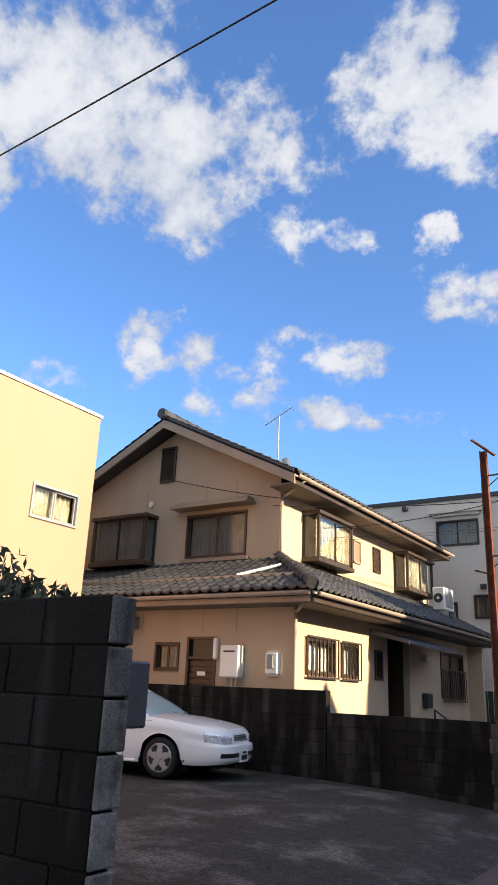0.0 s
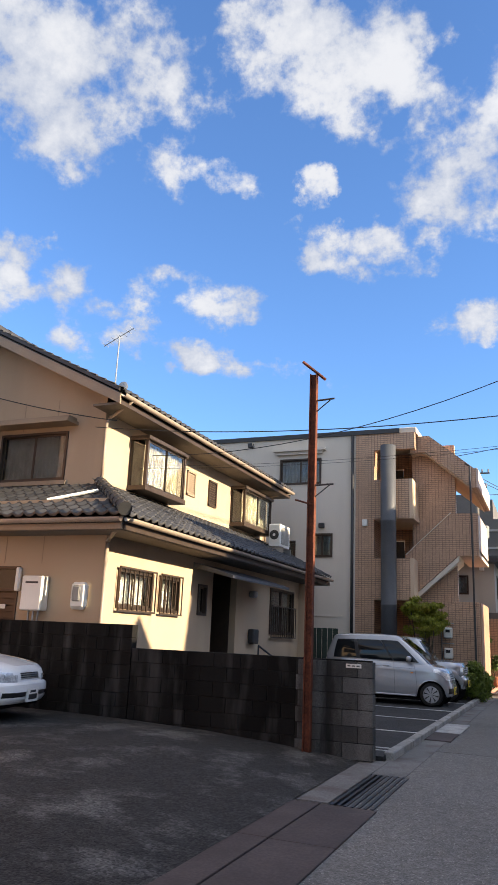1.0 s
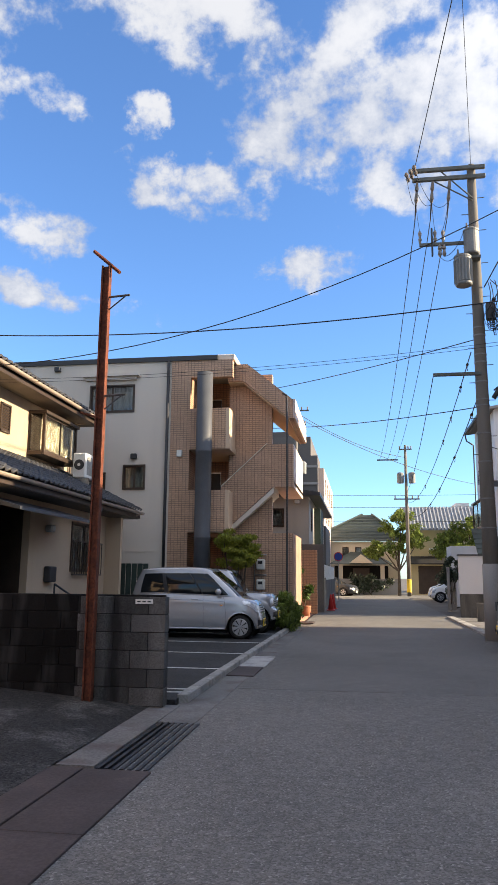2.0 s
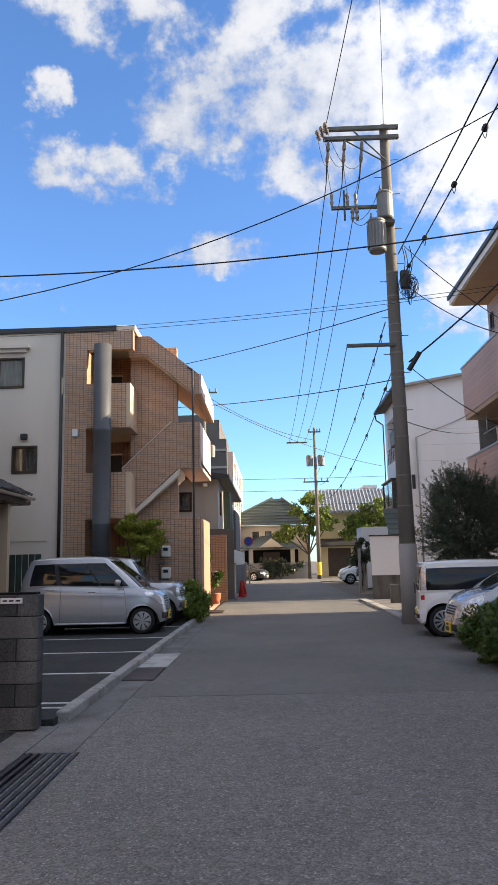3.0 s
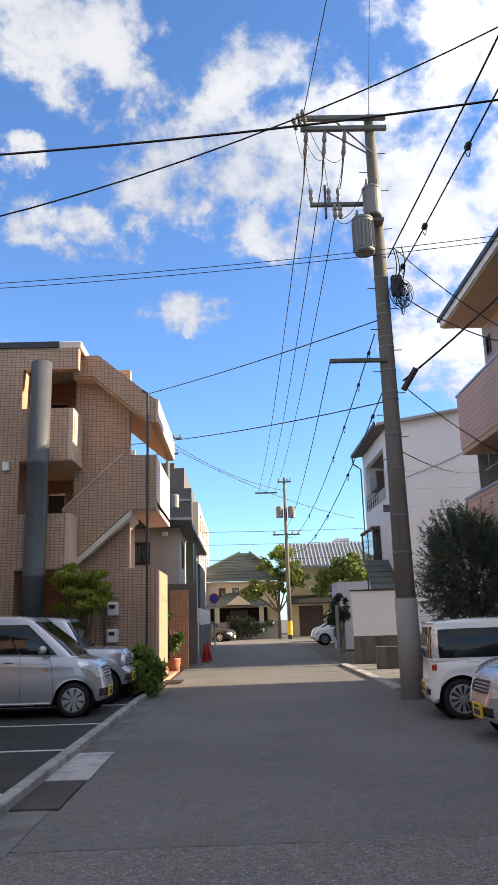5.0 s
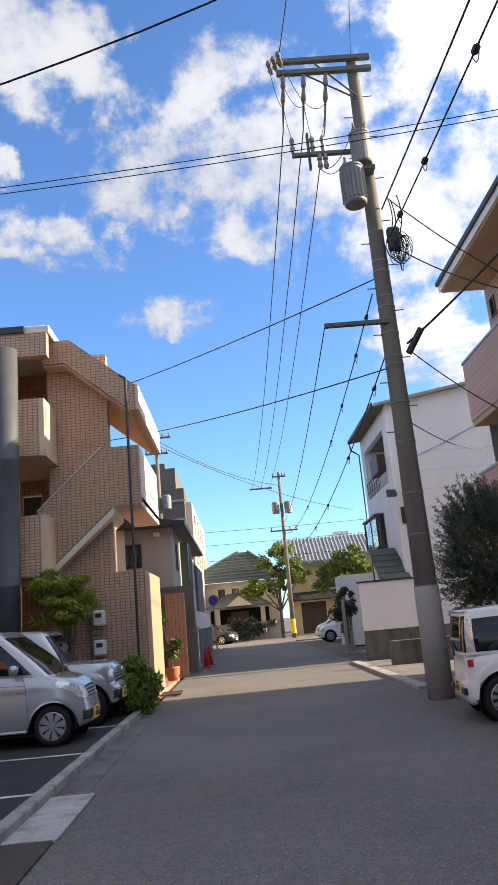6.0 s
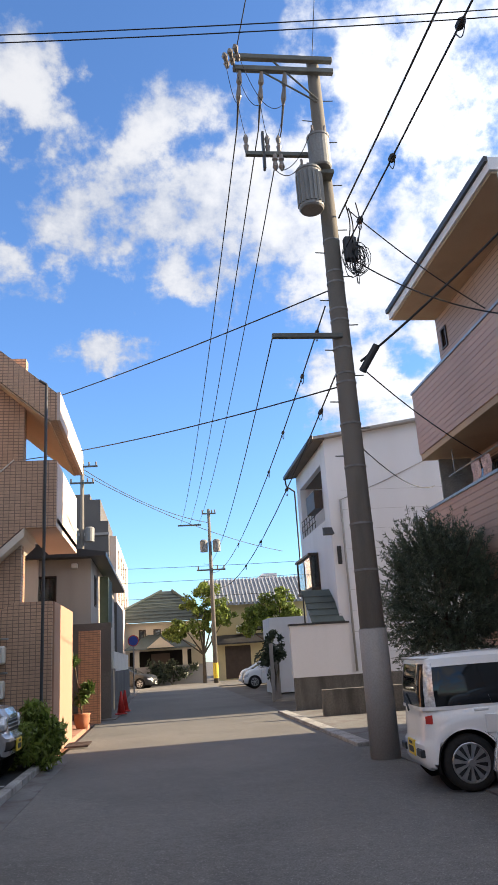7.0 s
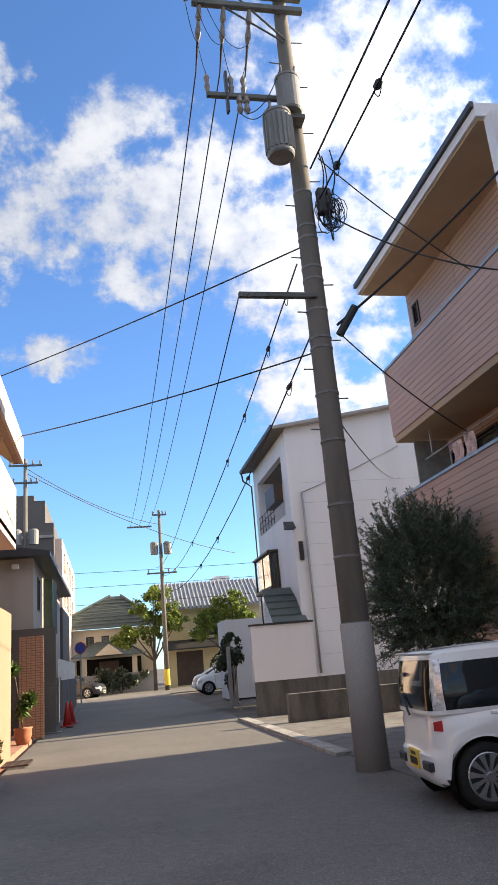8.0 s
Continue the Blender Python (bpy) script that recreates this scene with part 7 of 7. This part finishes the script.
def transformer(x, z0, z1, r, fins):
    bm = bmesh.new()
    lathe(bm, (x, PY - 0.3, z0), [(r * 0.9, 0), (r, 0.03), (r, z1 - z0 - 0.1), (r * 1.06, z1 - z0 - 0.09), (r * 1.06, z1 - z0 - 0.05), (r * 0.7, z1 - z0)], 22)
    t = part("transformer", bm, M["tank"], up, "grey steel transformer can", smooth=False)
    for k in range(fins):
        a = 2 * math.pi * k / fins
        c = Vector((x + math.cos(a) * r, PY - 0.3 + math.sin(a) * r, 0))
        part("fin", box((c.x - 0.02, c.y - 0.02, z0 + 0.08), (c.x + 0.02, c.y + 0.02, z1 - 0.15)), M["tank"], t)
    for k in (-1, 1):
        part("bushing", tube(bmesh.new(), (x + k * r * 0.5, PY - 0.35, z1 - 0.05), (x + k * r * 0.6, PY - 0.4, z1 + 0.12), 0.03, 0.02, 8), M["ceramic"], t)


transformer(2.99, 9.46, 10.16, 0.19, 0)
transformer(2.76, 8.64, 9.46, 0.21, 18)
part("hanger_beam", box((2.75, PY - 0.35, 9.36), (3.2, PY - 0.05, 9.43)), M["arm"], up)
part("crossarm", box((1.94, PY - 0.18, 6.36), (3.1, PY - 0.1, 6.44), 0.008), M["arm"], up)
for k in range(26):                        # loops of spare cable
    a = random.uniform(0, 6.28)
    c = Vector((3.48 + random.uniform(-0.08, 0.08), PY - 0.15 + random.uniform(-0.15, 0.15), 7.9 + random.uniform(-0.15, 0.15)))
    rr = random.uniform(0.06, 0.22)
    bm = bmesh.new()
    prev = None
    for j in range(11):
        t = j / 10 * 2 * math.pi
        p = c + Vector((math.cos(a) * math.cos(t), math.sin(a) * math.cos(t), 1.3 * math.sin(t) - 0.6)) * rr
        if prev is not None:
            tube(bm, prev, p, 0.007, seg=4, caps=False)
        prev = p
    bmesh.ops.remove_doubles(bm, verts=bm.verts, dist=0.004)
    part("cable_loop", bm, M["cable"], up)
part("splice_box", box((3.28, PY - 0.25, 7.75), (3.5, PY - 0.1, 8.2), 0.03), M["plastic"], up)
for x, y in ((3.62, 0.0), (3.7, 0.1), (3.78, -0.05)):
    bm = bmesh.new()
    prev = None
    for j in range(13):
        f = j / 12
        p = Vector((x - 0.3 + 0.07 * math.sin(3.1 * f), PY - 0.4 + y + 0.2 * f, 8.7 - 0.7 * f))
        if prev is not None:
            tube(bm, prev, p, 0.011, seg=5, caps=False)
        prev = p
    part("drop_cable", bm, M["cable"], up)
part("closure", tube(bmesh.new(), (3.35, PY - 0.2, 5.75), (3.6, PY - 0.3, 6.15), 0.06, seg=10), M["plastic"], up)


def far_pole(name, x, y, h, label, tank, arms=()):
    p = thing(name, (x, y, 0), label, "utility pole")
    part("shaft", lathe(bmesh.new(), (x, y, 0), [(0.17, 0), (0.1, h)], 12), M["conc"], p, smooth=True)
    for z, a in arms:
        part("crossarm", box((x - a, y - 0.12, z), (x + a, y - 0.04, z + 0.1)), M["arm"], p)
        for s in (-1, 0.5, 1):
            part("insulator", tube(bmesh.new(), (x + s * a * 0.9, y - 0.08, z + 0.1), (x + s * a * 0.9, y - 0.08, z + 0.32), 0.05, seg=8), M["ceramic"], p)
    for s in (-1, 1):
        part("transformer", lathe(bmesh.new(), (x + s * 0.45, y - 0.2, tank), [(0.26, 0), (0.28, 0.75), (0.2, 0.85)], 14), M["tank"], p)
    return p


fp = far_pole("far_utility_pole", 3.68, 62, 11.9, "slim distant utility pole with two transformers", 8.8, ((11.5, 0.5), (7.5, 1.0)))
part("yellow_guard", lathe(bmesh.new(), (3.68, 62, 0.3), [(0.19, 0), (0.18, 1.0)], 12), M["yellow"], fp)
far_pole("side_utility_pole", -4.3, 53, 13.3, "distant utility pole above the grey house", 8.4, ((12.85, 0.9), (11.85, 0.7)))
hb = thing("hanging_crossbar", (2.1, 60, 10.4), "thin steel crossbar carrying the lines", "bar")
part("bar", box((1.4, 59.95, 10.36), (3.0, 60.05, 10.46)), M["arm"], hb)
for k, p in enumerate(HV):
    cable("power_line", p, (1.6 + 0.6 * k, 60, 10.46), 0.9, 0.012, "thin bare overhead power line")
cable("house_cable", (-7.45, 12.18, 5.02), (6.75, 10.59, 5.19), 0.62, 0.0075, "thick black cable crossing over the lane", n=28)
cable("house_cable", (-7.45, 13.95, 4.91), (6.75, 12.83, 9.45), 1.44, 0.0075, "thick black cable crossing over the lane", n=28)
for dz in (0.0, 0.05):
    cable("twin_cable", (-7.45, 13.8, 4.61 + dz), (6.75, 12.89, 5.2 + dz), 0.38, 0.0032, "thin twin cable crossing over the lane", n=28)
cable("overhead_cable", (-11.5, 5.0, 8.3), (6.9, 5.0, 9.0), 0.05, 0.012, "thick black cable high over the yard")
cable("pole_stay", (1.66, PY - 0.15, 11.98), (3.6, -14, 13.4), 0.2, 0.01, "thin wire from the crossarm along the lane")
cable("pole_stay", (PX, PY, 12.08), (2.05, 14.6, 12.35), 0.0, 0.006, "thin wire from the pole top")
cable("gable_cable", (-10.6, 12.5, 6.05), (-6.9, 12.0, 5.05), 0.05, 0.01, "black cable along the gable wall")
cable("side_cable", (PX, PY, 5.6), (-3.9, 30.5, 7.1), 0.15, 0.012, "thin black cable to the apartment house")
cable("side_cable", (PX, PY, 7.35), (-7.0, 34.5, 9.3), 0.2, 0.012, "thin black cable over the apartment house")
for k in range(3):
    cable("jumper_wire", (1.42 + k * 0.1, PY - 0.4, 11.78 + 0.1 * k), (1.69 + 0.41 * k, PY + 0.1, 11.14), 0.3 + 0.12 * k, 0.006, "thin looping jumper wire below the crossarm")
    cable("jumper_wire", (1.69 + 0.41 * k, PY + 0.1, 11.1), ((1.74, 2.12, 2.32)[k], PY - 0.15, 10.26), 0.08, 0.006, "thin jumper wire down to the fuses")
for a, b in (((2.22, 9.5), (2.66, 9.56)), ((2.33, 9.5), (2.88, 10.24))):
    cable("jumper_wire", (a[0], PY - 0.2, a[1]), (b[0], PY - 0.4, b[1]), 0.2, 0.007, "black looping wire to the transformer")


def splice(ob, a, b, sag, t, r=0.05, L=0.16):
    """A taped joint on a cable, t along it."""
    a, b = Vector(a), Vector(b)
    at = lambda u: a.lerp(b, u) - Vector((0, 0, sag * 4 * u * (1 - u)))
    d = (b - a).normalized() * L / 2
    p = at(t)
    bm = bmesh.new()
    tube(bm, p - d, p - d * 0.5, r * 0.4, r, 8)
    tube(bm, p - d * 0.5, p + d * 0.5, r, r, 8)
    tube(bm, p + d * 0.5, p + d, r, r * 0.4, 8)
    part("splice", bm, M["cable"], ob)
    tail = bmesh.new()
    prev = None
    for k in range(9):
        q2 = p + d * (k / 4 - 1) * 1.6 - Vector((0, 0, 0.16 * math.sin(math.pi * k / 8)))
        if prev is not None:
            tube(tail, prev, q2, 0.007, seg=5, caps=False)
        prev = q2
    bmesh.ops.remove_doubles(tail, verts=tail.verts, dist=0.002)
    part("tail_wire", tail, M["cable"], ob)


lc = cable("lane_cable", (3.3, PY, 8.0), (3.9, -14, 8.4), 0.5, 0.014, "thick bundled cable along the lane")
for t in (0.03, 0.075, 0.14, 0.19, 0.3):
    splice(lc, (3.3, PY, 8.0), (3.9, -14, 8.4), 0.5, t)
cable("lane_cable", (3.3, PY, 8.7), (4.3, -14, 9.4), 0.5, 0.016, "thin cable along the lane")
lc = cable("lane_cable", (PX, PY, 6.1), (3.66, 62, 6.6), 1.5, 0.014, "thick sagging cable along the lane")
for t in (0.05, 0.16, 0.3, 0.42):
    splice(lc, (PX, PY, 6.1), (3.66, 62, 6.6), 1.5, t, 0.04, 0.3)
cable("lane_cable", (1.95, PY - 0.14, 6.4), (3.2, 62, 8.0), 1.2, 0.01, "thin sagging cable along the lane")
lc = cable("lane_cable", (2.9, PY, 7.0), (3.66, 62, 7.4), 1.3, 0.013, "black sagging cable along the lane")
for t in (0.02, 0.06, 0.13, 0.2, 0.45):
    splice(lc, (2.9, PY, 7.0), (3.66, 62, 7.4), 1.3, t, 0.036, 0.2)
cable("service_cable", (3.4, PY, 6.0), (6.7, 19.0, 8.8), 0.15, 0.02, "black cable from the pole to the building")
cable("service_cable", (3.45, PY, 7.9), (5.65, 19.5, 6.0), 0.25, 0.012, "black cable from the pole to the building")
cable("service_cable", (3.45, PY, 8.9), (5.65, 21.0, 6.9), 0.1, 0.01, "black cable from the pole to the building")
cable("service_cable", (3.4, PY, 5.9), (5.65, 22.0, 4.6), 0.1, 0.01, "black cable from the pole to the building")
cable("service_cable", (3.2, PY, 4.6), (8.9, 32.4, 6.4), 0.3, 0.01, "thin cable to the white house")
cable("far_cable", (-4.3, 53, 12.8), (3.68, 62, 10.9), 0.5, 0.02, "distant black cable between poles")
cable("far_cable", (-4.3, 53, 12.5), (9.5, 66, 9.2), 0.6, 0.02, "distant black cable between poles")
cable("far_cable", (-20, 62, 8.4), (30, 63, 8.6), 0.6, 0.015, "distant cable along the far street")
cable("far_cable", (-20, 62, 7.3), (30, 63, 7.6), 0.5, 0.015, "distant cable along the far street")
cable("far_cable", (-20, 62, 6.2), (30, 63, 6.4), 0.5, 0.015, "distant cable along the far street")

# ---- roof tiles of the house, last ----
W_T, L_T = 0.22, 0.235
lay_tiles(skirt, (-13.9, LY - 0.06, LZ + 0.02), (1, 0, 0), (0, UY - LY, TZ - LZ), int((LX + 13.9) / W_T), 9, L_T, W_T, 180, cut=lambda p: p.x < LX - (p.y - LY) * (UX - LX) / (LY - UY) * 1.0 + 0.05)
lay_tiles(skirt, (LX + 0.06, LY, LZ + 0.02), (0, 1, 0), (UX - LX, 0, TZ - LZ), int((HF + 0.5 - LY) / W_T), 9, L_T, W_T, 115, cut=lambda p: p.y > LY + (LX - p.x) * (UY - LY) / (LX - UX) - 0.05)
lay_tiles(roof, (EX + 0.06, EY - 0.02, EZ + 0.02), (0, 1, 0), (RX - EX, 0, RZ - EZ), int((UF + 0.6 - EY) / W_T), 17, L_T, W_T, 150)
lay_tiles(roof, (2 * RX - EX - 0.06, UF + 0.55, EZ + 0.02), (0, -1, 0), (EX - RX, 0, RZ - EZ), int((UF + 0.6 - EY) / W_T), 17, L_T, W_T, 20)


def ridge_tiles(parent, a, b, r, n):
    a, b = Vector(a), Vector(b)
    for k in range(n):
        p, q = a.lerp(b, k / n), a.lerp(b, (k + 1.06) / n)
        part("ridge_tile", tube(bmesh.new(), p, q, r * 1.08, r * 0.95, 12), M["rooftile"], parent, smooth=False)


ridge_tiles(roof, (RX, EY - 0.08, RZ + 0.1), (RX, UF + 0.6, RZ + 0.1), 0.12, 24)
ridge_tiles(skirt, (LX + 0.05, LY - 0.05, LZ + 0.1), (UX, UY, TZ + 0.1), 0.1, 9)
part("end_tile", lathe(bmesh.new(), (RX, EY - 0.14, RZ + 0.1), [(0.12, 0), (0.12, 0.05), (0.08, 0.07)], 16, "y"), M["rooftile"], roof)
part("verge_tiles", prism(bmesh.new(), [(RX, EY - 0.05, RZ + 0.02), (EX, EY - 0.05, EZ + 0.02), (EX, EY - 0.05, EZ + 0.09), (RX, EY - 0.05, RZ + 0.09)], (0, 0.16, 0)), M["rooftile"], roof)
lb = thing("loose_pole", (-6.9, 11.2, 3.6), "white plastic pole lying on the lower roof", "pole")
part("pole", tube(bmesh.new(), (-7.6, LY + 0.6, LZ + 0.4), (-6.95, LY + 1.1, LZ + 0.64), 0.03, seg=8), M["white"], lb)
